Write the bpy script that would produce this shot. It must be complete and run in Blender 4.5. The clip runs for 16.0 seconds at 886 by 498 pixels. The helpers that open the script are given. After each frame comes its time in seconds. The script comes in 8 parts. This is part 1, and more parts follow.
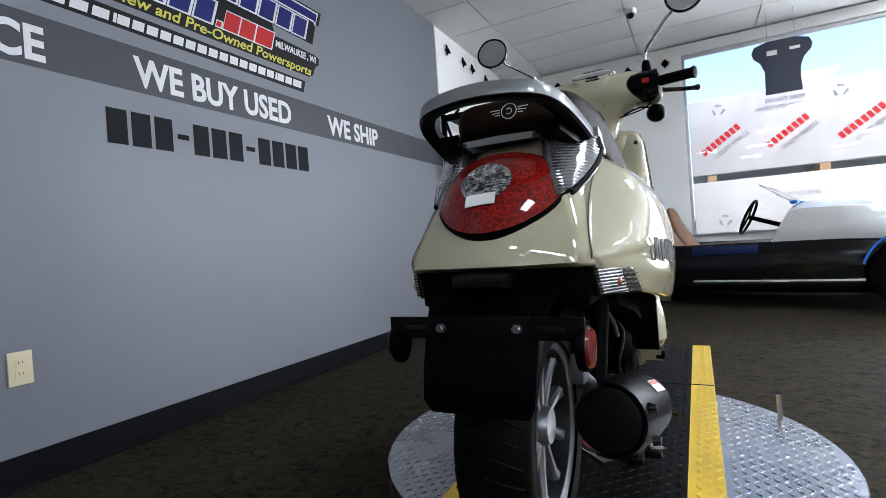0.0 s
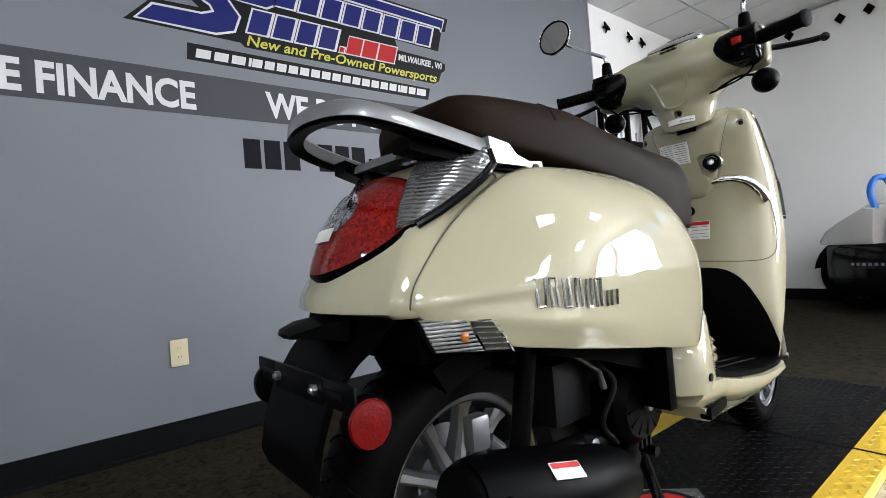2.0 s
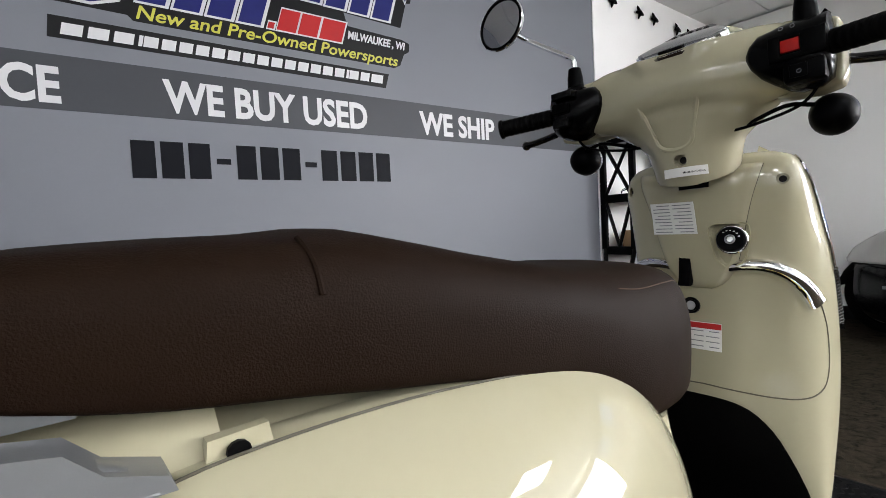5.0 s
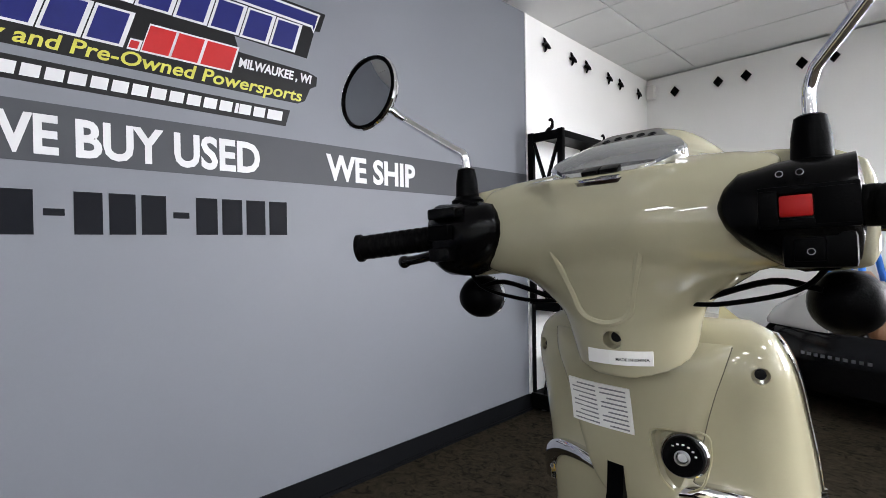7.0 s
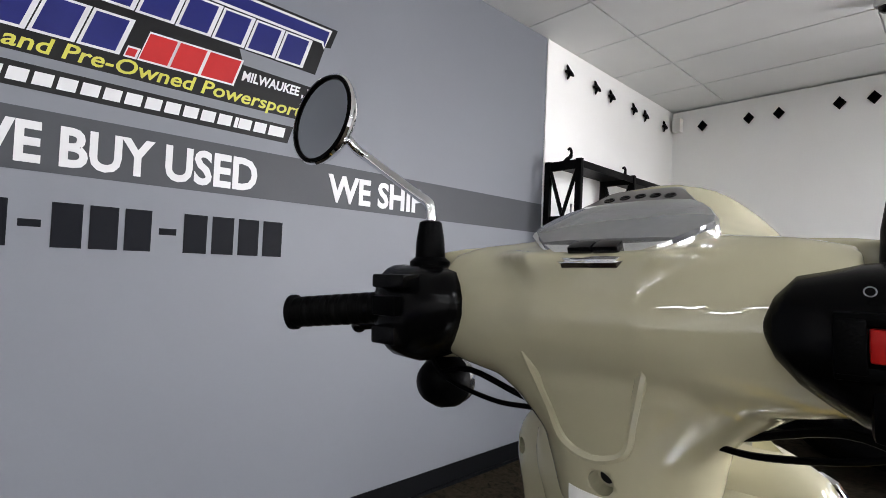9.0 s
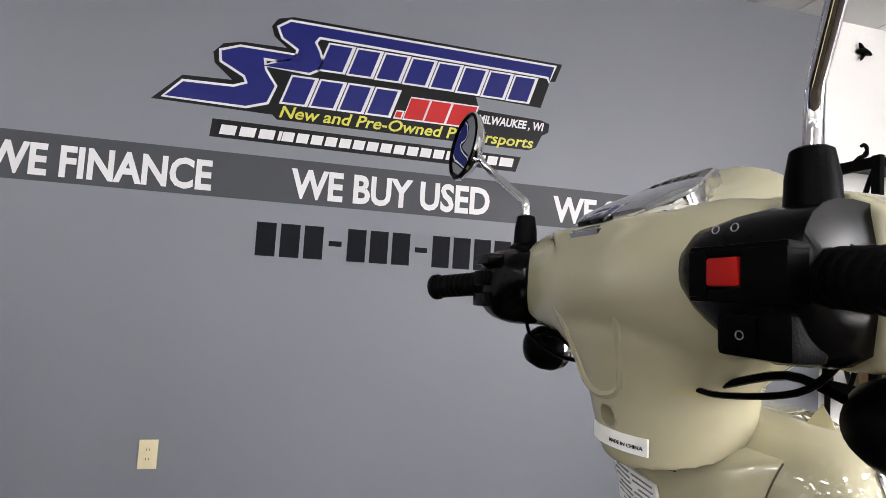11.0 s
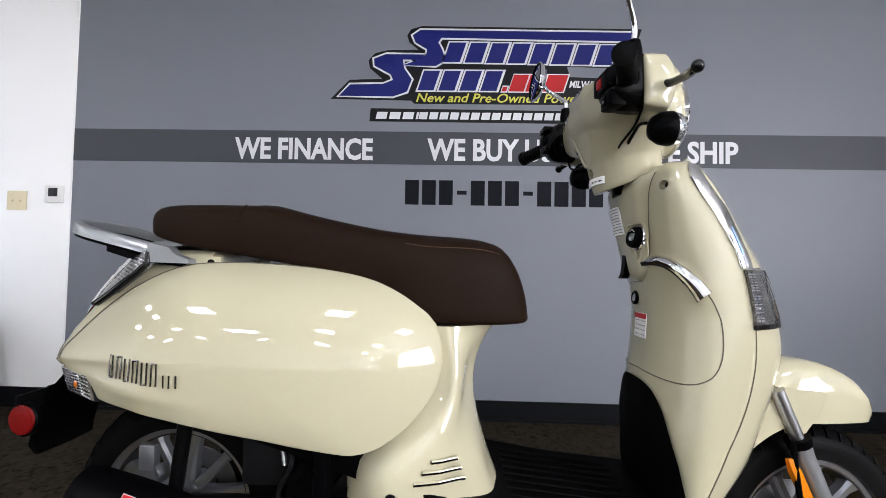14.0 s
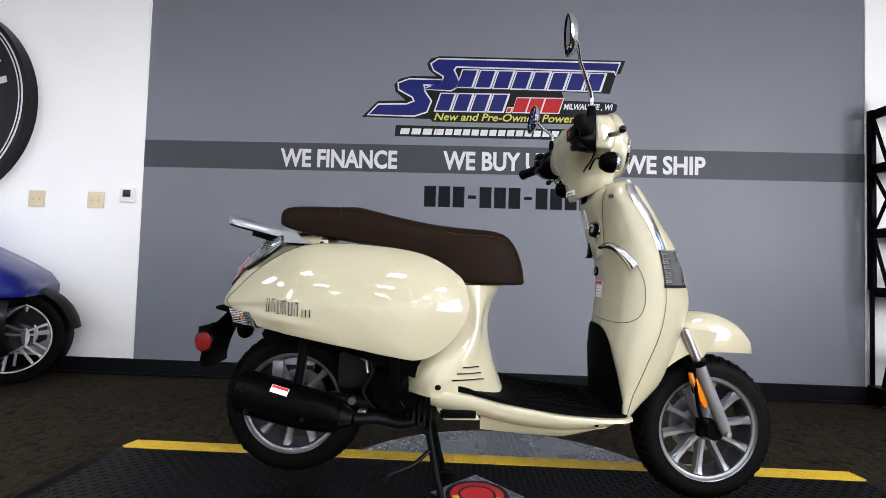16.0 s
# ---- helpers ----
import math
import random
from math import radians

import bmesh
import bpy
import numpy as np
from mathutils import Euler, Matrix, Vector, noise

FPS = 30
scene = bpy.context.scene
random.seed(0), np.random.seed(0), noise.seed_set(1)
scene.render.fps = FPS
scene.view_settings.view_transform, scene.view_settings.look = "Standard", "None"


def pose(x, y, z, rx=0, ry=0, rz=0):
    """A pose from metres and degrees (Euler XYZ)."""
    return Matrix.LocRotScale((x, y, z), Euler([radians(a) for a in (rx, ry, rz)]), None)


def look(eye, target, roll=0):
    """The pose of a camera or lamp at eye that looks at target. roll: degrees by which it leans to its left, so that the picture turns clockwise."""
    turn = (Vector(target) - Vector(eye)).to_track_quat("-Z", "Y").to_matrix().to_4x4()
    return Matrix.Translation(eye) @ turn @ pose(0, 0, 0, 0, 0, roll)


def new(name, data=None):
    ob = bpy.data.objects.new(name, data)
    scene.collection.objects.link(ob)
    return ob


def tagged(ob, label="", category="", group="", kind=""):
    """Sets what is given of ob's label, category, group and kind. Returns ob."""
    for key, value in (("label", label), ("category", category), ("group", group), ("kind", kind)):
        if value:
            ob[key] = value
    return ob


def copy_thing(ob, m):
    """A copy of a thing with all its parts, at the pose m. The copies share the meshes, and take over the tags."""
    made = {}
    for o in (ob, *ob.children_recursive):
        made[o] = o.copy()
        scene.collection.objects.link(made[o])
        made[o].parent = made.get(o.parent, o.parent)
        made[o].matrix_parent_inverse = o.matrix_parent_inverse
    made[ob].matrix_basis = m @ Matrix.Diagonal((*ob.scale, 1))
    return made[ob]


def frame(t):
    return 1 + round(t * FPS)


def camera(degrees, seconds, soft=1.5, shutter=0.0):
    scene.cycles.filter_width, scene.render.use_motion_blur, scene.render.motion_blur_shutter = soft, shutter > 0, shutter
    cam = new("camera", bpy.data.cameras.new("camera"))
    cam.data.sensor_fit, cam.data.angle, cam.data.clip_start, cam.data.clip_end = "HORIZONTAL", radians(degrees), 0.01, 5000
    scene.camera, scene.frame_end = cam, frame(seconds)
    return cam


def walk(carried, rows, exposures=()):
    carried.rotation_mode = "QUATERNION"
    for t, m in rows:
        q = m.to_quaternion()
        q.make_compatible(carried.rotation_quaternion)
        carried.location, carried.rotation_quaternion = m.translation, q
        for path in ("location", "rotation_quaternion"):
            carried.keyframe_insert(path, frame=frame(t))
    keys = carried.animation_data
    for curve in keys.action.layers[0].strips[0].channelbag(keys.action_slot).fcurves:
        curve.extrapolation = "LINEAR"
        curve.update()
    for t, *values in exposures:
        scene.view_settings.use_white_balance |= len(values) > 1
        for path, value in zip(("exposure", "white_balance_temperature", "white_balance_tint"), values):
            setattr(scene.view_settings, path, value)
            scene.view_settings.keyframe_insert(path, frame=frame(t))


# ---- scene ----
cam = camera(84.5, 16.0, soft=0.3)
# seconds, eye x y z, yaw, pitch, roll
ROWS = [
    (0, 0.881, -2.211, 0.769, -62.42, -0.36, -4.01),
    (0.5, 0.972, -2.360, 0.775, -54.66, -0.08, -3.70),
    (1, 1.087, -2.484, 0.782, -48.52, -0.44, -3.73),
    (1.5, 1.196, -2.541, 0.791, -42.73, 0.22, -4.17),
    (2, 1.306, -2.572, 0.803, -38.32, 0.38, -4.48),
    (2.5, 1.392, -2.555, 0.822, -35.10, 0.82, -3.43),
    (3, 1.502, -2.512, 0.842, -33.87, 0.15, -2.73),
    (3.5, 1.604, -2.453, 0.879, -33.73, -0.38, -2.70),
    (4, 1.690, -2.403, 0.931, -35.70, -1.53, -3.01),
    (4.2, 1.723, -2.388, 0.959, -35.93, -1.96, -3.31),
    (6.3, 2.105, -2.225, 1.187, -42.10, -2.90, -1.33),
    (6.5, 2.141, -2.199, 1.210, -43.13, -2.40, -1.32),
    (7, 2.208, -2.167, 1.258, -44.60, -0.59, -0.90),
    (7.5, 2.254, -2.151, 1.282, -46.45, -0.54, 0.43),
    (8, 2.288, -2.113, 1.308, -46.18, 1.20, 2.22),
    (8.2, 2.300, -2.104, 1.318, -46.54, 1.34, 2.15),
    (10.3, 2.446, -2.215, 1.312, -24.04, 2.54, 3.09),
    (10.5, 2.451, -2.251, 1.302, -20.55, 2.71, 3.05),
    (11, 2.463, -2.345, 1.271, -11.90, 3.20, 3.65),
    (11.5, 2.476, -2.439, 1.231, -1.98, 3.10, 2.81),
    (12, 2.465, -2.531, 1.179, 1.90, 2.59, 1.05),
    (12.5, 2.428, -2.638, 1.092, 1.33, 1.54, 0.37),
    (13, 2.414, -2.746, 1.016, 0.94, 0.63, 0.38),
    (13.5, 2.436, -2.867, 0.974, 1.82, 1.51, 0.18),
    (14, 2.437, -3.014, 0.932, 2.05, 2.04, 1.14),
    (14.5, 2.400, -3.175, 0.901, 0.69, 1.85, 1.46),
    (15, 2.400, -3.324, 0.898, 1.11, 2.90, 2.01),
    (15.5, 2.392, -3.455, 0.883, 3.15, 2.85, 1.86),
    (16, 2.379, -3.574, 0.863, 2.28, 2.25, 1.72),
]
walk(cam, [(t, pose(x, y, z, 90 + pitch, 0, yaw) @ pose(0, 0, 0, 0, 0, roll)) for t, x, y, z, yaw, pitch, roll in ROWS],
     [(0.0, 1.52, 6050, 12), (2.0, 1.70, 6450, 13), (3.5, 1.62, 6750, 14), (4.2, 1.50, 6700, 14), (6.5, 1.90, 6500, 15), (8.0, 1.82, 6550, 15), (10.5, 1.84, 6850, 16), (12.0, 1.88, 6950, 17), (13.0, 1.60, 6450, 17), (16.0, 1.65, 6400, 17)])

# ---- light ----
SUN_ELEV, SUN_AZIM = 58.0, 255.0
world = bpy.data.worlds.new("sky")
scene.world = world
world.use_nodes = True
_wt = world.node_tree
_sky = _wt.nodes.new("ShaderNodeTexSky")
_sky.sky_type, _sky.sun_disc = "NISHITA", False
_sky.sun_elevation, _sky.sun_rotation = radians(SUN_ELEV), radians(SUN_AZIM)
_wt.nodes["Background"].inputs["Strength"].default_value = 0.135
_wt.links.new(_sky.outputs["Color"], _wt.nodes["Background"].inputs["Color"])
_sd = bpy.data.lights.new("sun", "SUN")
_sd.energy, _sd.angle, _sd.color = 2.0, radians(0.5), (1.0, 0.95, 0.88)
_so = new("sun", _sd)
_so.matrix_world = look((0, 0, 20), (-math.sin(radians(SUN_AZIM)) * 10, -math.cos(radians(SUN_AZIM)) * 10, 20 - 10 * math.tan(radians(SUN_ELEV))))
LIGHT = 10.5
# skylight through the windows beyond the one in view
for _y, _e in ((-5.30, 100.0), (-7.39, 80.0), (-9.48, 80.0)):
    _ad = bpy.data.lights.new("window_light", "AREA")
    _ad.shape, _ad.size, _ad.size_y, _ad.energy, _ad.color = "RECTANGLE", 1.9, 1.95, _e, (0.95, 0.98, 1.0)
    new("window_light", _ad).matrix_world = look((7.62, _y, 1.80), (0.0, _y, 1.80))


# ---- materials ----
def _nodes(name):
    m = bpy.data.materials.new(name)
    m.use_nodes = True
    return m, m.node_tree.nodes, m.node_tree.links, m.node_tree.nodes["Principled BSDF"]


def mat(name, col, rough=0.5, metal=0.0, var=0.12, scale=6.0, fine=90.0, bump=0.05, bscale=None, coat=0.0, spec=0.5, rvar=0.08):
    """Painted, moulded or metal surface: two scales of tone and gloss variation and a fine relief."""
    m, n, l, b = _nodes(name)
    tc = n.new("ShaderNodeTexCoord")
    big, small = n.new("ShaderNodeTexNoise"), n.new("ShaderNodeTexNoise")
    big.inputs["Scale"].default_value, big.inputs["Detail"].default_value = scale, 4
    small.inputs["Scale"].default_value, small.inputs["Detail"].default_value = fine, 3
    l.new(tc.outputs["Object"], big.inputs["Vector"])
    l.new(tc.outputs["Object"], small.inputs["Vector"])
    add = n.new("ShaderNodeMath")
    add.operation = "MULTIPLY_ADD"
    add.inputs[1].default_value = 0.5
    l.new(small.outputs["Fac"], add.inputs[0])
    l.new(big.outputs["Fac"], add.inputs[2])
    rng = n.new("ShaderNodeMapRange")
    rng.inputs["From Min"].default_value, rng.inputs["From Max"].default_value = 0.45, 1.05
    rng.inputs["To Min"].default_value, rng.inputs["To Max"].default_value = 1 - var, 1 + var
    l.new(add.outputs[0], rng.inputs["Value"])
    mul = n.new("ShaderNodeVectorMath")
    mul.operation = "SCALE"
    mul.inputs[0].default_value = col
    l.new(rng.outputs["Result"], mul.inputs["Scale"])
    l.new(mul.outputs[0], b.inputs["Base Color"])
    rr = n.new("ShaderNodeMapRange")
    rr.inputs["From Min"].default_value, rr.inputs["From Max"].default_value = 0.3, 0.7
    rr.inputs["To Min"].default_value, rr.inputs["To Max"].default_value = max(0.01, rough - rvar * rough), min(1, rough + rvar * rough)
    l.new(big.outputs["Fac"], rr.inputs["Value"])
    l.new(rr.outputs["Result"], b.inputs["Roughness"])
    b.inputs["Metallic"].default_value = metal
    b.inputs["Coat Weight"].default_value = coat
    b.inputs["Coat Roughness"].default_value, b.inputs["Coat IOR"].default_value = 0.015, 1.62
    b.inputs["Specular IOR Level"].default_value = spec
    if bump:
        bp = n.new("ShaderNodeBump")
        bp.inputs["Strength"].default_value, bp.inputs["Distance"].default_value = bump, 0.002
        src = small
        if bscale:
            src = n.new("ShaderNodeTexNoise")
            src.inputs["Scale"].default_value = bscale
            l.new(tc.outputs["Object"], src.inputs["Vector"])
        l.new(src.outputs["Fac"], bp.inputs["Height"])
        l.new(bp.outputs["Normal"], b.inputs["Normal"])
    return m


def lens_mat(name, col, rough=0.05, tint=0.75):
    """Clear or tinted moulded lens: part see-through, part glossy."""
    m, n, l, b = _nodes(name)
    b.inputs["Base Color"].default_value = (*col, 1)
    b.inputs["Roughness"].default_value = rough
    b.inputs["IOR"].default_value = 1.45
    b.inputs["Transmission Weight"].default_value = tint
    tc, no, bp = n.new("ShaderNodeTexCoord"), n.new("ShaderNodeTexNoise"), n.new("ShaderNodeBump")
    no.inputs["Scale"].default_value = 60
    bp.inputs["Strength"].default_value, bp.inputs["Distance"].default_value = 0.08, 0.001
    l.new(tc.outputs["Object"], no.inputs["Vector"])
    l.new(no.outputs["Fac"], bp.inputs["Height"])
    l.new(bp.outputs["Normal"], b.inputs["Normal"])
    return m


def facet_glint_mat(name, dark, light, scale, rough, metal, relief=0.22, coat=1.0, spec=0.5):
    """Moulded lens with many small facets behind a clear glossy face. Facet glints and darks are painted per cell."""
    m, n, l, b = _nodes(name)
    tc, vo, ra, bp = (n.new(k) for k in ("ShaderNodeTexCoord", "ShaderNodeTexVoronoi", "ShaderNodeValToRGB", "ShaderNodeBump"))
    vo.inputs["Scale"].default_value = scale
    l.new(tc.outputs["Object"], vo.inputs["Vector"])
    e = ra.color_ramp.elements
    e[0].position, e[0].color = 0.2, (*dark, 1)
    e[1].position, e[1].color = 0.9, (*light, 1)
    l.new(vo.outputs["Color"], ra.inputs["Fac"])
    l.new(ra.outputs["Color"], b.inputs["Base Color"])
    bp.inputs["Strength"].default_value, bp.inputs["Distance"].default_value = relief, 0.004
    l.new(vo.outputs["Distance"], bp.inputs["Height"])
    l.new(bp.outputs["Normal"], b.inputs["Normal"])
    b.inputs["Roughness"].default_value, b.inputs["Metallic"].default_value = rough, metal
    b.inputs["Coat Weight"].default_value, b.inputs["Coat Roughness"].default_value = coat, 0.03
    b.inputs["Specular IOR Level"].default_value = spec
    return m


def rib_glint_mat(name, dark, light, scale, way="DIAGONAL"):
    """Opaque stand-in for a clear lens with fine ribs over a bright reflector. Their bright and dark streaks are
    painted.
    """
    m, n, l, b = _nodes(name)
    tc, wa, no, ra, bp = (n.new(k) for k in ("ShaderNodeTexCoord", "ShaderNodeTexWave", "ShaderNodeTexNoise", "ShaderNodeValToRGB", "ShaderNodeBump"))
    wa.bands_direction = way
    wa.inputs["Scale"].default_value, wa.inputs["Distortion"].default_value = scale, 0.15
    no.inputs["Scale"].default_value, no.inputs["Detail"].default_value = 26, 3
    l.new(tc.outputs["Object"], wa.inputs["Vector"])
    l.new(tc.outputs["Object"], no.inputs["Vector"])
    mx = n.new("ShaderNodeMath")
    mx.operation = "MULTIPLY_ADD"
    mx.inputs[1].default_value = 0.45
    l.new(wa.outputs["Fac"], mx.inputs[0])
    l.new(no.outputs["Fac"], mx.inputs[2])
    e = ra.color_ramp.elements
    e[0].position, e[0].color = 0.42, (dark, dark, dark * 1.05, 1)
    e[1].position, e[1].color = 0.86, (light, light, light * 1.02, 1)
    l.new(mx.outputs[0], ra.inputs["Fac"])
    l.new(ra.outputs["Color"], b.inputs["Base Color"])
    bp.inputs["Strength"].default_value, bp.inputs["Distance"].default_value = 0.25, 0.003
    l.new(wa.outputs["Fac"], bp.inputs["Height"])
    l.new(bp.outputs["Normal"], b.inputs["Normal"])
    b.inputs["Roughness"].default_value, b.inputs["Metallic"].default_value = 0.12, 0.7
    b.inputs["Coat Weight"].default_value, b.inputs["Coat Roughness"].default_value = 1.0, 0.02
    return m


def glow(name, col, strength):
    m, n, l, b = _nodes(name)
    b.inputs["Base Color"].default_value = (*col, 1)
    b.inputs["Emission Color"].default_value = (*col, 1)
    b.inputs["Emission Strength"].default_value = strength
    return m


def glass_mat(name):
    m, n, l, b = _nodes(name)
    tr, gl, mx, fr = (n.new(k) for k in ("ShaderNodeBsdfTransparent", "ShaderNodeBsdfGlossy", "ShaderNodeMixShader", "ShaderNodeFresnel"))
    gl.inputs["Roughness"].default_value = 0.02
    fr.inputs["IOR"].default_value = 1.4
    l.new(fr.outputs[0], mx.inputs[0])
    l.new(tr.outputs[0], mx.inputs[1])
    l.new(gl.outputs[0], mx.inputs[2])
    l.new(mx.outputs[0], n["Material Output"].inputs["Surface"])
    return m


def carpet_mat():
    m, n, l, b = _nodes("carpet")
    tc = n.new("ShaderNodeTexCoord")
    mp = n.new("ShaderNodeMapping")
    mp.inputs["Scale"].default_value = (1, 0.75, 1)
    mp.inputs["Rotation"].default_value = (0, 0, 0.4)
    l.new(tc.outputs["Object"], mp.inputs["Vector"])
    vo, no, fi = n.new("ShaderNodeTexVoronoi"), n.new("ShaderNodeTexNoise"), n.new("ShaderNodeTexNoise")
    vo.inputs["Scale"].default_value = 26
    no.inputs["Scale"].default_value, no.inputs["Detail"].default_value = 22, 6
    no.inputs["Distortion"].default_value = 1.6
    fi.inputs["Scale"].default_value, fi.inputs["Detail"].default_value = 260, 2
    for t, v in ((vo, mp), (no, mp)):
        l.new(v.outputs[0], t.inputs["Vector"])
    l.new(tc.outputs["Object"], fi.inputs["Vector"])
    ra = n.new("ShaderNodeValToRGB")
    e = ra.color_ramp.elements
    e[0].position, e[0].color = 0.33, (0.0085, 0.0068, 0.0047, 1)
    e[1].position, e[1].color = 0.68, (0.0400, 0.0318, 0.0215, 1)
    k = e.new(0.44)
    k.color = (0.0245, 0.0194, 0.0130, 1)
    l.new(no.outputs["Fac"], ra.inputs["Fac"])
    mx = n.new("ShaderNodeMixRGB")
    mx.blend_type, mx.inputs["Fac"].default_value = "MULTIPLY", 0.7
    fr = n.new("ShaderNodeValToRGB")
    fr.color_ramp.elements[0].color, fr.color_ramp.elements[0].position = (0.55, 0.55, 0.55, 1), 0.3
    fr.color_ramp.elements[1].color, fr.color_ramp.elements[1].position = (1.25, 1.25, 1.25, 1), 0.7
    l.new(fi.outputs["Fac"], fr.inputs["Fac"])
    l.new(ra.outputs["Color"], mx.inputs["Color1"])
    l.new(fr.outputs["Color"], mx.inputs["Color2"])
    l.new(mx.outputs["Color"], b.inputs["Base Color"])
    b.inputs["Roughness"].default_value, b.inputs["Specular IOR Level"].default_value = 0.9, 0.06
    bp = n.new("ShaderNodeBump")
    bp.inputs["Strength"].default_value, bp.inputs["Distance"].default_value = 0.6, 0.004
    l.new(fi.outputs["Fac"], bp.inputs["Height"])
    l.new(bp.outputs["Normal"], b.inputs["Normal"])
    return m


CREAM = mat("cream paint", (0.385, 0.355, 0.243), 0.5, var=0.02, bump=0.0, coat=1.0, spec=0.0)
CREAM_IN = mat("cream plastic", (0.375, 0.340, 0.205), 0.30, var=0.03, bump=0.02, coat=0.5)
BLACK = mat("black plastic", (0.0009625, 0.0009625, 0.001155), 0.38, var=0.3, bump=0.12, bscale=500, spec=0.03)
BLACK_GLOSS = mat("gloss black", (0.004, 0.004, 0.0045), 0.14, var=0.2, bump=0.02, spec=0.3)
GLOSS_SWITCH = mat("polished black plastic", (0.0014, 0.0014, 0.0016), 0.22, var=0.1, bump=0.0, spec=0.10, rvar=0.0)
BLACK_METAL = mat("black painted steel", (0.0021, 0.0021, 0.00224), 0.42, var=0.3, bump=0.15, bscale=260, spec=0.06)
RUBBER = mat("tyre rubber", (0.001225, 0.001225, 0.001225), 0.6, var=0.3, bump=0.2, bscale=300, spec=0.06)
MATBLACK = mat("black rubber mat", (0.0012, 0.0012, 0.0012), 0.6, var=0.3, bump=0.25, bscale=220, spec=0.03)
CHROME = mat("chrome", (0.80, 0.80, 0.82), 0.06, 1.0, var=0.03, bump=0.0)
SILVER = mat("silver paint", (0.215, 0.220, 0.228), 0.36, 0.5, var=0.04, bump=0.03, bscale=900, coat=0.6)
ALLOY = mat("silver alloy", (0.25, 0.255, 0.27), 0.34, 0.8, var=0.06, bump=0.05)
DARK_ALLOY = mat("dark alloy", (0.035, 0.036, 0.040), 0.45, 0.6, var=0.15, bump=0.05)
STEEL = mat("bare steel", (0.45, 0.45, 0.46), 0.32, 1.0, var=0.15, bump=0.05)
ENGINE = mat("dark cast alloy", (0.007, 0.007, 0.0075), 0.5, 0.4, var=0.3, bump=0.2, spec=0.2)
VINYL = mat("brown vinyl", (0.0098, 0.0049, 0.0027), 0.58, var=0.14, bump=0.30, bscale=620, spec=0.05)
# sparkle of the lens facets is painted: each cell darker or brighter
RED_LENS = facet_glint_mat("red faceted lens, painted glints", (0.085, 0.0013, 0.0009), (0.25, 0.0055, 0.0028), 260, 0.30, 0.0, 0.03, 0.9, 0.05)
FACET = facet_glint_mat("clear faceted lens, painted glints", (0.04, 0.04, 0.045), (0.80, 0.81, 0.82), 150, 0.10, 0.8)
# bright streaks and dark gaps of the flutes are painted into the colour
FLUTED = rib_glint_mat("fluted lamp lens, painted glints", 0.07, 0.26, 58)
BRIGHT_REFLECTOR = rib_glint_mat("fluted reflector, painted glints", 0.04, 0.55, 60, "Z")
SMOKED_LENS = mat("smoked olive lens", (0.050, 0.046, 0.036), 0.16, coat=1.0, bump=0.03)
AMBER_BULB = mat("amber bulb glass", (0.30, 0.075, 0.006), 0.16, coat=1.0, bump=0.0)
# same painted rib streaks, kept darker
DARK_LENS = rib_glint_mat("dark ribbed lens, painted glints", 0.008, 0.22, 120)
CLEAR_LENS = lens_mat("clear lens", (0.92, 0.94, 0.96), 0.05, 0.9)
AMBER = lens_mat("amber lens", (0.9, 0.28, 0.01), 0.08, 0.5)
RED_PLASTIC = mat("red plastic", (0.33, 0.007, 0.005), 0.35, var=0.05, bump=0.02, spec=0.15)
YELLOW = mat("yellow paint", (0.6264, 0.4089, 0.0174), 0.42, var=0.14, bump=0.1)
WHITE_LABEL = mat("white label", (0.78, 0.77, 0.74), 0.4, var=0.03, bump=0.0)
INK = mat("grey print", (0.20, 0.20, 0.22), 0.5, var=0.05, bump=0.0)
WALL = mat("white wall paint", (0.90, 0.895, 0.875), 0.55, var=0.025, scale=1.5, bump=0.12, bscale=160)
MURAL = mat("grey vinyl mural", (0.163, 0.173, 0.196), 0.5, var=0.02, scale=1.2, bump=0.05, bscale=120, spec=0.3)
BAND = mat("dark grey vinyl", (0.0470, 0.0505, 0.0580), 0.5, var=0.03, bump=0.03, spec=0.25)
PRINT_WHITE = mat("white print", (0.58, 0.58, 0.59), 0.45, var=0.02, bump=0.0)
PRINT_DARK = mat("charcoal print", (0.0070, 0.0076, 0.0105), 0.5, var=0.05, bump=0.0, spec=0.06)
PRINT_BLACK = mat("black print", (0.004, 0.004, 0.005), 0.4, var=0.05, bump=0.0, spec=0.2)
PRINT_BLUE = mat("navy print", (0.006, 0.010, 0.115), 0.4, var=0.06, scale=14, bump=0.0, spec=0.25)
PRINT_RED = mat("red print", (0.43, 0.017, 0.018), 0.4, var=0.06, bump=0.0, spec=0.2)
PRINT_LIME = mat("lime print", (0.50, 0.48, 0.05), 0.35, var=0.04, bump=0.0)
CARPET = carpet_mat()
TILE = mat("ceiling tile", (0.74, 0.74, 0.725), 0.8, var=0.05, scale=2, fine=160, bump=0.35, bscale=240)
GRIDW = mat("ceiling grid", (0.70, 0.70, 0.69), 0.5, var=0.03, bump=0.0)
BASEB = mat("dark vinyl baseboard", (0.0048, 0.0052, 0.0062), 0.5, var=0.1, bump=0.04, spec=0.08)
PLATE = mat("ivory plate", (0.66, 0.58, 0.38), 0.35, var=0.05, bump=0.0)
TREAD = mat("aluminium tread plate", (0.414, 0.423, 0.432), 0.27, 1.0, var=0.1, bump=0.05)
FRAME = mat("window aluminium", (0.55, 0.56, 0.57), 0.4, 0.6, var=0.05, bump=0.03)
GLASS = glass_mat("window glass")
NAVY = mat("navy car paint", (0.004, 0.010, 0.135), 0.4, 0.0, var=0.06, bump=0.0, coat=0.35, spec=0.2)
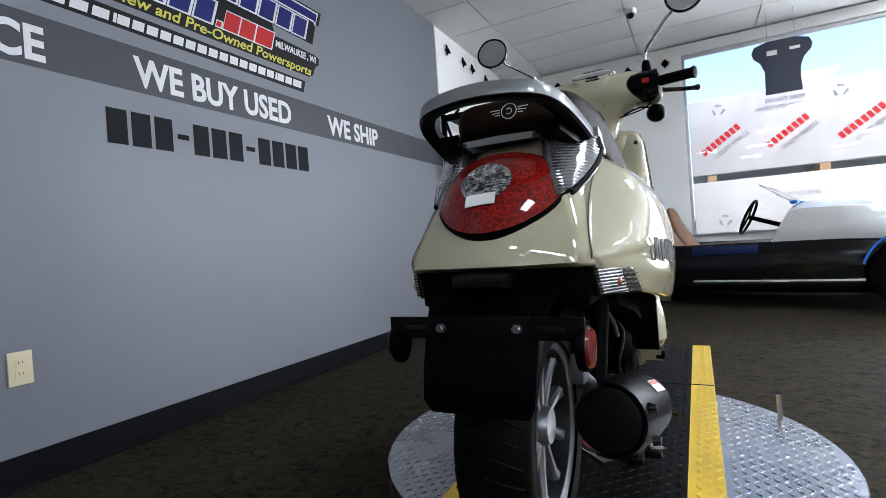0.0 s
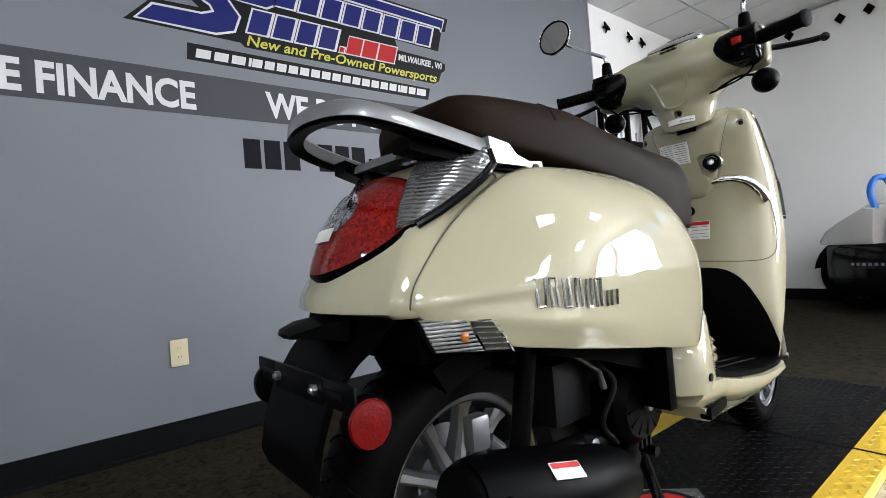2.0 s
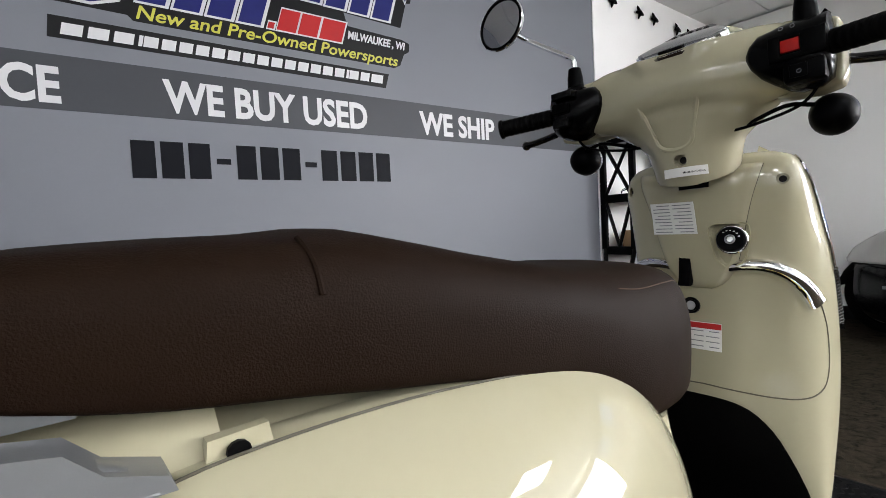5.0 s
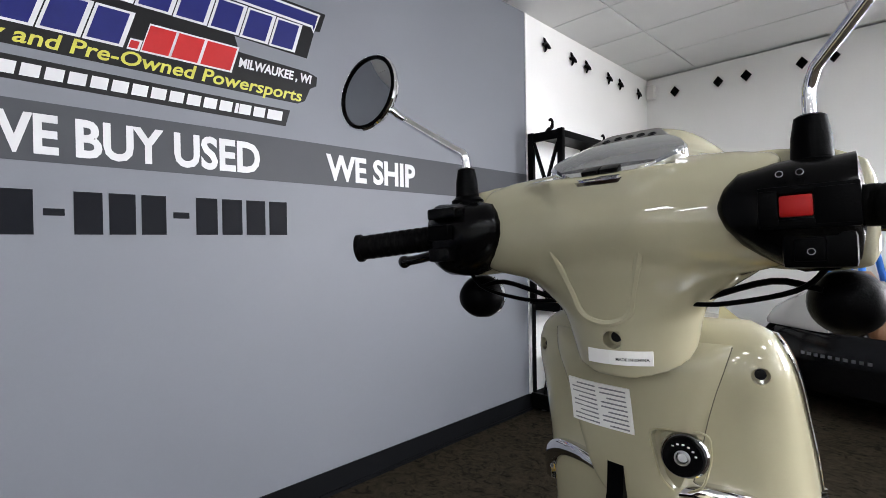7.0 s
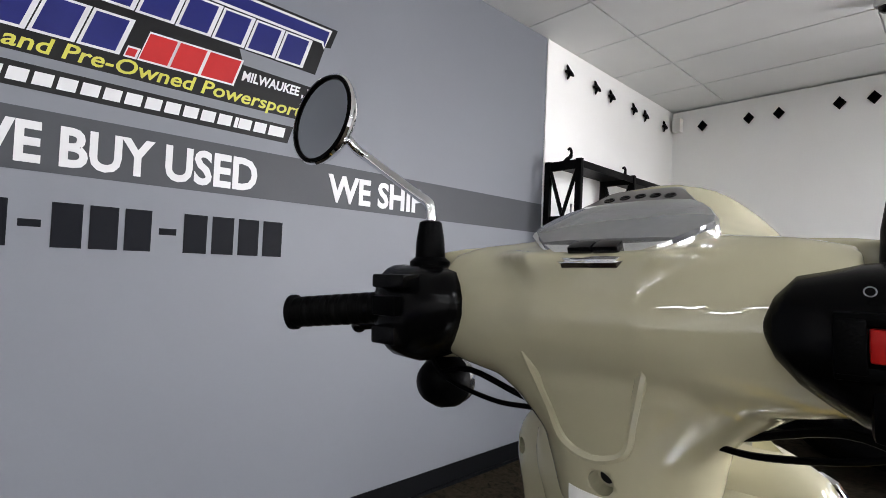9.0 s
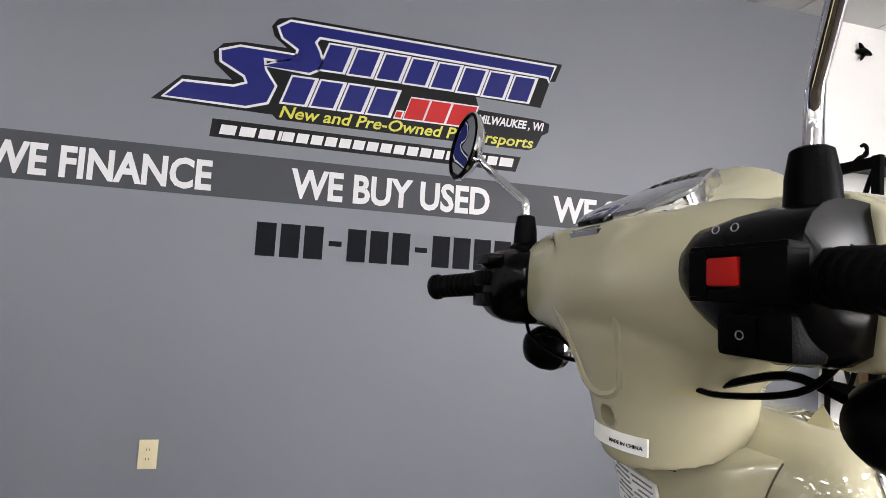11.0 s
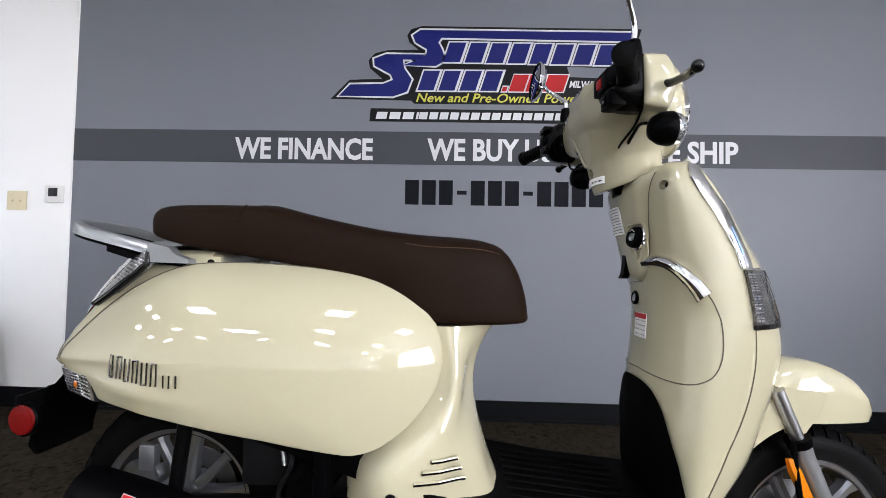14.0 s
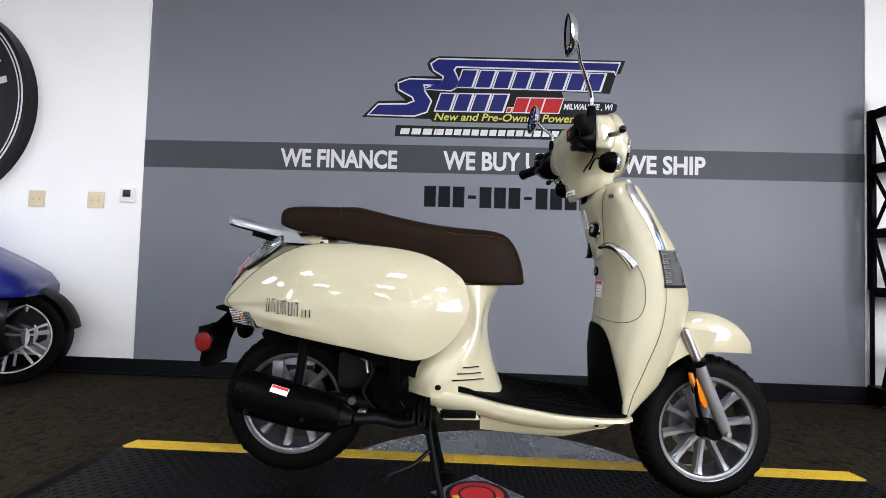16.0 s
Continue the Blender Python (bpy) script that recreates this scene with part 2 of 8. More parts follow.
CARWHITE = mat("white car paint", (0.60, 0.59, 0.57), 0.2, var=0.02, bump=0.0, coat=1.0)
TAN = mat("tan leather", (0.19, 0.090, 0.042), 0.5, var=0.12, bump=0.2, bscale=400)
TAPE = mat("blue tape", (0.02, 0.16, 0.62), 0.5, var=0.1, bump=0.1)
WRAP = mat("white crate wrap", (0.425, 0.4165, 0.3995), 0.4, var=0.08, scale=3, fine=30, bump=0.3, bscale=18)
ASPHALT = mat("asphalt", (0.055, 0.055, 0.056), 0.85, var=0.25, scale=2, fine=150, bump=0.4)
CARD = mat("cardboard", (0.33, 0.20, 0.10), 0.7, var=0.12, bump=0.1)
LAMP = glow("light diffuser", (0.89, 0.96, 1.0), LIGHT)


# ---- mesh helpers ----
def bm_new():
    return bmesh.new()


def box(bm, x0, x1, y0, y1, z0, z1, bevel=0.0, m=None):
    r = bmesh.ops.create_cube(bm, size=1.0)
    vs = r["verts"]
    for v in vs:
        v.co = Vector(((x0 + x1) / 2 + v.co.x * (x1 - x0), (y0 + y1) / 2 + v.co.y * (y1 - y0), (z0 + z1) / 2 + v.co.z * (z1 - z0)))
    if bevel:
        es = list({e for v in vs for e in v.link_edges})
        out = bmesh.ops.bevel(bm, geom=es, offset=bevel, segments=2, affect="EDGES", profile=0.6)
        vs = list({v for f in out["faces"] for v in f.verts} | {v for v in vs if v.is_valid})
    if m is not None:
        for v in vs:
            v.co = m @ v.co
    return bm


def loft(bm, rings, closed=True, caps=True, loop=False):
    """Skin between rings of equal length."""
    rows = [[bm.verts.new(p) for p in r] for r in rings]
    n = len(rows[0])
    pairs = list(zip(rows, rows[1:] + rows[:1] if loop else rows[1:]))
    for a, b in pairs:
        for i in range(n if closed else n - 1):
            j = (i + 1) % n
            try:
                bm.faces.new((a[i], a[j], b[j], b[i]))
            except ValueError:
                pass
    if caps and closed and not loop:
        for r, flip in ((rows[0], True), (rows[-1], False)):
            try:
                bm.faces.new(r[::-1] if flip else r)
            except ValueError:
                pass
    bmesh.ops.recalc_face_normals(bm, faces=bm.faces)
    return rows


def circle(c, axis, r, n=16, ry=None, up=(0, 0, 1), start=0.0):
    a = Vector(axis).normalized()
    u = Vector(up)
    if abs(a.dot(u)) > 0.95:
        u = Vector((1, 0, 0))
    s = a.cross(u).normalized()
    t = s.cross(a).normalized()
    ry = r if ry is None else ry
    return [Vector(c) + s * (r * math.cos(start + 2 * math.pi * i / n)) + t * (ry * math.sin(start + 2 * math.pi * i / n)) for i in range(n)]


def cyl(bm, p0, p1, r0, r1=None, n=16):
    ax = Vector(p1) - Vector(p0)
    loft(bm, [circle(p0, ax, r0, n), circle(p1, ax, r0 if r1 is None else r1, n)])
    return bm


def tube(bm, pts, r, n=10, ry=None, caps=True):
    """Tube along points; r may be a number or one per point."""
    pts = [Vector(p) for p in pts]
    rs = r if isinstance(r, (list, tuple)) else [r] * len(pts)
    rings, up = [], Vector((0, 0, 1))
    for i, p in enumerate(pts):
        d = (pts[min(i + 1, len(pts) - 1)] - pts[max(i - 1, 0)]).normalized()
        k = (ry / r) if ry and not isinstance(r, (list, tuple)) else 1
        if i == 0 and abs(d.dot(up)) > 0.9:
            up = Vector((0, 1, 0))
        s = d.cross(up).normalized()
        t = s.cross(d).normalized()
        up = t
        rings.append([p + s * (rs[i] * math.cos(2 * math.pi * j / n)) + t * (rs[i] * k * math.sin(2 * math.pi * j / n)) for j in range(n)])
    loft(bm, rings, caps=caps)
    return bm


def smooth_path(pts, n=8):
    """Catmull-Rom points through pts."""
    p = [Vector(q) for q in pts]
    p = [2 * p[0] - p[1]] + p + [2 * p[-1] - p[-2]]
    out = []
    for i in range(1, len(p) - 2):
        for k in range(n):
            t = k / n
            a, b, c, d = p[i - 1 : i + 3]
            out.append(0.5 * ((2 * b) + (c - a) * t + (2 * a - 5 * b + 4 * c - d) * t * t + (3 * b - a - 3 * c + d) * t ** 3))
    out.append(p[-2])
    return out


def revolve(bm, profile, c, axis, n=32, up=(0, 0, 1), caps=True):
    """Spin (radius, offset along axis) pairs round an axis."""
    a = Vector(axis).normalized()
    loft(bm, [circle(Vector(c) + a * h, a, max(r, 1e-4), n, up=up) for r, h in profile], caps=caps)
    return bm


def poly(bm, pts, depth):
    """Flat outline in 3D, thickened along a vector."""
    loft(bm, [[Vector(p) for p in pts], [Vector(p) + Vector(depth) for p in pts]])
    return bm


def finish(name, bm, material, smooth=True, angle=40):
    me = bpy.data.meshes.new(name)
    bm.normal_update()
    for f in bm.faces:
        f.smooth = smooth
    if smooth:
        lim = radians(angle)
        for e in bm.edges:
            if len(e.link_faces) != 2 or e.calc_face_angle(0) > lim:
                e.smooth = False
    bm.to_mesh(me)
    bm.free()
    if isinstance(material, (list, tuple)):
        for k in material:
            me.materials.append(k)
    else:
        me.materials.append(material)
    return me


def part(name, bm, material, parent, label="", smooth=True, angle=40):
    ob = new(name, finish(name, bm, material, smooth, angle))
    ob.parent = parent
    if label:
        tagged(ob, label)
    return ob


def thing(name, label, category, m=None, group=""):
    ob = new(name)
    ob.empty_display_size = 0.05
    ob.matrix_world = m or Matrix()
    return tagged(ob, label, category, group)


def solid(name, bm, material, label, category, group="", kind="", m=None, smooth=True, angle=40):
    ob = new(name, finish(name, bm, material, smooth, angle))
    if m:
        ob.matrix_world = m
    return tagged(ob, label, category, group, kind)


def blend(ob, voxel=0.005, rounds=6, factor=0.5):
    """Fuse the shapes of one mesh and round their joins."""
    r = ob.modifiers.new("fuse", "REMESH")
    r.mode, r.voxel_size, r.use_smooth_shade = "VOXEL", voxel, True
    s = ob.modifiers.new("round", "SMOOTH")
    s.factor, s.iterations = factor, rounds
    return ob


def cut(ob, cutters):
    """Sink real recesses into a mesh: each cutter is a closed bmesh in the same space."""
    tools = []
    for bm in cutters:
        proportioned(bm)
        bmesh.ops.recalc_face_normals(bm, faces=bm.faces[:])
        me = bpy.data.meshes.new("cutter")
        bm.to_mesh(me)
        bm.free()
        tool = new("cutter", me)
        tool.matrix_world = ob.matrix_world
        tools.append(tool)
        mod = ob.modifiers.new("recess", "BOOLEAN")
        mod.operation, mod.solver, mod.object = "DIFFERENCE", "EXACT", tool
    bpy.context.view_layer.update()
    for tool in tools:
        tool.matrix_world = ob.matrix_world
    done = bpy.data.meshes.new_from_object(ob.evaluated_get(bpy.context.evaluated_depsgraph_get()))
    ob.modifiers.clear()
    ob.data = done
    for tool in tools:
        bpy.data.objects.remove(tool, do_unlink=True)


def words(bm, text, size, m, width=None, bold=0.0, depth=0.0015, shear=0.0):
    """Lettering in the built-in font, laid in the plane of m with its left baseline at the origin."""
    cu = bpy.data.curves.new("lettering", "FONT")
    cu.body, cu.size, cu.offset, cu.extrude, cu.shear = text, size, bold, depth, shear
    cu.resolution_u = 3
    ob = bpy.data.objects.new("lettering", cu)
    me = bpy.data.meshes.new_from_object(ob)
    xs = [v.co.x for v in me.vertices]
    k = 1.0 if width is None else width / max(1e-6, max(xs) - min(xs))
    off = min(xs)
    me.transform(m @ Matrix.Diagonal((k, 1, 1, 1)) @ Matrix.Translation((-off, 0, 0)))
    bm.from_mesh(me)
    bpy.data.meshes.remove(me)
    bpy.data.objects.remove(ob)
    bpy.data.curves.remove(cu)
    return bm


# ---- the showroom ----
CEIL, BEND_X, CORNER = 2.98, 5.24, Vector((7.50, 0.03))
WEST, SOUTH, EAST = -6.0, -11.0, 7.50
WALL_T = 0.15


def slab(name, pts, z0, z1, material, label, category):
    bm = bm_new()
    poly(bm, [(x, y, z0) for x, y in pts], (0, 0, z1 - z0))
    return solid(name, bm, material, label, category, kind="structure", smooth=False)


slab("floor", [(WEST - 0.3, SOUTH - 0.3), (EAST + 0.2, SOUTH - 0.3), (EAST + 0.2, 0.6), (WEST - 0.3, 0.6)], -0.12, 0.0, CARPET,
     "brown and grey mottled low-pile carpet floor", "floor")
ground = slab("ground", [(EAST + 0.2, -900), (900, -900), (900, 900), (EAST + 0.2, 900)], -0.22, -0.10, ASPHALT, "grey asphalt yard outside the windows", "ground")
slab("wall_north", [(WEST, 0), (BEND_X, 0), (BEND_X, WALL_T), (WEST, WALL_T)], 0, CEIL, WALL, "white painted showroom wall", "wall")
slab("wall_north_east", [(BEND_X, 0), (CORNER.x + 0.02, CORNER.y), (CORNER.x + 0.02, CORNER.y + WALL_T), (BEND_X, WALL_T)], 0, CEIL, WALL,
     "white painted wall behind the black rack", "wall")
slab("wall_west", [(WEST - WALL_T, SOUTH), (WEST, SOUTH), (WEST, WALL_T), (WEST - WALL_T, WALL_T)], 0, CEIL, WALL, "plain white wall closing the showroom", "wall")
slab("wall_south", [(WEST - WALL_T, SOUTH - WALL_T), (EAST + WALL_T, SOUTH - WALL_T), (EAST + WALL_T, SOUTH), (WEST - WALL_T, SOUTH)], 0, CEIL, WALL,
     "plain white wall at the back of the showroom", "wall")

# east wall with a run of tall windows
WIN_Y = [-2.16, -4.25, -6.34, -8.43, -10.52]
SILL, HEAD = 0.68, 2.86
bm = bm_new()
box(bm, EAST, EAST + WALL_T, WIN_Y[0], CORNER.y + WALL_T, 0, CEIL)
box(bm, EAST, EAST + WALL_T, WIN_Y[-1], WIN_Y[0], 0, SILL)
box(bm, EAST, EAST + WALL_T, WIN_Y[-1], WIN_Y[0], HEAD, CEIL)
box(bm, EAST, EAST + WALL_T, SOUTH - WALL_T, WIN_Y[-1], 0, CEIL)
solid("wall_east", bm, WALL, "white wall with a long run of windows", "wall", kind="structure", smooth=False)
for i, (b, a) in enumerate(zip(WIN_Y, WIN_Y[1:])):
    w = thing("window_%d" % (i + 1), "tall aluminium-framed shop window with clear glass", "window", pose(EAST + 0.06, 0, 0))
    tagged(w, kind="structure")
    bm = bm_new()
    box(bm, -0.03, 0.03, a, a + 0.035, SILL + 0.02, HEAD - 0.04, 0.004)
    box(bm, -0.03, 0.03, b - 0.035, b, SILL + 0.02, HEAD - 0.04, 0.004)
    box(bm, -0.03, 0.03, a, b, HEAD - 0.04, HEAD, 0.004)
    box(bm, -0.03, 0.03, a, b, SILL, SILL + 0.02, 0.004)
    part("window_frame", bm, FRAME, w)
    bm = bm_new()
    box(bm, -0.10, -0.032, a, b, SILL, SILL + 0.015, 0.003)
    part("window_sill", bm, FRAME, w)
    bm = bm_new()
    box(bm, -0.003, 0.003, a + 0.035, b - 0.035, SILL + 0.02, HEAD - 0.04)
    part("pane", bm, GLASS, w).visible_shadow = False

# ceiling: one mesh of lay-in tiles and a thin grid
bm = bm_new()
box(bm, WEST - 0.2, EAST + 0.2, SOUTH - 0.2, 0.6, CEIL + 0.02, CEIL + 0.12)
tx, ty = 0.61, 1.22
nx, ny = 23, 10
for i in range(nx):
    for j in range(ny):
        x0, y1 = EAST - 0.05 - i * tx, 0.74 - j * ty
        box(bm, x0 - tx + 0.006, x0 - 0.006, y1 - ty + 0.006, y1 - 0.006, CEIL, CEIL + 0.021)
solid("ceiling", bm, TILE, "white lay-in tile ceiling with thin joints", "ceiling", kind="structure", smooth=False)

# lay-in light panels
light0 = thing("ceiling_light", "flat square ceiling light panel with a white diffuser", "ceiling light", pose(-4.5, -3.9, CEIL), "ceiling lights")
bm = bm_new()
for x_a, x_b, y_a, y_b in ((-0.305, -0.285, -0.305, 0.305), (0.285, 0.305, -0.305, 0.305), (-0.285, 0.285, -0.305, -0.285), (-0.285, 0.285, 0.285, 0.305)):
    box(bm, x_a, x_b, y_a, y_b, -0.016, 0.0, 0.002)
part("frame", bm, GRIDW, light0)
bm = bm_new()
box(bm, -0.286, 0.286, -0.286, 0.286, -0.012, -0.004)
part("diffuser", bm, LAMP, light0, smooth=False)
for i, x in enumerate((-4.5, -2.1, 0.3, 2.7, 5.0)):
    for j, y in enumerate((-3.9, -6.3, -8.7)):
        if i or j:
            copy_thing(light0, pose(x, y, CEIL))
# extra panel, never in view, added to brighten the white wall at left
copy_thing(light0, pose(-2.1, -2.6, CEIL))

# grey mural with its band and lettering
bm = bm_new()
box(bm, -0.045, 5.23, -0.004, 0.0, 0.0, CEIL - 0.002)
solid("wall_mural", bm, MURAL, "light grey vinyl mural covering the wall", "mural", kind="structure", smooth=False)
bm = bm_new()
box(bm, -0.045, 5.23, -0.006, -0.004, 1.562, 1.768)
solid("mural_band", bm, BAND, "dark grey stripe across the mural", "stripe", kind="structure", smooth=False)
bm = bm_new()
box(bm, -0.057, -0.045, -0.010, 0.0, 0.12, CEIL - 0.002, 0.002)
box(bm, 5.23, 5.25, -0.012, 0.0, 0.12, CEIL - 0.002, 0.002)
solid("trim", bm, WALL, "thin white edge strip beside the mural", "trim", kind="structure")
FACE = Matrix.Rotation(radians(90), 4, "X")


def on_wall(x, z, y=-0.0062):
    return Matrix.Translation((x, y, z)) @ FACE


def wall_words(name, text, x, z, height, width, material, label, bold=0.004, shear=0.0, y=-0.0062):
    bm = bm_new()
    words(bm, text, height / 0.70, on_wall(x, z, y), width, bold, 0.0012, shear)
    bmesh.ops.remove_doubles(bm, verts=bm.verts, dist=1e-5)
    bm.verts.index_update()
    bm.verts.ensure_lookup_table()
    line = thing(name, label, "lettering")
    while bm.verts:
        seed = bm.verts[:1]
        piece, todo = set(seed), list(seed)
        while todo:
            for e in todo.pop().link_edges:
                for v in e.verts:
                    if v not in piece:
                        piece.add(v)
                        todo.append(v)
        rest = bm.copy()
        ids = {v.index for v in piece}
        bmesh.ops.delete(bm, geom=list(piece), context="VERTS")
        bm.verts.index_update()
        bm.verts.ensure_lookup_table()
        rest.verts.ensure_lookup_table()
        bmesh.ops.delete(rest, geom=[v for v in rest.verts if v.index not in ids], context="VERTS")
        part("letter", rest, material, line, smooth=False)
    return line


wall_words("wall_lettering", "WE FINANCE", 1.001, 1.592, 0.128, 0.877, PRINT_WHITE, "white capital letters on the dark stripe", 0.0055)
wall_words("wall_lettering", "WE BUY USED", 2.218, 1.594, 0.130, 0.962, PRINT_WHITE, "white capital letters on the dark stripe", 0.0055)
wall_words("wall_lettering", "WE SHIP", 3.522, 1.595, 0.126, 0.595, PRINT_WHITE, "white capital letters on the dark stripe", 0.0055)

# telephone number, drawn as plain bars
number = thing("wall_number", "row of dark charcoal bars below the stripe", "wall sign")
x = 2.080
for ch in "nnn-nnn-nnnn":
    bm = bm_new()
    if ch == "-":
        box(bm, x + 0.012, x + 0.072, -0.0062, -0.004, 1.378, 1.403)
        x += 0.092
    else:
        box(bm, x + 0.006, x + 0.092, -0.0062, -0.004, 1.312, 1.466, 0.0)
        x += 0.1055
    part("bar", bm, PRINT_DARK, number, smooth=False)


# dealer sign printed on the mural: plain shapes in its colours
def sheet(bm, pts, y0, y1):
    poly(bm, [(x, y0, z) for x, z in pts], (0, y1 - y0, 0))


def slant(bm, x, z, w, h, y0, y1, k=0.32):
    sheet(bm, [(x, z), (x + w, z), (x + w + k * h, z + h), (x + k * h, z + h)], y0, y1)


sign = thing("wall_sign", "printed dealer sign in navy, red and black on the mural", "wall sign", Matrix.Translation((0.026, 0, 0.020)) @ Matrix.Diagonal((0.984, 1, 1, 1)))
bm = bm_new()
top = [(1.60, 1.952), (1.72, 2.075), (1.93, 2.082), (1.85, 2.150), (1.84, 2.20), (1.88, 2.245), (1.96, 2.265), (2.16, 2.268), (2.10, 2.315), (2.085, 2.36),
       (2.11, 2.40), (2.18, 2.42), (3.565, 2.402), (3.53, 2.305), (3.50, 2.30), (3.455, 2.155), (3.10, 2.165), (3.12, 2.10), (3.46, 2.090), (3.51, 2.075),
       (3.505, 2.03), (3.47, 2.010), (3.44, 1.945), (3.40, 1.925), (2.14, 1.925), (2.12, 1.945), (1.94, 1.948)]
sheet(bm, top, -0.0052, -0.004)
part("backing", bm, PRINT_BLACK, sign, "black outline shape", smooth=False)
bm = bm_new()
sheet(bm, [(1.855, 1.812), (3.335, 1.806), (3.36, 1.885), (1.862, 1.895)], -0.0052, -0.004)
part("lower_backing", bm, PRINT_BLACK, sign, smooth=False)
S_UP = [(2.170, 2.395), (3.520, 2.380), (3.495, 2.300), (3.49, 2.325), (2.305, 2.345), (2.285, 2.315), (2.310, 2.270), (2.325, 2.225), (2.305, 2.185), (2.27, 2.165), (2.06, 2.168), (2.12, 2.19), (2.21, 2.235),
        (2.215, 2.27), (2.14, 2.315), (2.12, 2.36)]
S_LO = [(1.955, 2.240), (2.200, 2.238), (2.175, 2.205), (2.06, 2.205), (2.07, 2.15), (2.12, 2.08), (2.09, 2.00), (2.0, 1.97), (1.655, 1.972), (1.725, 2.045), (1.94, 2.05),
        (2.0, 2.075), (1.985, 2.11), (1.88, 2.165), (1.875, 2.21)]


def grown(pts, d):
    """The outline moved outwards by d."""
    n, out = len(pts), []
    area = sum(pts[i][0] * pts[(i + 1) % n][1] - pts[(i + 1) % n][0] * pts[i][1] for i in range(n))
    s = 1 if area > 0 else -1
    for i in range(n):
        a, b, c = Vector(pts[i - 1]), Vector(pts[i]), Vector(pts[(i + 1) % n])
        e, f = (b - a).normalized(), (c - b).normalized()
        k = Vector((e.y + f.y, -e.x - f.x)) * s
        k = k / max(0.5, k.length ** 2 / 2) if k.length > 1e-6 else Vector((0, 0))
        out.append(tuple(b + k * d))
    return out


for S in (S_UP, S_LO):
    bm = bm_new()
    sheet(bm, grown(S, 0.011), -0.0060, -0.0052)
    part("outline", bm, PRINT_WHITE, sign, smooth=False)
    bm = bm_new()
    sheet(bm, S, -0.0068, -0.0060)
    part("swoosh", bm, PRINT_BLUE, sign, smooth=False)
for x, w, z, h in [(2.315 + i * 0.136, 0.112, 2.190 - i * 0.002, 0.125) for i in range(8)] + [(2.155 + i * 0.133, 0.108, 2.010, 0.125) for i in range(4)]:
    bm = bm_new()
    slant(bm, x - 0.010, z - 0.009, w + 0.020, h + 0.018, -0.0060, -0.0052)
    edge = part("letter_outline", bm, PRINT_WHITE, sign, smooth=False)
    bm = bm_new()
    slant(bm, x + 0.003, z, w - 0.006, h, -0.0068, -0.0060)
    part("letter_block", bm, PRINT_BLUE, edge, smooth=False)
for x, w, h in [(2.690, 0.030, 0.030), (2.735, 0.095, 0.105), (2.840, 0.100, 0.105), (2.952, 0.125, 0.105)]:
    bm = bm_new()
    slant(bm, x - 0.006, 2.000, w + 0.012, h + 0.014, -0.0060, -0.0052)
    edge = part("suffix_outline", bm, PRINT_WHITE, sign, smooth=False)
    bm = bm_new()
    slant(bm, x, 2.007, w, h, -0.0068, -0.0060)
    part("suffix_block", bm, PRINT_RED, edge, smooth=False)
bm = bm_new()
words(bm, "New and Pre-Owned Powersports", 0.078, on_wall(2.150, 1.938, -0.0058), 1.275, 0.0012, 0.0006, 0.25)
part("tagline", bm, PRINT_LIME, sign, "lime green slogan", smooth=False)
bm = bm_new()
words(bm, "MILWAUKEE , WI", 0.058, on_wall(3.115, 2.035, -0.0058), 0.365, 0.0016, 0.0006, 0.25)
part("place_name", bm, PRINT_WHITE, sign, smooth=False)
x = 1.895
for w in [0.085, 0.085, 0.085, 0.018] + [0.066] * 14 + [0.018] + [0.066, 0.066, 0.09]:
    bm = bm_new()
    slant(bm, x, 1.828, w * 0.80, 0.044, -0.0058, -0.0052, 0.2)
    part("address_bar", bm, PRINT_WHITE, sign, smooth=False)
    x += w

# baseboards
bm = bm_new()
box(bm, WEST, BEND_X - 0.005, -0.012, -0.0045, 0.0, 0.122, 0.0)
box(bm, WEST, BEND_X - 0.005, -0.022, -0.012, 0.0, 0.018, 0.0)
solid("baseboard", bm, BASEB, "dark vinyl baseboard along the mural wall", "baseboard", kind="structure", smooth=False)
bm = bm_new()
d = Vector((CORNER.x - BEND_X, CORNER.y, 0)).normalized()
nrm = Vector((d.y, -d.x, 0))
a, b = Vector((BEND_X, 0, 0)) + nrm * 0.002, Vector((CORNER.x, CORNER.y, 0)) + nrm * 0.002
poly(bm, [a, b, b + nrm * 0.01, a + nrm * 0.01], (0, 0, 0.12))
box(bm, EAST - 0.012, EAST - 0.002, SOUTH, CORNER.y - 0.02, 0, 0.12)
solid("baseboard", bm, BASEB, "dark vinyl baseboard along the far walls", "baseboard", kind="structure", smooth=False)


# wall plates
def wall_plate(name, x, z, w, h, label, toggles):
    t = thing(name, label, "wall plate", pose(x, -0.0045, z))
    bm = bm_new()
    box(bm, -w / 2, w / 2, -0.007, 0, -h / 2, h / 2, 0.002)
    part("plate", bm, PLATE, t)
    for dx, dz, kind in toggles:
        bm = bm_new()
        if kind == "switch":
            box(bm, dx - 0.005, dx + 0.005, -0.017, -0.007, dz - 0.009, dz + 0.004, 0.001)
            part("toggle", bm, PLATE, t)
        else:
            box(bm, dx - 0.017, dx + 0.017, -0.009, -0.007, dz - 0.014, dz + 0.014, 0.001)
            part("socket", bm, PLATE, t)
            bm = bm_new()
            for s in (-1, 1):
                box(bm, dx + s * 0.006 - 0.001, dx + s * 0.006 + 0.001, -0.0096, -0.009, dz - 0.003, dz + 0.006)
            part("slot", bm, PRINT_BLACK, t, smooth=False)
    return t


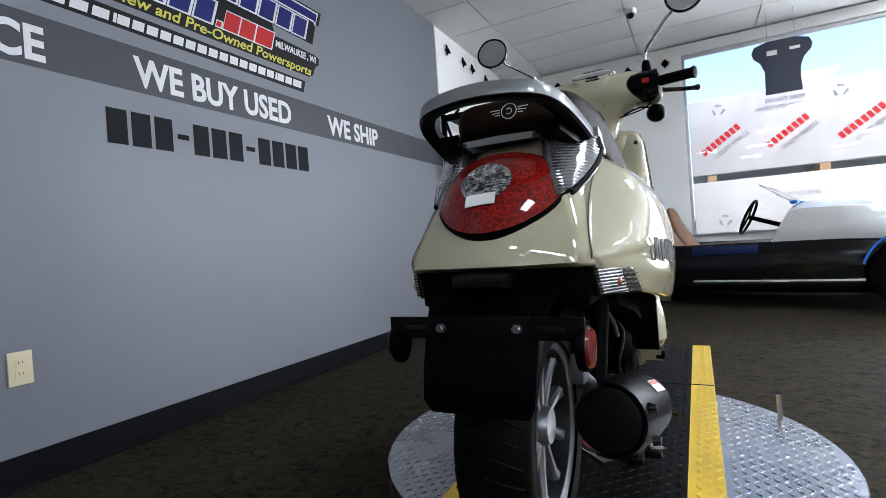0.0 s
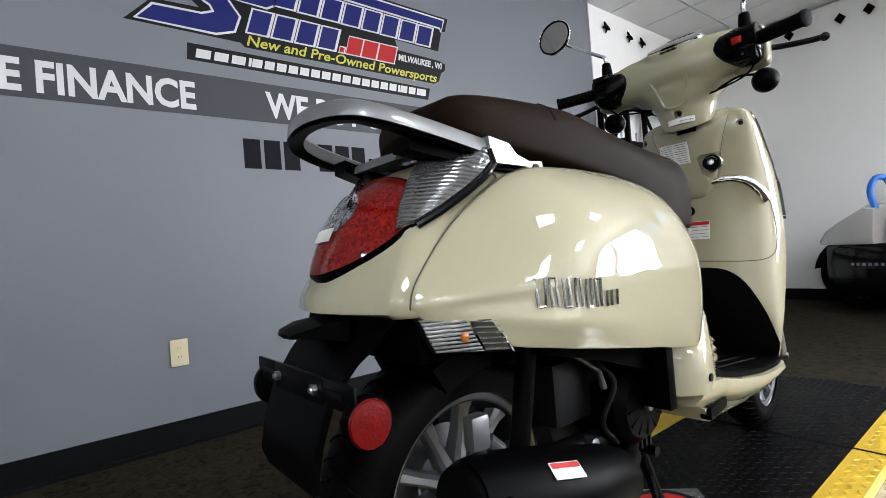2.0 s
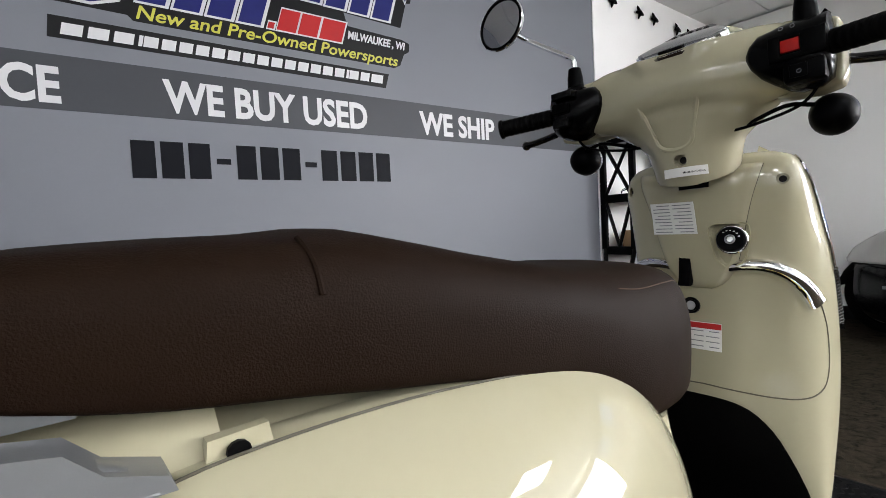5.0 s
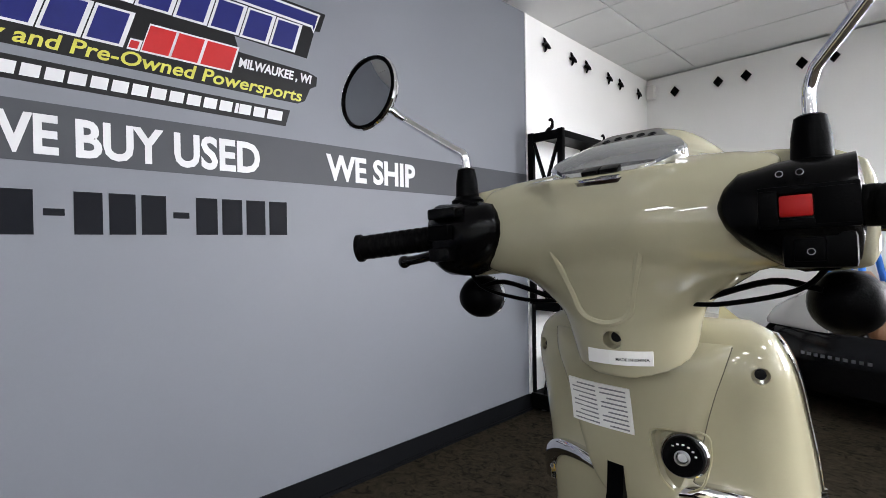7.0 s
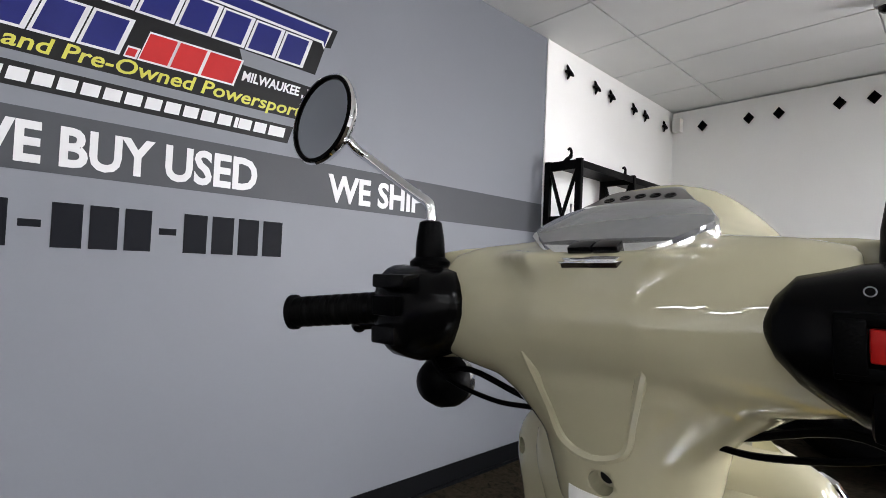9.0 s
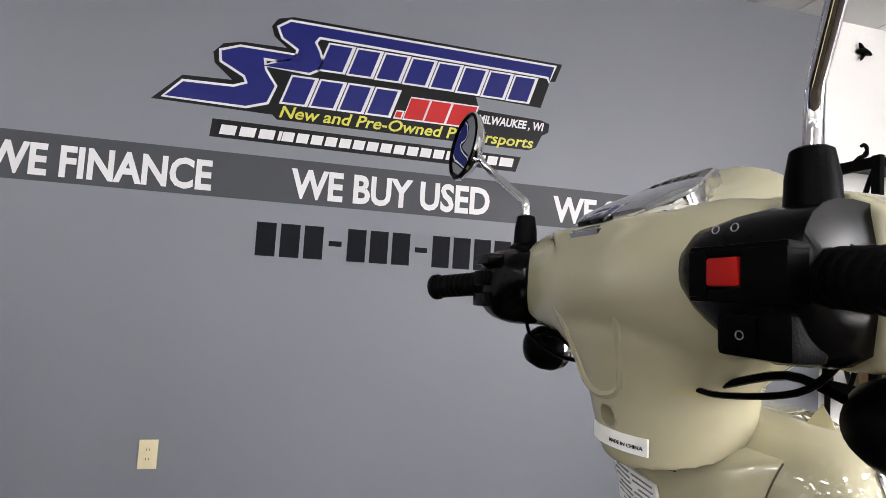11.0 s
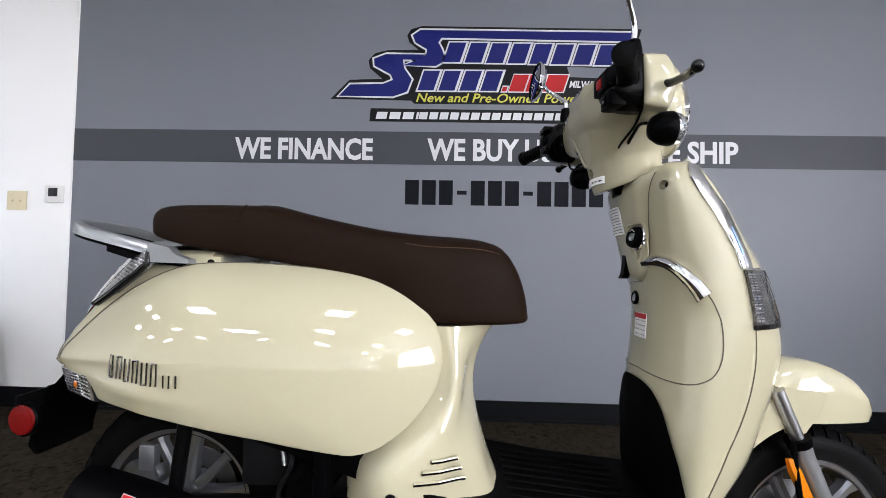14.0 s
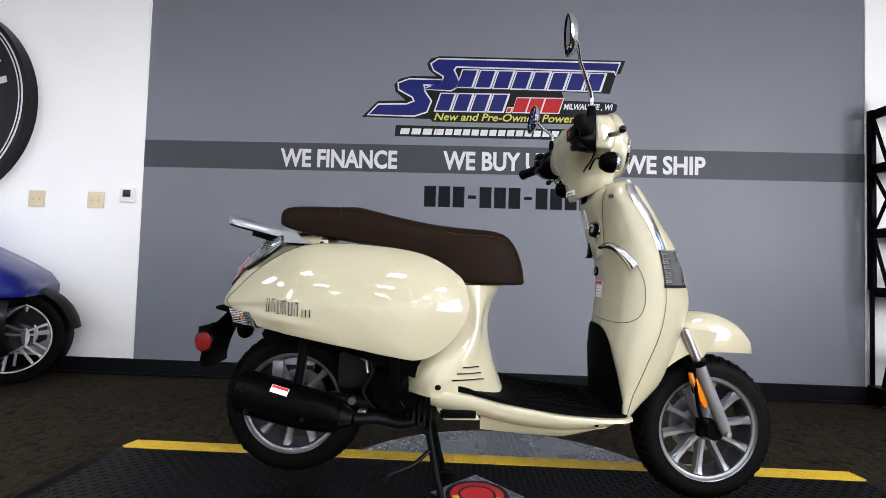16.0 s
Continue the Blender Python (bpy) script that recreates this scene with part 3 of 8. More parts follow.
wall_plate("power_outlet", 1.726, 0.433, 0.074, 0.122, "ivory double socket plate low on the grey wall", [(0, 0.02, "s"), (0, -0.02, "s")])
wall_plate("light_switch", -0.863, 1.300, 0.128, 0.122, "ivory two-toggle switch plate on the white wall", [(-0.025, 0, "switch"), (0.025, 0, "switch")])
wall_plate("light_switch", -0.400, 1.300, 0.128, 0.122, "ivory two-toggle switch plate beside the thermostat", [(-0.025, 0, "switch"), (0.025, 0, "switch")])
th = thing("thermostat", "white wall thermostat with a dark display", "thermostat", pose(-0.150, -0.001, 1.342))
bm = bm_new()
box(bm, -0.056, 0.056, -0.026, 0, -0.054, 0.054, 0.006)
part("case", bm, WHITE_LABEL, th)
bm = bm_new()
box(bm, -0.030, 0.030, -0.029, -0.0265, -0.016, 0.038, 0.001)
part("display", bm, BLACK_GLOSS, th)


# ---- the scooter: u ahead from the rear axle, v to its left, w up from the platform ----
STAND_Z = 0.130
SC = pose(1.824, -1.905, STAND_Z, 0, 0, 1.0)
scooter = thing("motor_scooter", "cream retro motor scooter with a brown seat on a black platform", "motor scooter", SC)


# proportions: offsets along u for the rear body, the seat and the shield, and in height for what lies low
BODY_U = ([-0.40, -0.30, -0.20, -0.05, 0.10, 0.30, 0.45, 0.54, 0.60, 0.68, 0.80], [0.062, 0.047, 0.033, 0.025, 0.0, 0.005, 0.025, 0.042, 0.018, 0.0, 0.0])
SEAT_U = ([-0.06, 0.10, 0.80], [0.014, 0.002, 0.0])
SHIELD_U = ([0.90, 0.95, 1.10, 1.20, 1.35], [0.0, 0.033, 0.030, 0.0, -0.028])
LOW_W = ([0.0, 0.10, 0.20, 0.45, 0.56, 0.70, 0.80], [0.0, 0.022, 0.036, 0.036, 0.018, 0.008, 0.0])
FRONT_W = ([0.20, 0.30, 0.60, 0.80, 1.00], [0.022, 0.020, 0.012, 0.010, 0.008])
FLARE = ([0.30, 0.60, 0.78], [1.07, 1.06, 1.0])
fit_mode = "body"


def proportioned(bm):
    for q in bm.verts:
        u, v, w = q.co
        if fit_mode == "body":
            k = min(1, max(0, (u - 0.60) / 0.25))
            q.co.x += float(np.interp(u, *BODY_U))
            q.co.z += float(np.interp(w, *LOW_W)) * (1 - k) + float(np.interp(w, *FRONT_W)) * k
            out = min(1, max(0, (u + 0.12) / 0.15)) * min(1, max(0, (0.56 - u) / 0.12))
            q.co.y *= 1 + (float(np.interp(w, *FLARE)) - 1) * out
        elif fit_mode == "seat":
            q.co.x += float(np.interp(u, *SEAT_U))
            q.co.z += 0.012
        elif fit_mode == "shield":
            g = min(1, max(0, (w - 0.45) / 0.25)) if u < 1.2 else 1
            q.co.x += float(np.interp(u, *SHIELD_U)) * g
            q.co.z += float(np.interp(w, *FRONT_W))


def sp(name, bm, material, label="", parent=None, smooth=True, angle=40):
    proportioned(bm)
    return part(name, bm, material, parent or scooter, label, smooth, angle)


def curve1(table):
    """Smooth lookup through rows of x and values."""
    xs = np.array([r[0] for r in table], float)
    ys = np.array([r[1:] for r in table], float)

    def f(x):
        x = min(max(x, xs[0]), xs[-1])
        i = int(min(max(np.searchsorted(xs, x) - 1, 0), len(xs) - 2))
        h = xs[i + 1] - xs[i]
        t = (x - xs[i]) / h

        def slope(k):
            if k == 0:
                return (ys[1] - ys[0]) / (xs[1] - xs[0])
            if k == len(xs) - 1:
                return (ys[-1] - ys[-2]) / (xs[-1] - xs[-2])
            return (ys[k + 1] - ys[k - 1]) / (xs[k + 1] - xs[k - 1])

        a, b = slope(i) * h, slope(i + 1) * h
        return (2 * t ** 3 - 3 * t ** 2 + 1) * ys[i] + (t ** 3 - 2 * t ** 2 + t) * a + (-2 * t ** 3 + 3 * t ** 2) * ys[i + 1] + (t ** 3 - t ** 2) * b

    return f


def mirrored(ring):
    """A full ring from its right half, which runs from centre to centre."""
    return [Vector((u, v, w)) for u, v, w in ring] + [Vector((u, -v, w)) for u, v, w in ring[-2:0:-1]]


# rear side panels: a polar dome over the outline
OUT = [(-0.214, -0.158, 0.600), (-0.198, -0.160, 0.574), (-0.100, -0.206, 0.522), (0.000, -0.222, 0.500), (0.092, -0.230, 0.484), (0.180, -0.235, 0.466), (0.258, -0.233, 0.450),
       (0.345, -0.228, 0.432), (0.408, -0.220, 0.424), (0.462, -0.205, 0.446), (0.506, -0.190, 0.500), (0.533, -0.175, 0.566), (0.537, -0.164, 0.628), (0.517, -0.150, 0.692),
       (0.461, -0.146, 0.750), (0.379, -0.146, 0.783), (0.248, -0.142, 0.799), (0.116, -0.142, 0.800), (0.030, -0.144, 0.788), (-0.050, -0.146, 0.754), (-0.120, -0.146, 0.705),
       (-0.180, -0.150, 0.645)]
CEN = Vector((0.20, -0.250, 0.610))


def panel_mesh(side):
    loop = [Vector(p) for p in OUT]
    n = len(loop)
    dense = []
    for i in range(n):
        a, b, c, d = loop[i - 1], loop[i], loop[(i + 1) % n], loop[(i + 2) % n]
        for k in range(6):
            t = k / 6
            dense.append(0.5 * ((2 * b) + (c - a) * t + (2 * a - 5 * b + 4 * c - d) * t * t + (3 * b - a - 3 * c + d) * t ** 3))
    rings = []
    for s in (0.015, 0.08, 0.15, 0.22, 0.29, 0.36, 0.43, 0.5, 0.57, 0.64, 0.70, 0.76, 0.81, 0.86, 0.90, 0.935, 0.965, 0.985, 1.0):
        r = []
        for p in dense:
            q = CEN.lerp(p, s)
            tail = min(1, max(0, (-0.02 - q.x) / 0.18))
            v = p.y + (CEN.y - p.y) * (1 - (0.6 * s ** 2.1 + 0.4 * s ** 5) * (1 - 0.25 * tail) - 0.25 * tail * s ** 1.8)
            # soft crease low on the rear half
            fade = min(1, max(0, (0.20 - q.x) / 0.24))
            line = 0.566 - 0.16 * (q.x + 0.05)
            v -= 0.006 * fade * math.exp(-(((q.z - line + 0.012) / 0.016) ** 2)) * (s < 0.99)
            r.append(Vector((q.x, v * side, q.z)))
        rings.append(r)
    rings.append([Vector((p.x, (p.y + 0.028) * side, p.z)) for p in dense])
    bm = bm_new()
    loft(bm, rings)
    return bm, rings


JOINT = mat("dark joint", (0.060, 0.052, 0.032), 0.6, bump=0.0)
P_RIGHT = None
for side, lab in ((1, "right-hand glossy cream side panel"), (-1, "left-hand glossy cream side panel")):
    bm, rr = panel_mesh(side)
    P_RIGHT = P_RIGHT or rr
    panel = sp("side_panel", bm, CREAM, lab, angle=70)
    # fine joint round the rear and the top of the panel
    bm = bm_new()
    tube(bm, [Vector((p.x, p.y - 0.0006 * side, p.z)) for p in (rr[-2][15 * 6:] + rr[-2][:7])], 0.0012, 6)
    sp("joint", bm, JOINT, parent=panel)
    if side == 1:
        panel_r = panel
PTS = np.array([tuple(p) for r in P_RIGHT[:-1] for p in r])


def panel_v(u, w):
    d = (PTS[:, 0] - u) ** 2 + (PTS[:, 2] - w) ** 2
    k = np.argsort(d)[:4]
    wt = 1 / (d[k] + 1e-6)
    return float((PTS[k, 1] * wt).sum() / wt.sum())


# tail cowl
TAIL = [(0.576, -0.255, -0.222, 0.148, -0.150, 0.178, -0.05, 0.192, 0.200), (0.584, -0.278, -0.230, 0.150, -0.152, 0.182, -0.05, 0.197, 0.204),
        (0.608, -0.278, -0.222, 0.148, -0.146, 0.178, -0.045, 0.195, 0.204), (0.650, -0.255, -0.198, 0.138, -0.126, 0.164, -0.03, 0.182, 0.194),
        (0.720, -0.206, -0.152, 0.118, -0.084, 0.142, 0.00, 0.156, 0.166), (0.770, -0.160, -0.112, 0.102, -0.052, 0.126, 0.02, 0.138, 0.144),
        (0.805, -0.118, -0.076, 0.086, -0.018, 0.110, 0.05, 0.124, 0.130), (0.826, -0.070, -0.036, 0.066, 0.006, 0.084, 0.05, 0.100, 0.108)]
rings = []
for w, uc, ucor, vcor, um, vm, us, vs, ve in TAIL:
    half = [(uc, 0, w), (uc + 0.008, -0.05, w), ((uc + ucor) / 2 + 0.008, -vcor * 0.78, w), (ucor, -vcor, w), (um, -vm, w), (us, -vs, w), (0.10, -ve, w), (0.10, 0, w)]
    sm = smooth_path(half[:-1], 4)
    rings.append(mirrored([tuple(p) for p in sm] + [(0.10, 0, w)]))
bm = bm_new()
loft(bm, rings)
sp("tail_cowl", bm, CREAM, "glossy cream tail cowl", angle=60)

# core below the seat
rings = []
for u, hw, wb, wt in [(0.0, 0.155, 0.50, 0.800), (0.1, 0.160, 0.485, 0.802), (0.25, 0.160, 0.45, 0.798), (0.38, 0.158, 0.43, 0.780), (0.46, 0.15, 0.43, 0.745), (0.50, 0.14, 0.44, 0.70)]:
    rings.append(mirrored([(u, 0, wb), (u, -hw, wb), (u, -hw, (wb + wt) / 2), (u, -hw * 0.86, wt - 0.015), (u, -hw * 0.7, wt), (u, 0, wt)]))
bm = bm_new()
loft(bm, rings)
sp("rear_body", bm, CREAM, "cream body under the seat", angle=60)
for s in (-1, 1):
    bm = bm_new()
    loft(bm, [[(0.085, s * (v0 + d), 0.785), (0.128, s * (v0 + d), 0.790), (0.124, s * (v0 + d), 0.812), (0.088, s * (v0 + d), 0.810)] for v0, d in ((0.128, 0), (0.128, 0.010))])
    sp("bolt_tab", bm, CREAM)
    bm = bm_new()
    cyl(bm, (0.106, s * 0.137, 0.800), (0.106, s * 0.141, 0.800), 0.007, n=12)
    sp("bolt", bm, BLACK_METAL)

# seat
fit_mode = "seat"
SEAT = curve1([(-0.064, 0.868, 0.858, 0.060), (-0.056, 0.895, 0.850, 0.098), (-0.030, 0.909, 0.838, 0.120), (0.05, 0.914, 0.820, 0.136), (0.15, 0.914, 0.806, 0.145), (0.216, 0.912, 0.795, 0.148),
               (0.27, 0.902, 0.787, 0.149), (0.327, 0.889, 0.776, 0.150), (0.438, 0.868, 0.748, 0.153), (0.50, 0.861, 0.712, 0.155), (0.548, 0.857, 0.680, 0.154), (0.62, 0.853, 0.673, 0.147),
               (0.668, 0.846, 0.672, 0.136), (0.705, 0.829, 0.672, 0.122), (0.735, 0.785, 0.673, 0.104), (0.752, 0.735, 0.675, 0.083), (0.761, 0.692, 0.678, 0.05)])
us = [-0.064, -0.061, -0.056, -0.048, -0.038, -0.02, 0.0] + [0.03 + 0.02 * i for i in range(32)] + [0.668, 0.685, 0.70, 0.715, 0.728, 0.738, 0.746, 0.752, 0.757, 0.761]
rings = []
for u in us:
    wt, wb, hw = SEAT(u)
    h = wt - wb
    ridge = 0.004 * math.exp(-(((u - 0.20) / 0.035) ** 2))
    half = [(u, 0, wt + ridge), (u, -0.45 * hw, wt - 0.002 + ridge), (u, -0.74 * hw, wt - 0.05 * h), (u, -0.90 * hw, wt - 0.16 * h), (u, -0.985 * hw, wt - 0.36 * h), (u, -hw, wt - 0.60 * h),
            (u, -0.985 * hw, wb + 0.12 * h), (u, -0.95 * hw, wb + 0.02 * h), (u, -0.86 * hw, wb), (u, 0, wb)]
    sm = [tuple(p) for p in smooth_path(half[:-1], 3)] + [(u, 0, wb)]
    rings.append(mirrored(sm))
bm = bm_new()
loft(bm, rings)
seat = sp("seat", bm, VINYL, "dark brown grained vinyl seat", angle=70)


def seat_side(u, f, out=0.001):
    """A place on the right of the seat: f runs from its top edge (0) to its bottom (1)."""
    wt, wb, hw = SEAT(u)
    h = wt - wb
    prof = [(0.45, 0.0), (0.74, 0.05), (0.90, 0.16), (0.985, 0.36), (1.0, 0.60), (0.985, 0.88)]
    x = f * (len(prof) - 1)
    i = min(int(x), len(prof) - 2)
    k = x - i
    return Vector((u, -(prof[i][0] * (1 - k) + prof[i + 1][0] * k) * hw - out, wt - (prof[i][1] * (1 - k) + prof[i + 1][1] * k) * h + out))


for s in (1, -1):
    bm = bm_new()
    for i in range(46):
        u = 0.50 + 0.0042 * i
        a, b = seat_side(u, 0.42 - 0.0016 * i), seat_side(u + 0.0026, 0.42 - 0.0016 * i)
        tube(bm, [Vector((a.x, a.y * s, a.z)), Vector((b.x, b.y * s, b.z))], 0.0007, 5)
    sp("stitching", bm, mat("brown thread", (0.10, 0.060, 0.036), 0.7), parent=seat)
    bm = bm_new()
    path = [seat_side(0.16, f, 0.0006) for f in (0.62, 0.45, 0.30, 0.20)]
    tube(bm, smooth_path([Vector((p.x, p.y * s, p.z)) for p in path], 5), 0.0024, 8)
    sp("seam", bm, VINYL, parent=seat)
# maker's mark on the back of the seat, as plain shapes
def seat_back(v, w):
    """The place on the seat's rear face at the offset v and the height w."""
    for i in range(120):
        u = -0.064 + 0.0006 * i
        wt, wb, hw = SEAT(u)
        f = abs(v) / max(1e-6, hw)
        drop = float(np.interp(f, [0.0, 0.45, 0.74, 0.90, 0.985, 1.0], [0.0, 0.01, 0.05, 0.16, 0.36, 0.60]))
        if f <= 1.0 and wb + 0.10 * (wt - wb) <= w <= wt - drop * (wt - wb):
            break
    return Vector((u, v, w))


bm = bm_new()
mark = [(0.015 * math.cos(2 * math.pi * k / 18), 0.015 * math.sin(2 * math.pi * k / 18)) for k in range(19)]
tube(bm, [seat_back(v, 0.876 + h) for v, h in mark], 0.0009, 5)
tube(bm, [seat_back(0.006 * math.cos(a), 0.876 + 0.006 * math.sin(a)) for a in (0.6, 1.6, 2.6, 3.6, 4.6, 5.6)], 0.0009, 5)
for s in (-1, 1):
    for h0, h1, v1 in ((0.005, 0.005, 0.038), (0.0, -0.001, 0.034), (-0.005, -0.006, 0.028)):
        tube(bm, [seat_back(s * (0.018 + (v1 - 0.018) * k / 5), 0.876 + h0 + (h1 - h0) * k / 5) for k in range(6)], 0.0009, 5)
sp("badge_print", bm, PRINT_WHITE, "white printed emblem", parent=seat)

# under-seat cover with louvres
fit_mode = "body"
COVER = [(0.315, 0.480, 0.212, 0.702), (0.36, 0.480, 0.212, 0.684), (0.40, 0.488, 0.206, 0.668), (0.45, 0.525, 0.190, 0.650), (0.50, 0.560, 0.170, 0.641), (0.55, 0.574, 0.160, 0.640), (0.60, 0.572, 0.153, 0.652),
         (0.64, 0.560, 0.146, 0.674), (0.672, 0.548, 0.142, 0.700)]
CV = curve1([(w, a, b, c) for w, a, b, c in COVER])
rings = []
for i in range(19):
    w = 0.315 + (0.672 - 0.315) * i / 18
    usd, hw, uf = CV(w)
    half = [(0.36, 0, w), (0.36, -0.12, w), (usd - 0.05, -hw + 0.012, w), (usd, -hw, w), (usd + 0.4 * (uf - usd), -hw * 0.88, w), (uf - 0.03, -hw * 0.58, w), (uf - 0.006, -hw * 0.25, w), (uf, 0, w)]
    sm = [(0.36, 0, w)] + [tuple(p) for p in smooth_path(half[1:], 4)]
    rings.append(mirrored(sm))
bm = bm_new()
loft(bm, rings)
sp("under_seat_cover", bm, CREAM, "cream cover between seat and footboard", angle=60)
for s in (1, -1):
    for i, (w, u0, u1) in enumerate(((0.402, 0.524, 0.590), (0.384, 0.510, 0.602), (0.366, 0.498, 0.612))):
        bm = bm_new()
        pts = []
        for k in range(7):
            u = u0 + (u1 - u0) * k / 6
            usd, hw, uf = CV(w)
            x = (u - usd) / (uf - usd)
            pts.append(Vector((u, -s * hw * (1.0 - 0.30 * max(0, x) ** 1.35 + 0.001), w)))
        tube(bm, pts, 0.0046, 8)
        slot = sp("louvre", bm, CREAM)
        bm = bm_new()
        tube(bm, [p + Vector((0, -s * 0.0036, 0)) for p in pts], 0.0020, 6)
        sp("slot", bm, BLACK, parent=slot)
    bm = bm_new()
    cyl(bm, (0.463, -s * 0.206, 0.345), (0.463, -s * 0.2165, 0.345), 0.008, n=14)
    sp("bolt", bm, BLACK_METAL)

# leg shield
fit_mode = "shield"
SHIELD = curve1([(0.250, 1.060, 1.062, 0.165, 1.090), (0.29, 1.040, 1.056, 0.182, 1.150), (0.35, 1.030, 1.064, 0.190, 1.215), (0.42, 1.018, 1.092, 0.192, 1.258), (0.53, 1.004, 1.130, 0.191, 1.310),
                 (0.62, 1.000, 1.146, 0.189, 1.342), (0.70, 0.994, 1.142, 0.187, 1.330), (0.80, 0.982, 1.118, 0.183, 1.290), (0.90, 0.966, 1.070, 0.175, 1.218), (0.96, 0.958, 1.034, 0.170, 1.166),
                 (0.992, 0.964, 1.024, 0.160, 1.136), (1.010, 0.978, 1.030, 0.146, 1.116), (1.020, 0.994, 1.040, 0.122, 1.095)])


def shield_half(w):
    ur, ue, hw, uf = SHIELD(w)
    hw *= 0.97
    d = ue - ur
    return [(ur, 0, w), (ur + 0.01 * d, -0.25 * hw, w), (ur + 0.07 * d, -0.47 * hw, w), (ur + 0.13 * d, -0.62 * hw, w), (ur + 0.26 * d, -0.82 * hw, w), (ur + 0.55 * d, -0.965 * hw, w), (ue, -hw, w),
            (ue + 0.10 * (uf - ue), -0.975 * hw, w), (ue + 0.45 * (uf - ue), -0.80 * hw, w), (ue + 0.82 * (uf - ue), -0.45 * hw, w), (uf - 0.004, -0.16 * hw, w), (uf, 0, w)]


rings = []
WS = [0.250 + (0.990 - 0.250) * i / 46 for i in range(47)] + [0.997, 1.004, 1.010, 1.014, 1.017, 1.020]
for w in WS:
    half = shield_half(w)
    rings.append(mirrored([tuple(p) for p in smooth_path(half, 4)]))
bm = bm_new()
loft(bm, rings)
shield = sp("leg_shield", bm, CREAM, "cream leg shield with a glovebox", angle=60)


def shield_at(k, w, out=0.0, s=1):
    """A place on the shield: k counts along the half ring (0 at the rear centre, 6 at the edge, 11 at the nose)."""
    sm = smooth_path(shield_half(w), 8)
    i = min(max(k * 8, 0), len(sm) - 1.001)
    a, b = sm[int(i)], sm[int(i) + 1]
    p = a.lerp(b, i - int(i))
    t = (b - a).normalized()
    nrm = Vector((-abs(t.y) if k < 6 else t.y * 0 + abs(t.y), -abs(t.x), 0)).normalized()
    p = p + nrm * out
    return Vector((p.x, p.y * s, p.z))


def k_at_v(v, w):
    """Ring position on the rider's side at the distance v from the centre line."""
    sm = smooth_path(shield_half(w), 8)
    for i in range(48):
        if abs(sm[i + 1].y) >= v:
            a, b = abs(sm[i].y), abs(sm[i + 1].y)
            return (i + (v - a) / max(1e-6, b - a)) / 8
    return 6.0


def shield_v(v, w, out=0.0):
    return shield_at(k_at_v(abs(v), w), w, out, 1 if v <= 0 else -1)


def line_on_shield(name, pts, r, material, out=0.0, label=""):
    bm = bm_new()
    tube(bm, [shield_v(v, w, out) for v, w in pts], r, 6)
    return sp(name, bm, material, label)


SEAMC = mat("dark seam", (0.075, 0.064, 0.038), 0.6, bump=0.0)
# glovebox outline, centre column edges
for s in (1, -1):
    g = [Vector((-s * v, w, 0)) for v, w in ((0.0, 0.572), (0.050, 0.570), (0.110, 0.567), (0.155, 0.569), (0.173, 0.580), (0.1785, 0.605), (0.178, 0.66), (0.175, 0.71), (0.170, 0.745), (0.158, 0.775))]
    line_on_shield("seam", [(p.x, p.y) for p in smooth_path(g, 5)], 0.0014, SEAMC)
    # moulded edge of the nose
    bm = bm_new()
    tube(bm, [shield_at(7.0, w, 0.0005, s) for w in np.linspace(0.29, 0.86, 30)], 0.0016, 6)
    sp("seam", bm, SEAMC)
    # chrome strip on the shield edge
    bm = bm_new()
    loft(bm, [[shield_at(6.25, w, 0.0, s), shield_at(6.25, w, 0.004, s), shield_at(6.9, w, 0.0075, s), shield_at(7.55, w, 0.006, s), shield_at(7.55, w, 0.0, s)] for w in np.linspace(0.800, 1.008, 24)])
    sp("chrome_trim", bm, CHROME, "bright chrome strip")
    bm = bm_new()
    tube(bm, [shield_at(6.15, w, 0.0015, s) for w in np.linspace(0.80, 1.008, 24)], 0.0022, 6)
    sp("edge_trim", bm, CHROME)
    # indicator lamp on the nose: bright gridded part, dark clear part, black foot
    def lamp_piece(k0, k1, w0, w1, o, m_, nm, lab="", parent=None):
        ks = [k0 + (k1 - k0) * i / 6 for i in range(7)]
        bm = bm_new()
        loft(bm, [[shield_at(k, w, o, s) for k in ks] + [shield_at(k, w, -0.004, s) for k in ks[::-1]] for w in np.linspace(w0, w1, 10)])
        return sp(nm, bm, m_, lab, parent, angle=50)

    ind = lamp_piece(6.62, 8.6, 0.692, 0.796, 0.0075, DARK_LENS, "indicator_lamp", "clear indicator lens over a gridded reflector")
    lamp_piece(6.62, 8.6, 0.682, 0.691, 0.0080, BLACK_GLOSS, "foot", parent=ind)
    lamp_piece(6.62, 8.6, 0.797, 0.801, 0.0080, CHROME, "bezel", parent=ind)
    for w in np.linspace(0.695, 0.787, 12):
        for k in (6.68, 6.96, 7.24):
            lamp_piece(k, k + 0.22, w, w + 0.0058, 0.0086, BRIGHT_REFLECTOR, "reflector_cell", parent=ind)
# sunk screw holes
holes = []
for s in (1, -1):
    p = shield_v(-s * 0.141, 0.966, 0.0)
    ax = Vector((1.0, s * 0.25, 0.0)).normalized()
    bm = bm_new()
    cyl(bm, p - ax * 0.02, p + ax * 0.013, 0.0095, n=20)
    holes.append(bm)
    bm = bm_new()
    cyl(bm, p + ax * 0.0125, p + ax * 0.0095, 0.0060, n=12)
    sp("screw", bm, ENGINE)
cut(shield, holes)
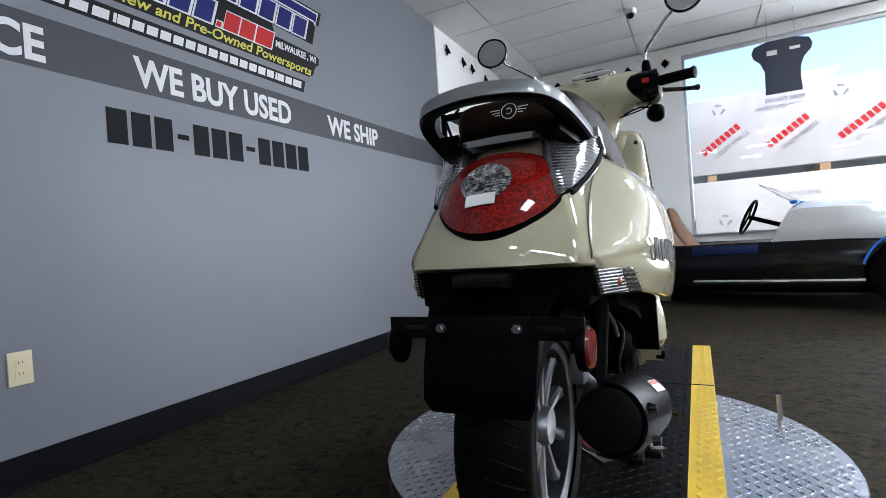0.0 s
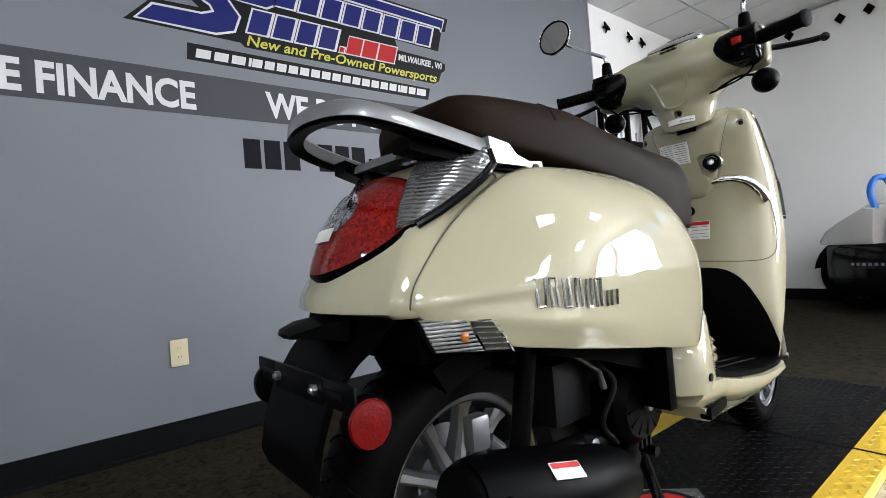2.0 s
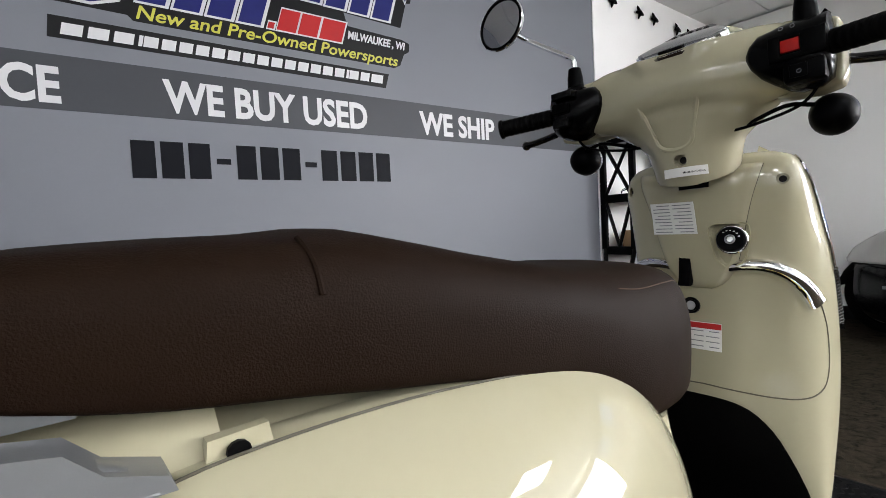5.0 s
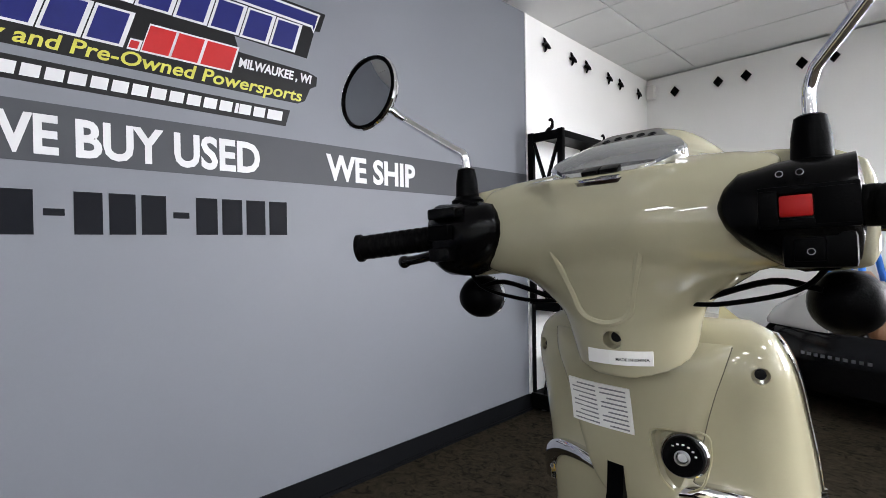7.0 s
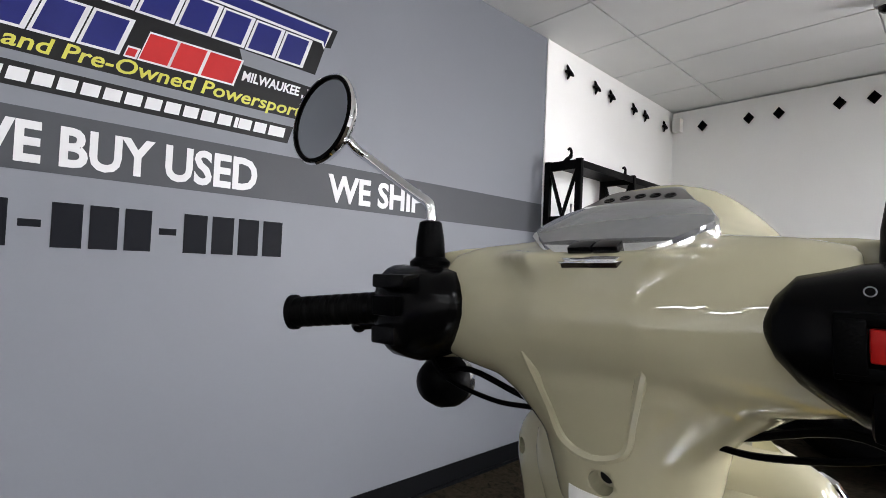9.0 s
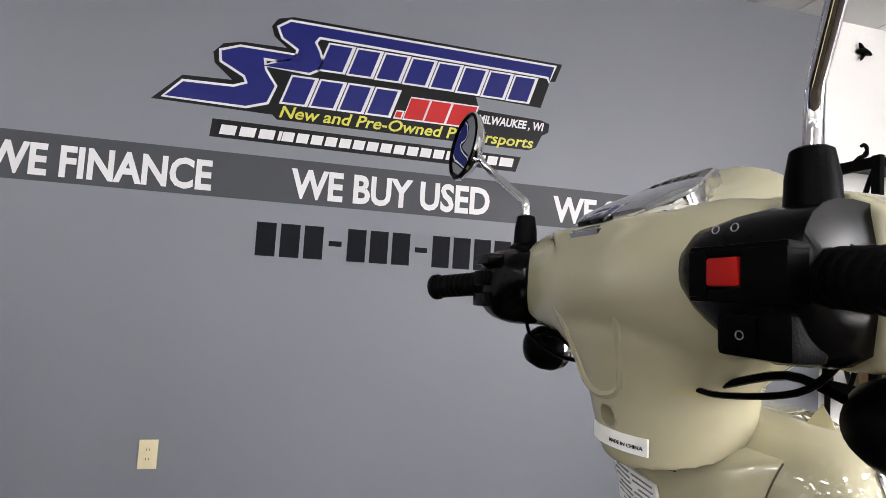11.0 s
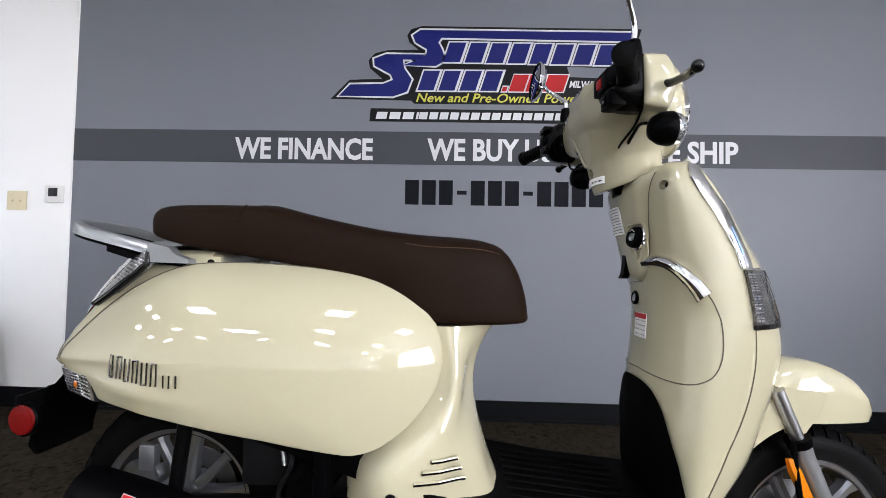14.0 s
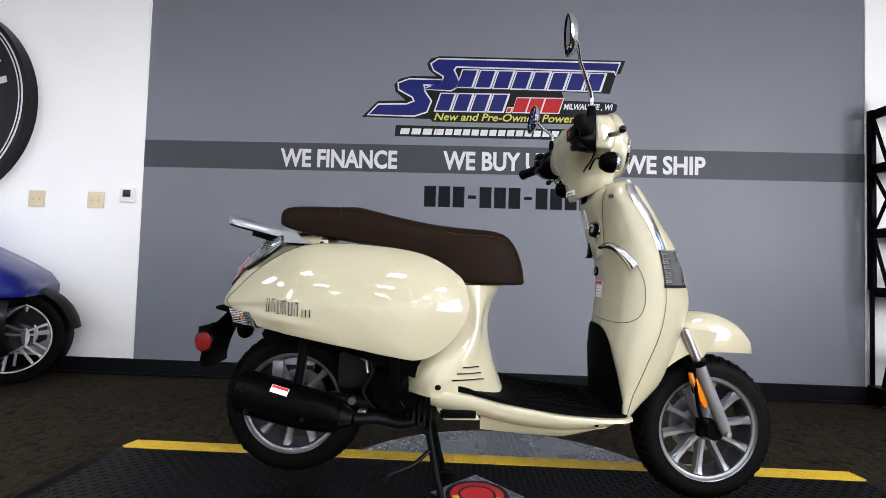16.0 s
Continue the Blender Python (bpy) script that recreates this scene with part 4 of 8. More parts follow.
# chrome glovebox handles
for s in (1, -1):
    bm = bm_new()
    rings = []
    hp = [(0.040, 0.806), (0.075, 0.812), (0.105, 0.811), (0.130, 0.802), (0.148, 0.785), (0.160, 0.762), (0.166, 0.742)]
    for i, p in enumerate(smooth_path([Vector((v, w, 0)) for v, w in hp], 4)):
        c = shield_v(-s * p.x, p.y, 0.005)
        rings.append([shield_v(-s * (p.x + dx), p.y + dy, o) for dx, dy, o in ((0.006, 0.012, 0.0), (0.0055, 0.011, 0.007), (0.0035, 0.007, 0.0125), (0.0, 0.0, 0.0155), (-0.0035, -0.007, 0.0135), (-0.006, -0.011, 0.008), (-0.006, -0.012, 0.0))])
    loft(bm, rings)
    sp("chrome_handle", bm, CHROME, "curved chrome bar")
# centre column bulge with ignition and bag hook
COLUMN = curve1([(0.765, 0.020, 0.002), (0.775, 0.040, 0.012), (0.80, 0.060, 0.017), (0.85, 0.076, 0.019), (0.90, 0.087, 0.019), (0.94, 0.098, 0.018), (0.965, 0.106, 0.019), (0.988, 0.112, 0.018), (0.998, 0.114, 0.009)])
bm = bm_new()
rings = []
for w in [0.765, 0.770, 0.775, 0.785] + list(np.linspace(0.80, 0.980, 17)) + [0.988, 0.994, 0.998]:
    hw, d = COLUMN(w)
    top = max(0.0, (w - 0.95) / 0.04)
    rings.append(mirrored([tuple(shield_v(0, w, -0.012)), tuple(shield_v(-hw * 0.99, w, -0.012)), tuple(shield_v(-hw, w, 0.001)), tuple(shield_v(-hw * 0.93, w, d * 0.55)), tuple(shield_v(-hw * 0.84, w, d * 0.92)),
                           tuple(shield_v(-hw * 0.74, w, d)), tuple(shield_v(-hw * 0.4, w - 0.003 * top, d)), tuple(shield_v(0, w - 0.004 * top, d))]))
loft(bm, rings)
col = sp("centre_column", bm, CREAM, "cream centre column", angle=40)
for s in (1, -1):
    bm = bm_new()
    tube(bm, [shield_v(-s * COLUMN(w)[0], w, 0.0006) for w in np.linspace(0.80, 0.996, 24)], 0.0009, 6)
    sp("seam", bm, SEAMC, parent=col)
# upper collar behind the bars
for s in (1, -1):
    low = [Vector(p) for p in ((0.972, -s * 0.100, 0.958), (0.992, -s * 0.108, 0.980), (1.012, -s * 0.114, 1.000), (1.034, -s * 0.118, 1.014))]
    high = [Vector(p) for p in ((0.985, -s * 0.086, 0.962), (1.010, -s * 0.086, 0.992), (1.036, -s * 0.084, 1.020), (1.060, -s * 0.080, 1.036))]
    bm = bm_new()
    loft(bm, [[a, a.lerp(b, 0.5), b, b + Vector((0.010, 0, -0.012)), a + Vector((0.010, 0, -0.012))] for a, b in zip(low, high)])
    collar = sp("collar", bm, CREAM_IN, "yellowish cream collar round the steering neck", angle=40)
    bm = bm_new()
    tube(bm, [p + Vector((-0.001, 0, 0.001)) for p in low], 0.0022, 6)
    sp("collar_lip", bm, CREAM_IN, parent=collar)
    c = low[2].lerp(high[2], 0.55)
    n_ = (low[3] - low[2]).cross(high[2] - low[2]).normalized()
    n_ = n_ if n_.x < 0 else -n_
    bm = bm_new()
    revolve(bm, [(0.0068, -0.002), (0.0068, 0.0016), (0.0050, 0.0022), (0.0044, 0.0006), (0.001, 0.0006)], c, n_, 16)
    sp("bolt", bm, ENGINE, parent=collar)
# sunk tray with the ignition lock
tray = [Vector((v, w, 0)) for v, w in ((-0.026, 0.891), (-0.090, 0.894), (-0.091, 0.864), (-0.080, 0.822), (-0.054, 0.806), (-0.036, 0.826))]
cen = sum(tray, Vector()) / 6
loop = []
for i in range(6):
    a, b, c = tray[i - 1], tray[i], tray[(i + 1) % 6]
    p, q = b.lerp(a, 0.28), b.lerp(c, 0.28)
    loop += [(p * (1 - t) ** 2 + b * 2 * t * (1 - t) + q * t * t) for t in (0, 0.25, 0.5, 0.75, 1)]
bm = bm_new()
loft(bm, [[(u, cen.x + (p.x - cen.x) * k, cen.y + (p.y - cen.y) * k) for p in loop] for u, k in ((0.90, 1.06), (0.945, 1.02), (0.962, 0.92), (0.966, 0.80))])
cut(col, [bm])
bm = bm_new()
tube(bm, [shield_v(p.x, p.y, COLUMN(p.y)[1] * (1.0 if abs(p.x) < 0.8 * COLUMN(p.y)[0] else 0.75)) for p in loop + loop[:1]], 0.0016, 6)
sp("tray_rim", bm, CREAM_IN, parent=col)
LOCK = (0.963, -0.066, 0.862)
for nm, prof, m_ in (("key_plate", [(0.027, 0.0), (0.027, 0.004), (0.025, 0.006)], CHROME), ("ignition_ring", [(0.0235, 0.004), (0.0235, 0.013), (0.021, 0.016), (0.0085, 0.016), (0.008, 0.014)], BLACK),
                     ("lock_rim", [(0.0085, 0.012), (0.0085, 0.0168), (0.0070, 0.0172), (0.0068, 0.012)], STEEL)):
    bm = bm_new()
    revolve(bm, prof, LOCK, (-1, -0.15, 0.1), 28)
    sp(nm, bm, m_, parent=col)
for k in range(7):
    a = radians(20 + 22 * k)
    bm = bm_new()
    c = Vector(LOCK) + Vector((-1, -0.15, 0.1)).normalized() * 0.0162 + Vector((0, -0.016 * math.cos(a), 0.016 * math.sin(a)))
    box(bm, -0.0006, 0.0006, -0.0012, 0.0012, -0.0007, 0.0007, 0, Matrix.Translation(c))
    sp("marking", bm, WHITE_LABEL, parent=col, smooth=False)
bm = bm_new()
revolve(bm, [(0.006, 0.010), (0.006, 0.0145), (0.005, 0.0155)], LOCK, (-1, -0.15, 0.1), 16)
sp("ignition_lock", bm, STEEL, parent=col)
bm = bm_new()
loft(bm, [[(u - 0.004, v - 0.011, w), (u - 0.004, v + 0.011, w), (u + 0.012, v + 0.011, w), (u + 0.012, v - 0.011, w)] for u, v, w in
          ((0.972, 0.020, 0.832), (0.964, 0.020, 0.828), (0.962, 0.020, 0.80), (0.960, 0.020, 0.785), (0.957, 0.020, 0.776), (0.954, 0.020, 0.772))])
sp("bag_hook", bm, BLACK, "black plastic bag hook")
bm = bm_new()
p = shield_v(0.022, 0.728, 0.0)
revolve(bm, [(0.0165, 0), (0.0165, 0.006), (0.013, 0.008), (0.012, 0.005)], p, (-1, 0, 0.1), 20)
sp("glovebox_lock", bm, BLACK)
bm = bm_new()
cyl(bm, p + Vector((-0.004, 0, 0)), p + Vector((-0.0065, 0, 0.0005)), 0.009, n=14)
sp("lock_barrel", bm, STEEL)


def label_on_shield(v0, v1, w0, w1, out, band=None, rows=4, lab="white printed label"):
    """A sticker on the rider's side, v0 to v1 from its right to its left, with plain bars for small print."""
    def at(v, w, o):
        q = shield_v(v, w, o)
        return q
    bm = bm_new()
    loft(bm, [[at(v0 + (v1 - v0) * i / 4, w, out + o) for i in range(5)] + [at(v1 - (v1 - v0) * i / 4, w, out - 0.002) for i in range(5)] for o, w in ((0, w0), (0, (w0 + w1) / 2), (0, w1))])
    ob = sp("sticker", bm, WHITE_LABEL, lab, smooth=False)
    k = bm_new()
    for r in range(rows):
        w = w0 + (w1 - w0) * (r + 0.7) / (rows + (1.4 if band else 0.5))
        for c in range(2):
            a = v0 + (v1 - v0) * (0.06 + 0.47 * c)
            b = a + (v1 - v0) * (0.40 if (r + c) % 3 else 0.30)
            loft(k, [[at(a, w + d, out + 0.0008), at(b, w + d, out + 0.0008), at(b, w + d, out), at(a, w + d, out)] for d in (-0.0008, 0.0008)])
    sp("print", k, INK, parent=ob, smooth=False)
    if band:
        k = bm_new()
        wt = w1 - (w1 - w0) * 0.22
        loft(k, [[at(v0 + (v1 - v0) * i / 4, w, out + 0.0008) for i in range(5)] + [at(v1 - (v1 - v0) * i / 4, w, out) for i in range(5)] for w in (wt, w1 - 0.001)])
        sp("red_band", k, PRINT_RED, parent=ob, smooth=False)


label_on_shield(-0.010, 0.074, 0.874, 0.936, 0.0205, rows=9)
label_on_shield(-0.032, 0.030, 0.640, 0.695, 0.002, band=True, rows=4, lab="white sticker with a red heading bar")

# footwell mat up the shield, footboard
bm = bm_new()
rows = []
NV = 16
for i in range(15):
    f = i / 14
    row = []
    for j in range(-NV, NV + 1):
        v = 0.188 * j / NV
        top_w = 0.552 - 0.225 * (abs(v) / 0.188) ** 3.4
        w = 0.272 + (top_w - 0.272) * f
        v2 = v * min(1.0, SHIELD(w)[2] * 0.955 / 0.188)
        row.append(shield_v(-v2, w, 0.006))
    rows.append(row)
loft(bm, rows, closed=False)
sp("footwell_liner", bm, MATBLACK, "black plastic footwell liner", angle=70)
fit_mode = "body"
FB = curve1([(0.445, 0.337, 0.282, 0.208), (0.48, 0.334, 0.272, 0.216), (0.60, 0.315, 0.256, 0.219), (0.75, 0.298, 0.238, 0.217), (0.90, 0.285, 0.236, 0.212), (1.00, 0.279, 0.246, 0.204), (1.06, 0.277, 0.262, 0.188), (1.085, 0.276, 0.268, 0.165)])
rings = []
for i in range(27):
    u = 0.445 + 0.64 * i / 26
    wt, wb, hw = FB(u)
    half = [(u, 0, wt), (u, -hw + 0.02, wt), (u, -hw + 0.004, wt - 0.003), (u, -hw, wt - 0.012), (u, -hw + 0.004, (wt + wb) / 2), (u, -hw + 0.022, wb + 0.004), (u, -hw + 0.04, wb), (u, 0, wb)]
    rings.append(mirrored(half))
bm = bm_new()
loft(bm, rings)
sp("footboard", bm, CREAM, "cream footboard tray", angle=50)
rings = []
for i in range(20):
    u = 0.605 + 0.40 * i / 19
    wb = FB(u)[1]
    low = 0.203 + 0.035 * max(0, (u - 0.86) / 0.15) ** 1.3
    low = min(low, wb - 0.002)
    rings.append(mirrored([(u, 0, wb + 0.01), (u, -0.172, wb + 0.01), (u, -0.168, wb - 0.005), (u, -0.155, low + 0.004), (u, -0.145, low), (u, 0, low)]))
bm = bm_new()
loft(bm, rings)
sp("belly_pan", bm, CREAM, "cream belly pan", angle=50)
rings = []
for i in range(29):
    u = 0.455 + 0.61 * i / 28
    wt, wb, hw = FB(u)
    hw = hw - 0.012
    lip = 0.012 + 0.010 * math.exp(-(((u - 0.50) / 0.04) ** 2))
    rings.append(mirrored([(u, 0, wt + 0.001), (u, -hw, wt + 0.001), (u, -hw, wt + lip - 0.002), (u, -hw + 0.004, wt + lip), (u, -hw + 0.014, wt + lip), (u, -hw + 0.02, wt + 0.010), (u, 0, wt + 0.010)]))
bm = bm_new()
loft(bm, rings)
mat_part = sp("floor_mat", bm, MATBLACK, "black rubber floor mat", angle=50)
for j in range(-4, 5):
    bm = bm_new()
    tube(bm, [(0.72, j * 0.036, FB(0.72)[0] + 0.011), (0.99, j * 0.034, FB(0.99)[0] + 0.011)], 0.003, 6)
    sp("rib", bm, MATBLACK, parent=mat_part)
for s in (-1, 1):
    bm = bm_new()
    cyl(bm, (0.963, s * 0.190, 0.263), (0.963, s * 0.205, 0.263), 0.0075, n=12)
    sp("bolt", bm, BLACK_METAL)
    # folded passenger foot peg behind the tray
    bm = bm_new()
    box(bm, 0.470, 0.580, s * 0.196 - 0.012, s * 0.196 + 0.012, 0.252, 0.276, 0.005)
    sp("foot_peg", bm, BLACK)
    bm = bm_new()
    loft(bm, [[(0.462, s * v, 0.278), (0.585, s * v, 0.262), (0.600, s * v, 0.246), (0.480, s * v, 0.246)] for v in (0.150, 0.198)])
    sp("peg_bracket", bm, CREAM)

# grab rail
RAIL = [(0.056, 0.157, 0.802), (0.012, 0.155, 0.812), (-0.035, 0.151, 0.824), (-0.090, 0.146, 0.836), (-0.150, 0.139, 0.849), (-0.205, 0.128, 0.861), (-0.245, 0.108, 0.870), (-0.268, 0.076, 0.875),
        (-0.279, 0.034, 0.878), (-0.281, 0.0, 0.879)]
full = [Vector((u, -v, w)) for u, v, w in RAIL] + [Vector(p) for p in RAIL[-2::-1]]
path = smooth_path(full, 5)


def rail_rings(up0, up1, in0, in1):
    out = []
    for i, p in enumerate(path):
        d = (path[min(i + 1, len(path) - 1)] - path[max(i - 1, 0)])
        d.z = 0
        d.normalize()
        inn = Vector((-d.y, d.x, 0)) * -1
        if inn.dot(Vector((-0.05, 0, 0)) - Vector((p.x, p.y, 0))) < 0:
            inn = -inn
        end = min(i, len(path) - 1 - i)
        k = min(1.0, 0.35 + end / 9)
        out.append([p + inn * in0 + Vector((0, 0, up0 * k)), p + inn * (in0 + 0.003) + Vector((0, 0, up1 * k - 0.003)), p + inn * (in0 + 0.007) + Vector((0, 0, up1 * k)),
                    p + inn * (in1 - 0.004) + Vector((0, 0, up1 * k)), p + inn * in1 + Vector((0, 0, up1 * k - 0.004)), p + inn * (in1 - 0.004) + Vector((0, 0, up0 * k))])
    return out


bm = bm_new()
loft(bm, rail_rings(-0.011, 0.012, 0.0, 0.024))
rail = sp("grab_rail", bm, SILVER, "silver-painted passenger grab rail", angle=50)
bm = bm_new()
loft(bm, rail_rings(-0.017, -0.0102, 0.003, 0.028))
sp("underside", bm, BLACK, "black lower edge", parent=rail, angle=50)
bm = bm_new()
loft(bm, [mirrored([(u, 0, w), (u, -v, w), (u + 0.004, -v, w + 0.012), (u + 0.004, 0, w + 0.014)]) for u, v, w in ((-0.150, 0.062, 0.815), (-0.115, 0.085, 0.822), (-0.06, 0.105, 0.830), (0.02, 0.115, 0.834))])
sp("rail_base", bm, SILVER, parent=rail, angle=50)
for s in (-1, 1):
    bm = bm_new()
    loft(bm, [[(u, s * v, w), (u, s * (v - 0.04), w), (u, s * (v - 0.04), w + h), (u, s * v, w + h)] for u, v, w, h in ((-0.16, 0.112, 0.820, 0.020), (-0.10, 0.128, 0.806, 0.022), (-0.02, 0.138, 0.795, 0.022), (0.04, 0.142, 0.790, 0.012))])
    sp("rail_bracket", bm, BLACK, parent=rail)

for s in (-1, 1):
    foot = [(-0.040, 0.838), (0.012, 0.830), (0.030, 0.815), (0.062, 0.806), (0.066, 0.797), (-0.034, 0.799)]
    bm = bm_new()
    loft(bm, [[(u, s * v, w) for u, w in foot] for v in (0.128, 0.154, 0.1565)])
    sp("rail_foot", bm, SILVER, parent=rail)

# tail lamp
T_C, T_UP, T_N = Vector((-0.203, 0, 0.713)), Vector((0.638, 0, 0.770)), Vector((-0.770, 0, 0.638))


def lamp_dome(hv, hh, bulge, base, cv=0.0, ch=0.0, n=40, k=8, wrap=0.034):
    rings = []
    for i in range(k + 1):
        s = 1 - i / k
        r = []
        for j in range(n):
            a = 2 * math.pi * j / n
            v, h = cv + hv * s * math.cos(a), ch + hh * s * math.sin(a)
            egg = 1 - 0.10 * max(0, -math.sin(a))
            p = T_C + Vector((0, v * egg, 0)) + T_UP * h + T_N * (base + bulge * (1 - s ** 2.2)) + Vector((wrap * (v / 0.1) ** 2, 0, 0))
            r.append(p)
        rings.append(r)
    return rings


bm = bm_new()
loft(bm, [[p - T_N * 0.012 for p in lamp_dome(0.123, 0.105, 0, 0)[0]]] + lamp_dome(0.123, 0.105, 0.002, 0.006)[:2])
sp("lamp_gasket", bm, BLACK, angle=60)
bm = bm_new()
loft(bm, lamp_dome(0.112, 0.095, 0.006, 0.001))
sp("lamp_reflector", bm, mat("red reflector", (0.50, 0.015, 0.012), 0.15, 0.5, bump=0.5, bscale=60), angle=60)
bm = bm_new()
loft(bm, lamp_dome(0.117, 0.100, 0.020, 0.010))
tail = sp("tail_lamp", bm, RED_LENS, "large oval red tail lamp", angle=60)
bm = bm_new()
loft(bm, lamp_dome(0.046, 0.048, 0.003, 0.0290, 0.006, 0.004, 30, 5))
sp("clear_insert", bm, FACET, "clear faceted centre", parent=tail, angle=60)
bm = bm_new()
rows_ = []
for i in range(7):
    v, h0, h1 = -0.019 + 0.052 * i / 6, -0.050 - 0.0005 * i, -0.027 - 0.0005 * i
    rows_.append([T_C + Vector((0.034 * (v / 0.1) ** 2, v, 0)) + T_UP * h + T_N * (0.0130 + o + 0.0206 * (1 - math.hypot(v / 0.117, h / 0.100) ** 2.2)) for h, o in ((h0, 0), (h0, 0.0014), (h1, 0.0014), (h1, 0))])
loft(bm, rows_)
sp("sticker", bm, WHITE_LABEL, "small white paper sticker", parent=tail, smooth=False)
# upper clear lamps beside it
for s in (1, -1):
    A = [(-0.113, 0.078, 0.820), (-0.075, 0.114, 0.822), (-0.036, 0.148, 0.822), (-0.034, 0.154, 0.800), (-0.055, 0.153, 0.780), (-0.090, 0.147, 0.755), (-0.130, 0.134, 0.728), (-0.165, 0.120, 0.708),
         (-0.190, 0.104, 0.698), (-0.176, 0.094, 0.730), (-0.148, 0.084, 0.775)]
    cen = Vector((-0.105, 0.126, 0.770))
    nrm = Vector((-0.55, 0.75, 0.36)).normalized()
    rings = []
    for k, o in ((1.0, -0.012), (1.0, 0.004), (0.94, 0.008), (0.6, 0.010), (0.2, 0.011)):
        rings.append([Vector((q.x, -q.y * s, q.z)) for q in (cen.lerp(Vector(p), k) + nrm * o for p in A)])
    bm = bm_new()
    loft(bm, rings)
    side_lamp = sp("side_lamp", bm, FLUTED, "clear fluted side lamp lens", angle=50)
    bm = bm_new()
    rings = []
    for k, o in ((0.93, -0.008), (0.93, 0.0), (0.5, 0.002)):
        rings.append([Vector((q.x, -q.y * s, q.z)) for q in (cen.lerp(Vector(p), k) + nrm * o for p in A)])
    loft(bm, rings)
    sp("reflector", bm, mat("silver reflector", (0.72, 0.73, 0.75), 0.18, 0.9, fine=40, bump=0.3), parent=side_lamp, angle=50)
    for k in range(7):
        f = 0.12 + 0.11 * k
        a, b = Vector(A[1]).lerp(Vector(A[8]), f), Vector(A[3]).lerp(Vector(A[7]), f)
        bm = bm_new()
        tube(bm, [Vector((q.x, -q.y * s, q.z)) for q in (a + nrm * 0.004, (a + b) / 2 + nrm * 0.009, b + nrm * 0.004)], 0.0011, 5)
        sp("rib", bm, CHROME, parent=side_lamp)
    bm = bm_new()
    low = [A[i] for i in (2, 3, 4, 5, 6, 7)]
    tube(bm, [Vector((u - 0.001, -(v + 0.004) * s, w - 0.004)) for u, v, w in low], 0.0065, 8)
    sp("lower_trim", bm, BLACK_GLOSS, parent=side_lamp)
    # rear indicators under the tail
    Q = [Vector((-0.208, 0.150, 0.577)), Vector((-0.112, 0.200, 0.570)), Vector((-0.086, 0.210, 0.512)), Vector((-0.184, 0.156, 0.519))]
    on = Vector((-0.45, 0.85, -0.1)).normalized()
    bm = bm_new()
    c4 = sum(Q, Vector()) / 4
    loft(bm, [[Vector((q.x, -q.y * s, q.z)) for q in (c4.lerp(p, k) + on * o for p in Q)] for k, o in ((1.02, -0.03), (1.02, 0.002), (0.97, 0.005), (0.5, 0.006))])
    ind = sp("rear_indicator", bm, BLACK_GLOSS, "rear indicator with a clear and a smoked lens")

    def pane4(f0, f1, inset=0.05):
        t0, t1 = inset, 1 - inset
        return [Q[0].lerp(Q[1], f0).lerp(Q[3].lerp(Q[2], f0), t0), Q[0].lerp(Q[1], f1).lerp(Q[3].lerp(Q[2], f1), t0),
                Q[0].lerp(Q[1], f1).lerp(Q[3].lerp(Q[2], f1), t1), Q[0].lerp(Q[1], f0).lerp(Q[3].lerp(Q[2], f0), t1)]

    for nm, f0, f1, m_, top_o in (("clear_lens", 0.05, 0.655, BRIGHT_REFLECTOR, 0.012), ("smoked_lens", 0.665, 0.97, SMOKED_LENS, 0.011)):
        q4 = pane4(f0, f1)
        cq = sum(q4, Vector()) / 4
        bm = bm_new()
        loft(bm, [[Vector((q.x, -q.y * s, q.z)) for q in (cq.lerp(p, k) + on * o for p in q4)] for k, o in ((1.0, 0.0), (1.0, top_o - 0.004), (0.94, top_o - 0.001), (0.5, top_o))])
        sp(nm, bm, m_, parent=ind)
    bm = bm_new()
    loft(bm, [[Vector((q.x, -q.y * s, q.z)) for q in (c4.lerp(p, k) + on * o for p in Q)] for k, o in ((1.06, -0.035), (1.06, -0.016), (0.95, -0.014))])
    sp("housing", bm, BLACK, parent=ind)
    bm = bm_new()
    loft(bm, [[Vector((q.x, -q.y * s, q.z)) for q in (c4.lerp(p, k) + on * o for p in Q)] for k, o in ((0.93, -0.013), (0.9, -0.006), (0.4, -0.009))])
    sp("reflector", bm, mat("silver reflector", (0.72, 0.73, 0.75), 0.2, 0.9, fine=40, bump=0.4), parent=ind)
    bm = bm_new()
    q = c4 + on * 0.006
    q = Q[0].lerp(Q[1], 0.52).lerp(Q[3].lerp(Q[2], 0.52), 0.52) + on * 0.0095
    bmesh.ops.create_uvsphere(bm, u_segments=14, v_segments=10, radius=0.0085, matrix=Matrix.Translation((q.x, -q.y * s, q.z)) @ Matrix.Diagonal((1.0, 0.5, 1.15, 1)))
    sp("bulb", bm, AMBER_BULB, "amber bulb", parent=ind)
    for k in range(6):
        a, b = Q[1].lerp(Q[2], 0.12 + 0.15 * k) + on * 0.011, Q[0].lerp(Q[3], 0.12 + 0.15 * k) + on * 0.011
        b = a.lerp(b, 0.32)
        bm = bm_new()
        tube(bm, [Vector((q.x, -q.y * s, q.z)) for q in (a, b)], 0.0013, 5)
        sp("rib", bm, CLEAR_LENS, parent=ind)

